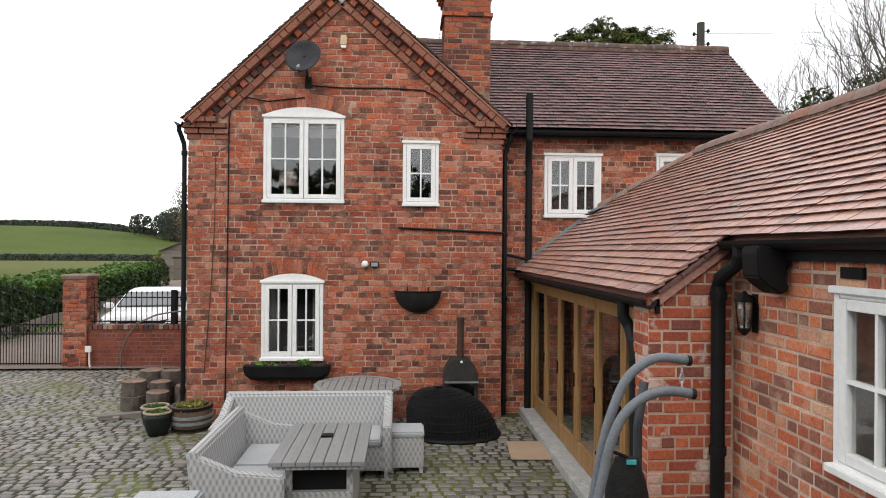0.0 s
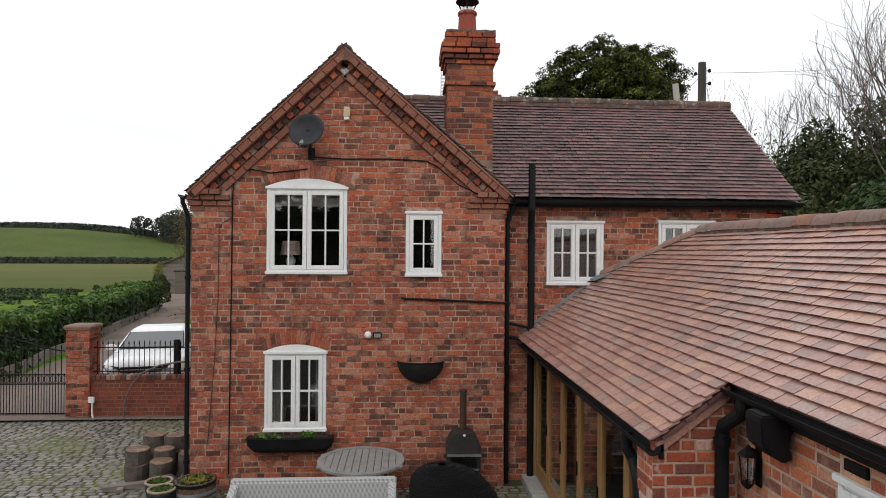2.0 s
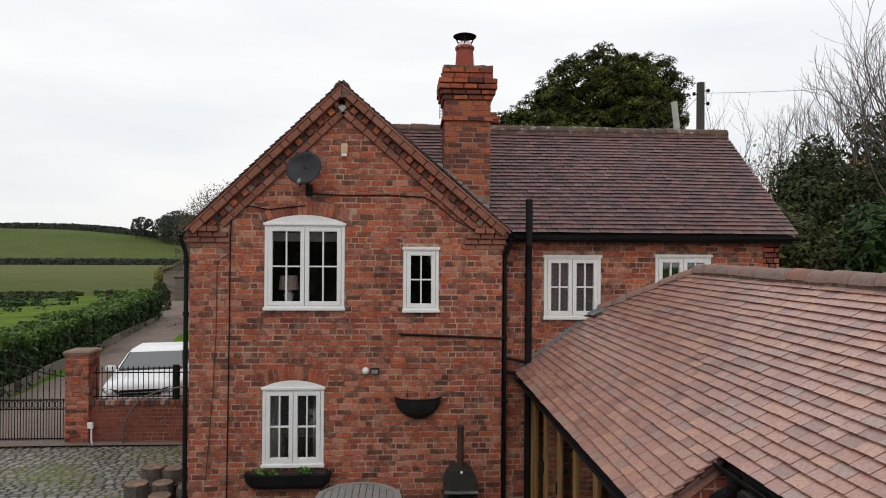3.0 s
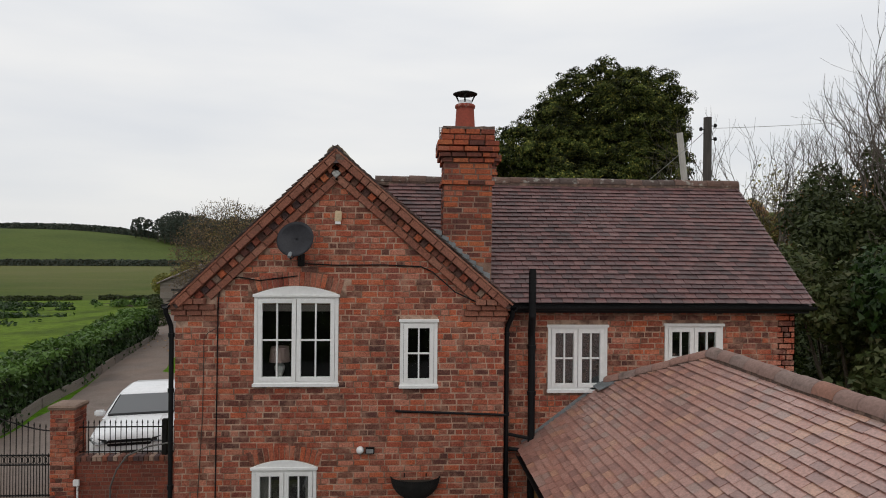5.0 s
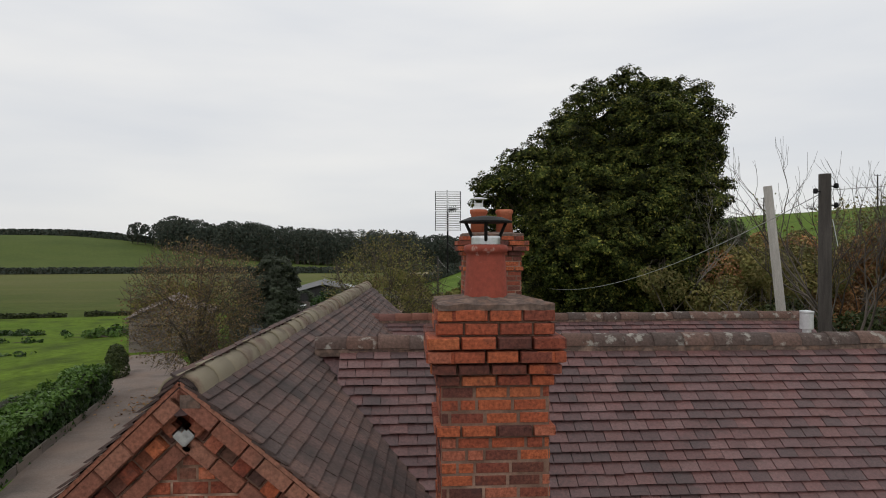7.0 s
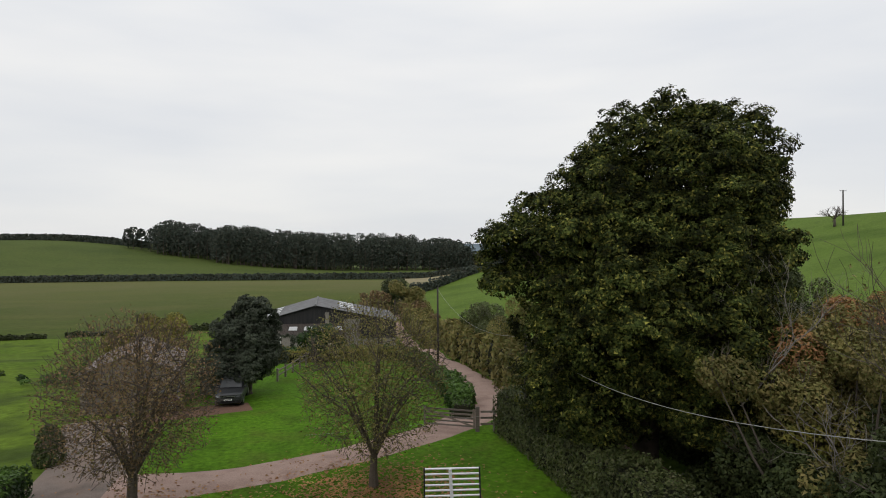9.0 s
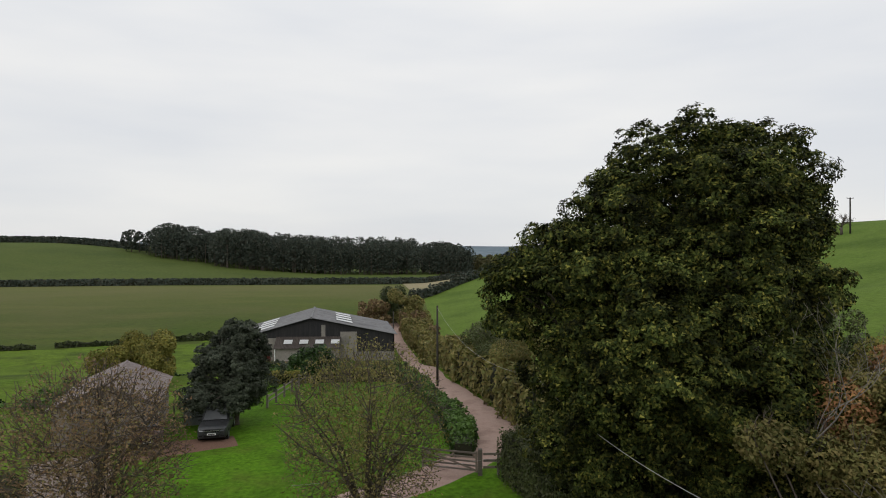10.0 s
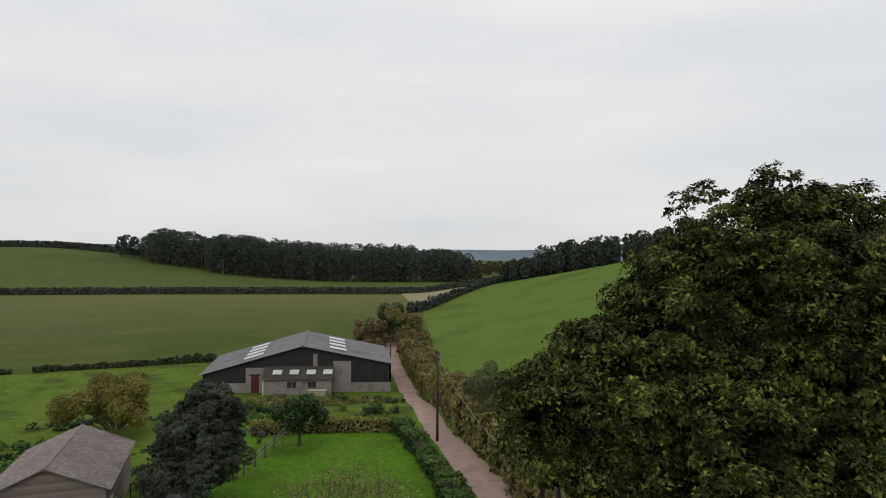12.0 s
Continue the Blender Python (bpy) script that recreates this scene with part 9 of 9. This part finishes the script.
def stack_bricks(x0, x1, y0, y1, courses, seed):
    items = []
    for k, (za, zb, o) in enumerate(courses):
        for org, along, out, w in ((Vector((x0 - o, y0 - o, 0)), X, Vector((0, -1, 0)), x1 - x0 + 2 * o), (Vector((x1 + o, y0 - o, 0)), Vector((0, 1, 0)), X, y1 - y0 + 2 * o),
                                   (Vector((x0 - o, y1 + o, 0)), Vector((0, -1, 0)), -X, y1 - y0 + 2 * o), (Vector((x1 + o, y1 + o, 0)), -X, Vector((0, 1, 0)), x1 - x0 + 2 * o)):
            items += wall_bricks(org, along, out, 0.0, w, za, zb, seed=seed + k, header_rows=0, depth=0.10 + o, course=0.082)
    return items


lay(chimney, "brick", sorted(stack_bricks(CH_X0, CH_X1, CH_Y0, CH_Y1, CH_COURSES, 40), key=lambda it: it[0].y), stack_mesh, brick_stack)
lay(back_chimney, "brick", sorted(stack_bricks(B_X0, B_X1, B_Y0, B_Y1, B_COURSES, 60), key=lambda it: it[0].y), stack_mesh, brick_stack, 200)

# annexe brickwork
lay(pier, "brick", wall_bricks(Vector((0, PIER_Y, 0)), X, Vector((0, -1, 0)), PIER_X, GARAGE_X, 0.0, 2.80, (), lambda p, q, a, b: b < A_EZ + SL * ((p + q) / 2 - A_EX) - 0.03, seed=14, course=0.087, length=0.225)
    + wall_bricks(Vector((PIER_X, PIER_Y, 0)), Vector((0, 1, 0)), -X, 0.0, 0.30, 0.0, 2.24, seed=15, course=0.087, length=0.225), unit_mesh("brick", brick_flaked, 0.03, 0.07), brick_flaked)
lay(garage_wall, "brick", wall_bricks(Vector((GARAGE_X, 0, 0)), Vector((0, -1, 0)), -X, 5.20, 10.5, 0.0, 2.66, holes_of("garage"), None, seed=16, course=0.087, length=0.225, first=lambda c: c.y > -7.6), unit_mesh("brick", brick_garage, 0.03, 0.07), brick_garage)

# ---- roof tiles ----
tile_me = {}


def tile_mesh(material):
    if material.name not in tile_me:
        me = bpy.data.meshes.new("roof_tile")
        h = 0.5
        v = [(-h, 0.11 - h, -h), (h, 0.11 - h, -h), (h, h, -h), (-h, h, -h), (-h, -h, h), (0, -h, h + 0.06), (h, -h, h), (h, h, h), (-h, h, h)]
        me.from_pydata(v, [], [(0, 1, 6, 5, 4), (4, 5, 8), (5, 7, 8), (5, 6, 7), (1, 2, 7, 6), (3, 0, 4, 8)])
        me.materials.append(material)
        me.update()
        tile_me[material.name] = me
    return tile_me[material.name]


def tiles(owner, a, b, c, material, inside=None, gauge=0.105, wide=0.168, seed=1, first=None, limit=300, cut=None):
    """Lapped tiles in courses from the eaves a-b up towards c; cut(s) ends a course early."""
    org, along, up, n = roof_frame(a, b, c)
    across, high = (Vector(b) - Vector(a)).length, (Vector(c) - Vector(a)).dot(up)
    shear = (Vector(c) - Vector(a)).dot(along) / high
    rng = random.Random(seed)
    items = []
    rows = int(high / gauge)
    for r in range(rows + 1):
        s = r * gauge - 0.02
        u0 = shear * max(0, s)
        u = u0 - wide * (0.5 if r % 2 else 0.0)
        wave = 0.006 * math.sin(r * 1.7 + seed)
        while u < across + u0:
            ua, ub = max(u, u0), min(u + wide, across + u0, cut(s) if cut else 1e9)
            if ub - ua > 0.04 and (inside is None or inside((ua + ub) / 2, s + gauge / 2)):
                lean = 0.17 + rng.uniform(-0.006, 0.009)
                upv = (up - n * lean).normalized()
                nn = (n + up * lean).normalized()
                slip = rng.uniform(-0.003, 0.003) - (0.009 if rng.random() < 0.012 else 0)
                l = gauge + 0.06
                sag = 0.012 * math.sin(u * 0.9 + seed) * math.sin(s * 1.3)
                cpt = org + along * ((ua + ub) / 2) + up * (s + slip + wave + l / 2) + n * (0.030 + sag + rng.uniform(-0.002, 0.003))
                items.append((cpt, along, -upv, nn, ub - ua - 0.006, l, 0.014))
            u += wide
    if first:
        items.sort(key=lambda it: 0 if first(it[0]) else 1)
    lay(owner, "roof_tile", items, tile_mesh(material), material, limit)


def half_round(material, r=0.12, L=1.0, n=9):
    me = bpy.data.meshes.new("ridge_tile")
    v, f = [], []
    for y, k0 in ((-0.5, 1.0), (-0.44, 1.0), (0.5, 0.96)):
        for rr in (r, r - 0.018):
            v += [(k0 * rr * math.cos(math.pi * k / (n - 1)), y * L, k0 * rr * math.sin(math.pi * k / (n - 1))) for k in range(n)]
    for row in range(2):
        for k in range(n - 1):
            a, b = row * 2 * n + k, (row + 1) * 2 * n + k
            f += [(a, a + 1, b + 1, b), (a + n, b + n, b + n + 1, a + n + 1)]
    for k in range(n - 1):
        f += [(k, n + k, n + k + 1, k + 1), (4 * n + k, 4 * n + k + 1, 5 * n + k + 1, 5 * n + k)]
    me.from_pydata(v, [], f)
    me.materials.append(material)
    me.polygons.foreach_set("use_smooth", [True] * len(f))
    me.update()
    return me


def ridge(owner, a, b, material, r=0.12, length=0.31, seed=1):
    """Half-round ridge tiles from a to b, bedded on mortar."""
    a, b = Vector(a), Vector(b)
    way = (b - a)
    n = max(1, int(round(way.length / length)))
    q = way.to_track_quat("Y", "Z")
    me = half_round(material, r, way.length / n)
    rng = random.Random(seed)
    for k in range(n):
        ob = new("ridge_tile", me)
        ob.parent = owner
        ob.matrix_basis = Matrix.Translation(a + way * ((k + 0.5) / n) + Vector((0, 0, rng.uniform(-0.008, 0.008)))) @ (q @ Euler((0, rng.uniform(-0.05, 0.05), rng.uniform(-0.02, 0.02))).to_quaternion()).to_matrix().to_4x4()
    side = way.cross(Vector((0, 0, 1))).normalized()
    part("ridge_mortar", Geo().obox((a + b) / 2 + Vector((0, 0, -0.035)), way / 2, side * (r * 0.9), Vector((0, 0, 0.04))), cement, owner)


# front gable: the slope that the camera sees and the far one
tiles(front_roof_right, (G_R, -0.17, EAVE), (G_R + BACK_X, 10.3, EAVE), (MID, -0.17, RIDGE), tile_grey, lambda u, s: s > 1.0 or u < 0.6, seed=2, first=lambda c: c.y < 1.6)
tiles(front_roof_left, (G_L, -0.17, EAVE), (G_L + BACK_X, 10.3, EAVE), (MID, -0.17, RIDGE), tile_grey, lambda u, s: u < 1.0 or s > 2.9, seed=3, first=lambda c: c.y < 0.4)
ridge(front_roof_right, (MID, -0.15, RIDGE - 0.08), (MID + BACK_X, 10.32, RIDGE - 0.05), ridge_lichen, 0.135, 0.33, 3)
tiles(wing_roof, (3.0, 0.06, WING_EAVE), (WING_END, 0.06, WING_EAVE), (3.0, WING_RIDGE_Y, WING_RIDGE), tile_old, lambda u, s: u > 1.85 - 0.72 * s, seed=4, first=lambda c: c.z > 5.7 and c.x < 8)
part("ridge_plug", Geo().lathe((MID, -0.148, RIDGE - 0.085), [(0.118, 0), (0.118, 0.06)], 18, (0, 1, 0)), tile_old, front_roof_right, "mortar filled ridge end")
ridge(wing_roof, (2.75, WING_RIDGE_Y, WING_RIDGE), (WING_END + 0.02, WING_RIDGE_Y, WING_RIDGE), ridge_dark, 0.12, 0.31, 4)
tiles(back_roof, (3.0, 4.77, WING_EAVE - 0.25), (BACK_END, 4.77, WING_EAVE - 0.25), (3.0, BACK_Y, BACK_RIDGE), tile_old, lambda u, s: s > 1.3, seed=6, limit=150)
ridge(back_roof, (2.9, BACK_Y, BACK_RIDGE), (4.62, BACK_Y, BACK_RIDGE), ridge_red, 0.12, 0.31, 6)
ridge(back_roof, (5.58, BACK_Y, BACK_RIDGE), (BACK_END, BACK_Y, BACK_RIDGE), ridge_dark, 0.12, 0.31, 7)

# annexe slope
cosA = 1 / math.sqrt(1 + SL * SL)


def on_annexe(u, s):
    y, x = WING_Y - u, A_EX + s * cosA
    if x > A_RX - 0.02:
        return False
    if x > 6.42:
        return y < WING_Y - (x - 6.42) / (A_RX - 6.42) * (WING_Y - A_HIP)
    return True


tiles(annexe_roof, (A_EX, WING_Y, A_EZ), (A_EX, A_END + 2.0, A_EZ), (A_RX, WING_Y, A_RZ), tile_pink, on_annexe, gauge=0.103, seed=11, first=lambda c: -6.2 < c.y < -2.6 and c.x < 7.0,
      cut=lambda s: WING_Y - STEP_Y + 0.035 if A_EX + (s + 0.05) * cosA < STEP_X - 0.02 else 1e9)
ridge(annexe_roof, (A_RX, A_HIP, A_RZ + 0.0), (A_RX, A_END + 2, A_RZ + 0.0), ridge_pink, 0.12, 0.31, 9)
ridge(annexe_roof, (6.45, WING_Y - 0.05, A_EZ + SL * 1.37 + 0.0), (A_RX, A_HIP, A_RZ), ridge_pink, 0.10, 0.31, 10)

# shed slopes
for s_ in (1, -1):
    tiles(shed, (s_ * (W + 0.27), -0.27 if s_ > 0 else D_ + 0.22, EV - 0.10), (s_ * (W + 0.27), D_ + 0.22 if s_ > 0 else -0.27, EV - 0.10), (0, -0.27 if s_ > 0 else D_ + 0.22, APX + 0.02), shed_roof, gauge=0.19, wide=0.27, seed=41 + s_, limit=0)

# cut bricks under the annexe's stepped verge
vway = Vector((1, 0, SL)).normalized()
vup = Vector((-SL, 0, 1)).normalized()
vlen = (STEP_X - A_EX) / vway.x
items, s = [], 0.06
while s < vlen - 0.05:
    l = min(0.215, vlen - s)
    items.append((Vector((A_EX, STEP_Y - 0.005, A_EZ)) + vway * (s + l / 2) - vup * 0.012, vway, Vector((0, -1, 0)), vup, l - 0.006, 0.06, 0.026))
    s += l
lay(pier, "verge_tile", items, unit_mesh("verge_tile", tile_old, 0.02, 0.05), tile_old)


# ---- brick courses of the boundary ----
lay(bw_core, "brick", wall_bricks(Vector((0, -0.11, 0)), X, Vector((0, -1, 0)), -3.48, 0.02, 0.0, 0.86, seed=21, header_rows=3), wall_mesh, brick_boundary)
cope = []
for k in range(33):
    cope.append((Vector((-3.43 + k * 0.1055, -0.01, 0.91)), X, Vector((0, -1, 0)), Z, 0.097, 0.25, 0.10))
lay(bw_core, "coping_brick", cope, dark_mesh, brick_blue)
for org, al, out in ((Vector((-0.25, -0.25, 0)), X, Vector((0, -1, 0))), (Vector((0.25, -0.25, 0)), Vector((0, 1, 0)), X), (Vector((-0.25, 0.25, 0)), Vector((0, -1, 0)), -X)):
    lay(pillar_core, "brick", wall_bricks(org, al, out, 0.0, 0.5, 0.0, 1.95, seed=23, header_rows=2), brick_mesh, brick_red, 80)

# ---- stone setts of the yard ----
sett = bpy.data.meshes.new("sett")
hv = 0.5
ring = lambda s, y: [(-hv * s, y, -hv * s), (0, y, -hv * s * 1.03), (hv * s, y, -hv * s), (hv * s * 1.02, y, 0), (hv * s, y, hv * s), (0, y, hv * s * 1.03), (-hv * s, y, hv * s), (-hv * s * 1.02, y, 0)]
sv = ring(1, 0.5) + ring(1, -0.05) + ring(0.9, -0.36) + ring(0.64, -0.5)
sf = [tuple(range(24, 32))]
for q in range(3):
    for k in range(8):
        sf.append((q * 8 + k, q * 8 + (k + 1) % 8, q * 8 + 8 + (k + 1) % 8, q * 8 + 8 + k))
sett.from_pydata(sv, [], sf)
sett.materials.append(cobble_mat)
sett.update()
rs_ = random.Random(31)
items = []
y = -5.2
while y < 4.22:
    d = rs_.uniform(0.095, 0.125)
    x = -8.2 + rs_.uniform(-0.2, 0)
    while x < 5.08:
        l = rs_.uniform(0.12, 0.235)
        if not (y > -0.02 and x > -0.02) and not (x > 5.05 and y > -5) and not (x < -7.4 and y < -3):
            c = Vector((x + l / 2, y + d / 2 + 0.02 * math.sin(x * 0.8), 0.058 + rs_.uniform(-0.006, 0.006)))
            t1, t2 = rs_.uniform(-0.05, 0.05), rs_.uniform(-0.05, 0.05)
            outv = Vector((t1, t2, 1)).normalized()
            al = (Vector((1, rs_.uniform(-0.03, 0.03), 0)) - outv * t1).normalized()
            items.append((c, al, outv, outv.cross(al) * 1.0, l - 0.020, 0.075, d - 0.018))
        x += l
    y += d
items.sort(key=lambda it: 0 if (it[0].y < -1.0 and -3.0 < it[0].x < 0.9) else 1)
lay(pavement, "sett", items, sett, cobble_mat)
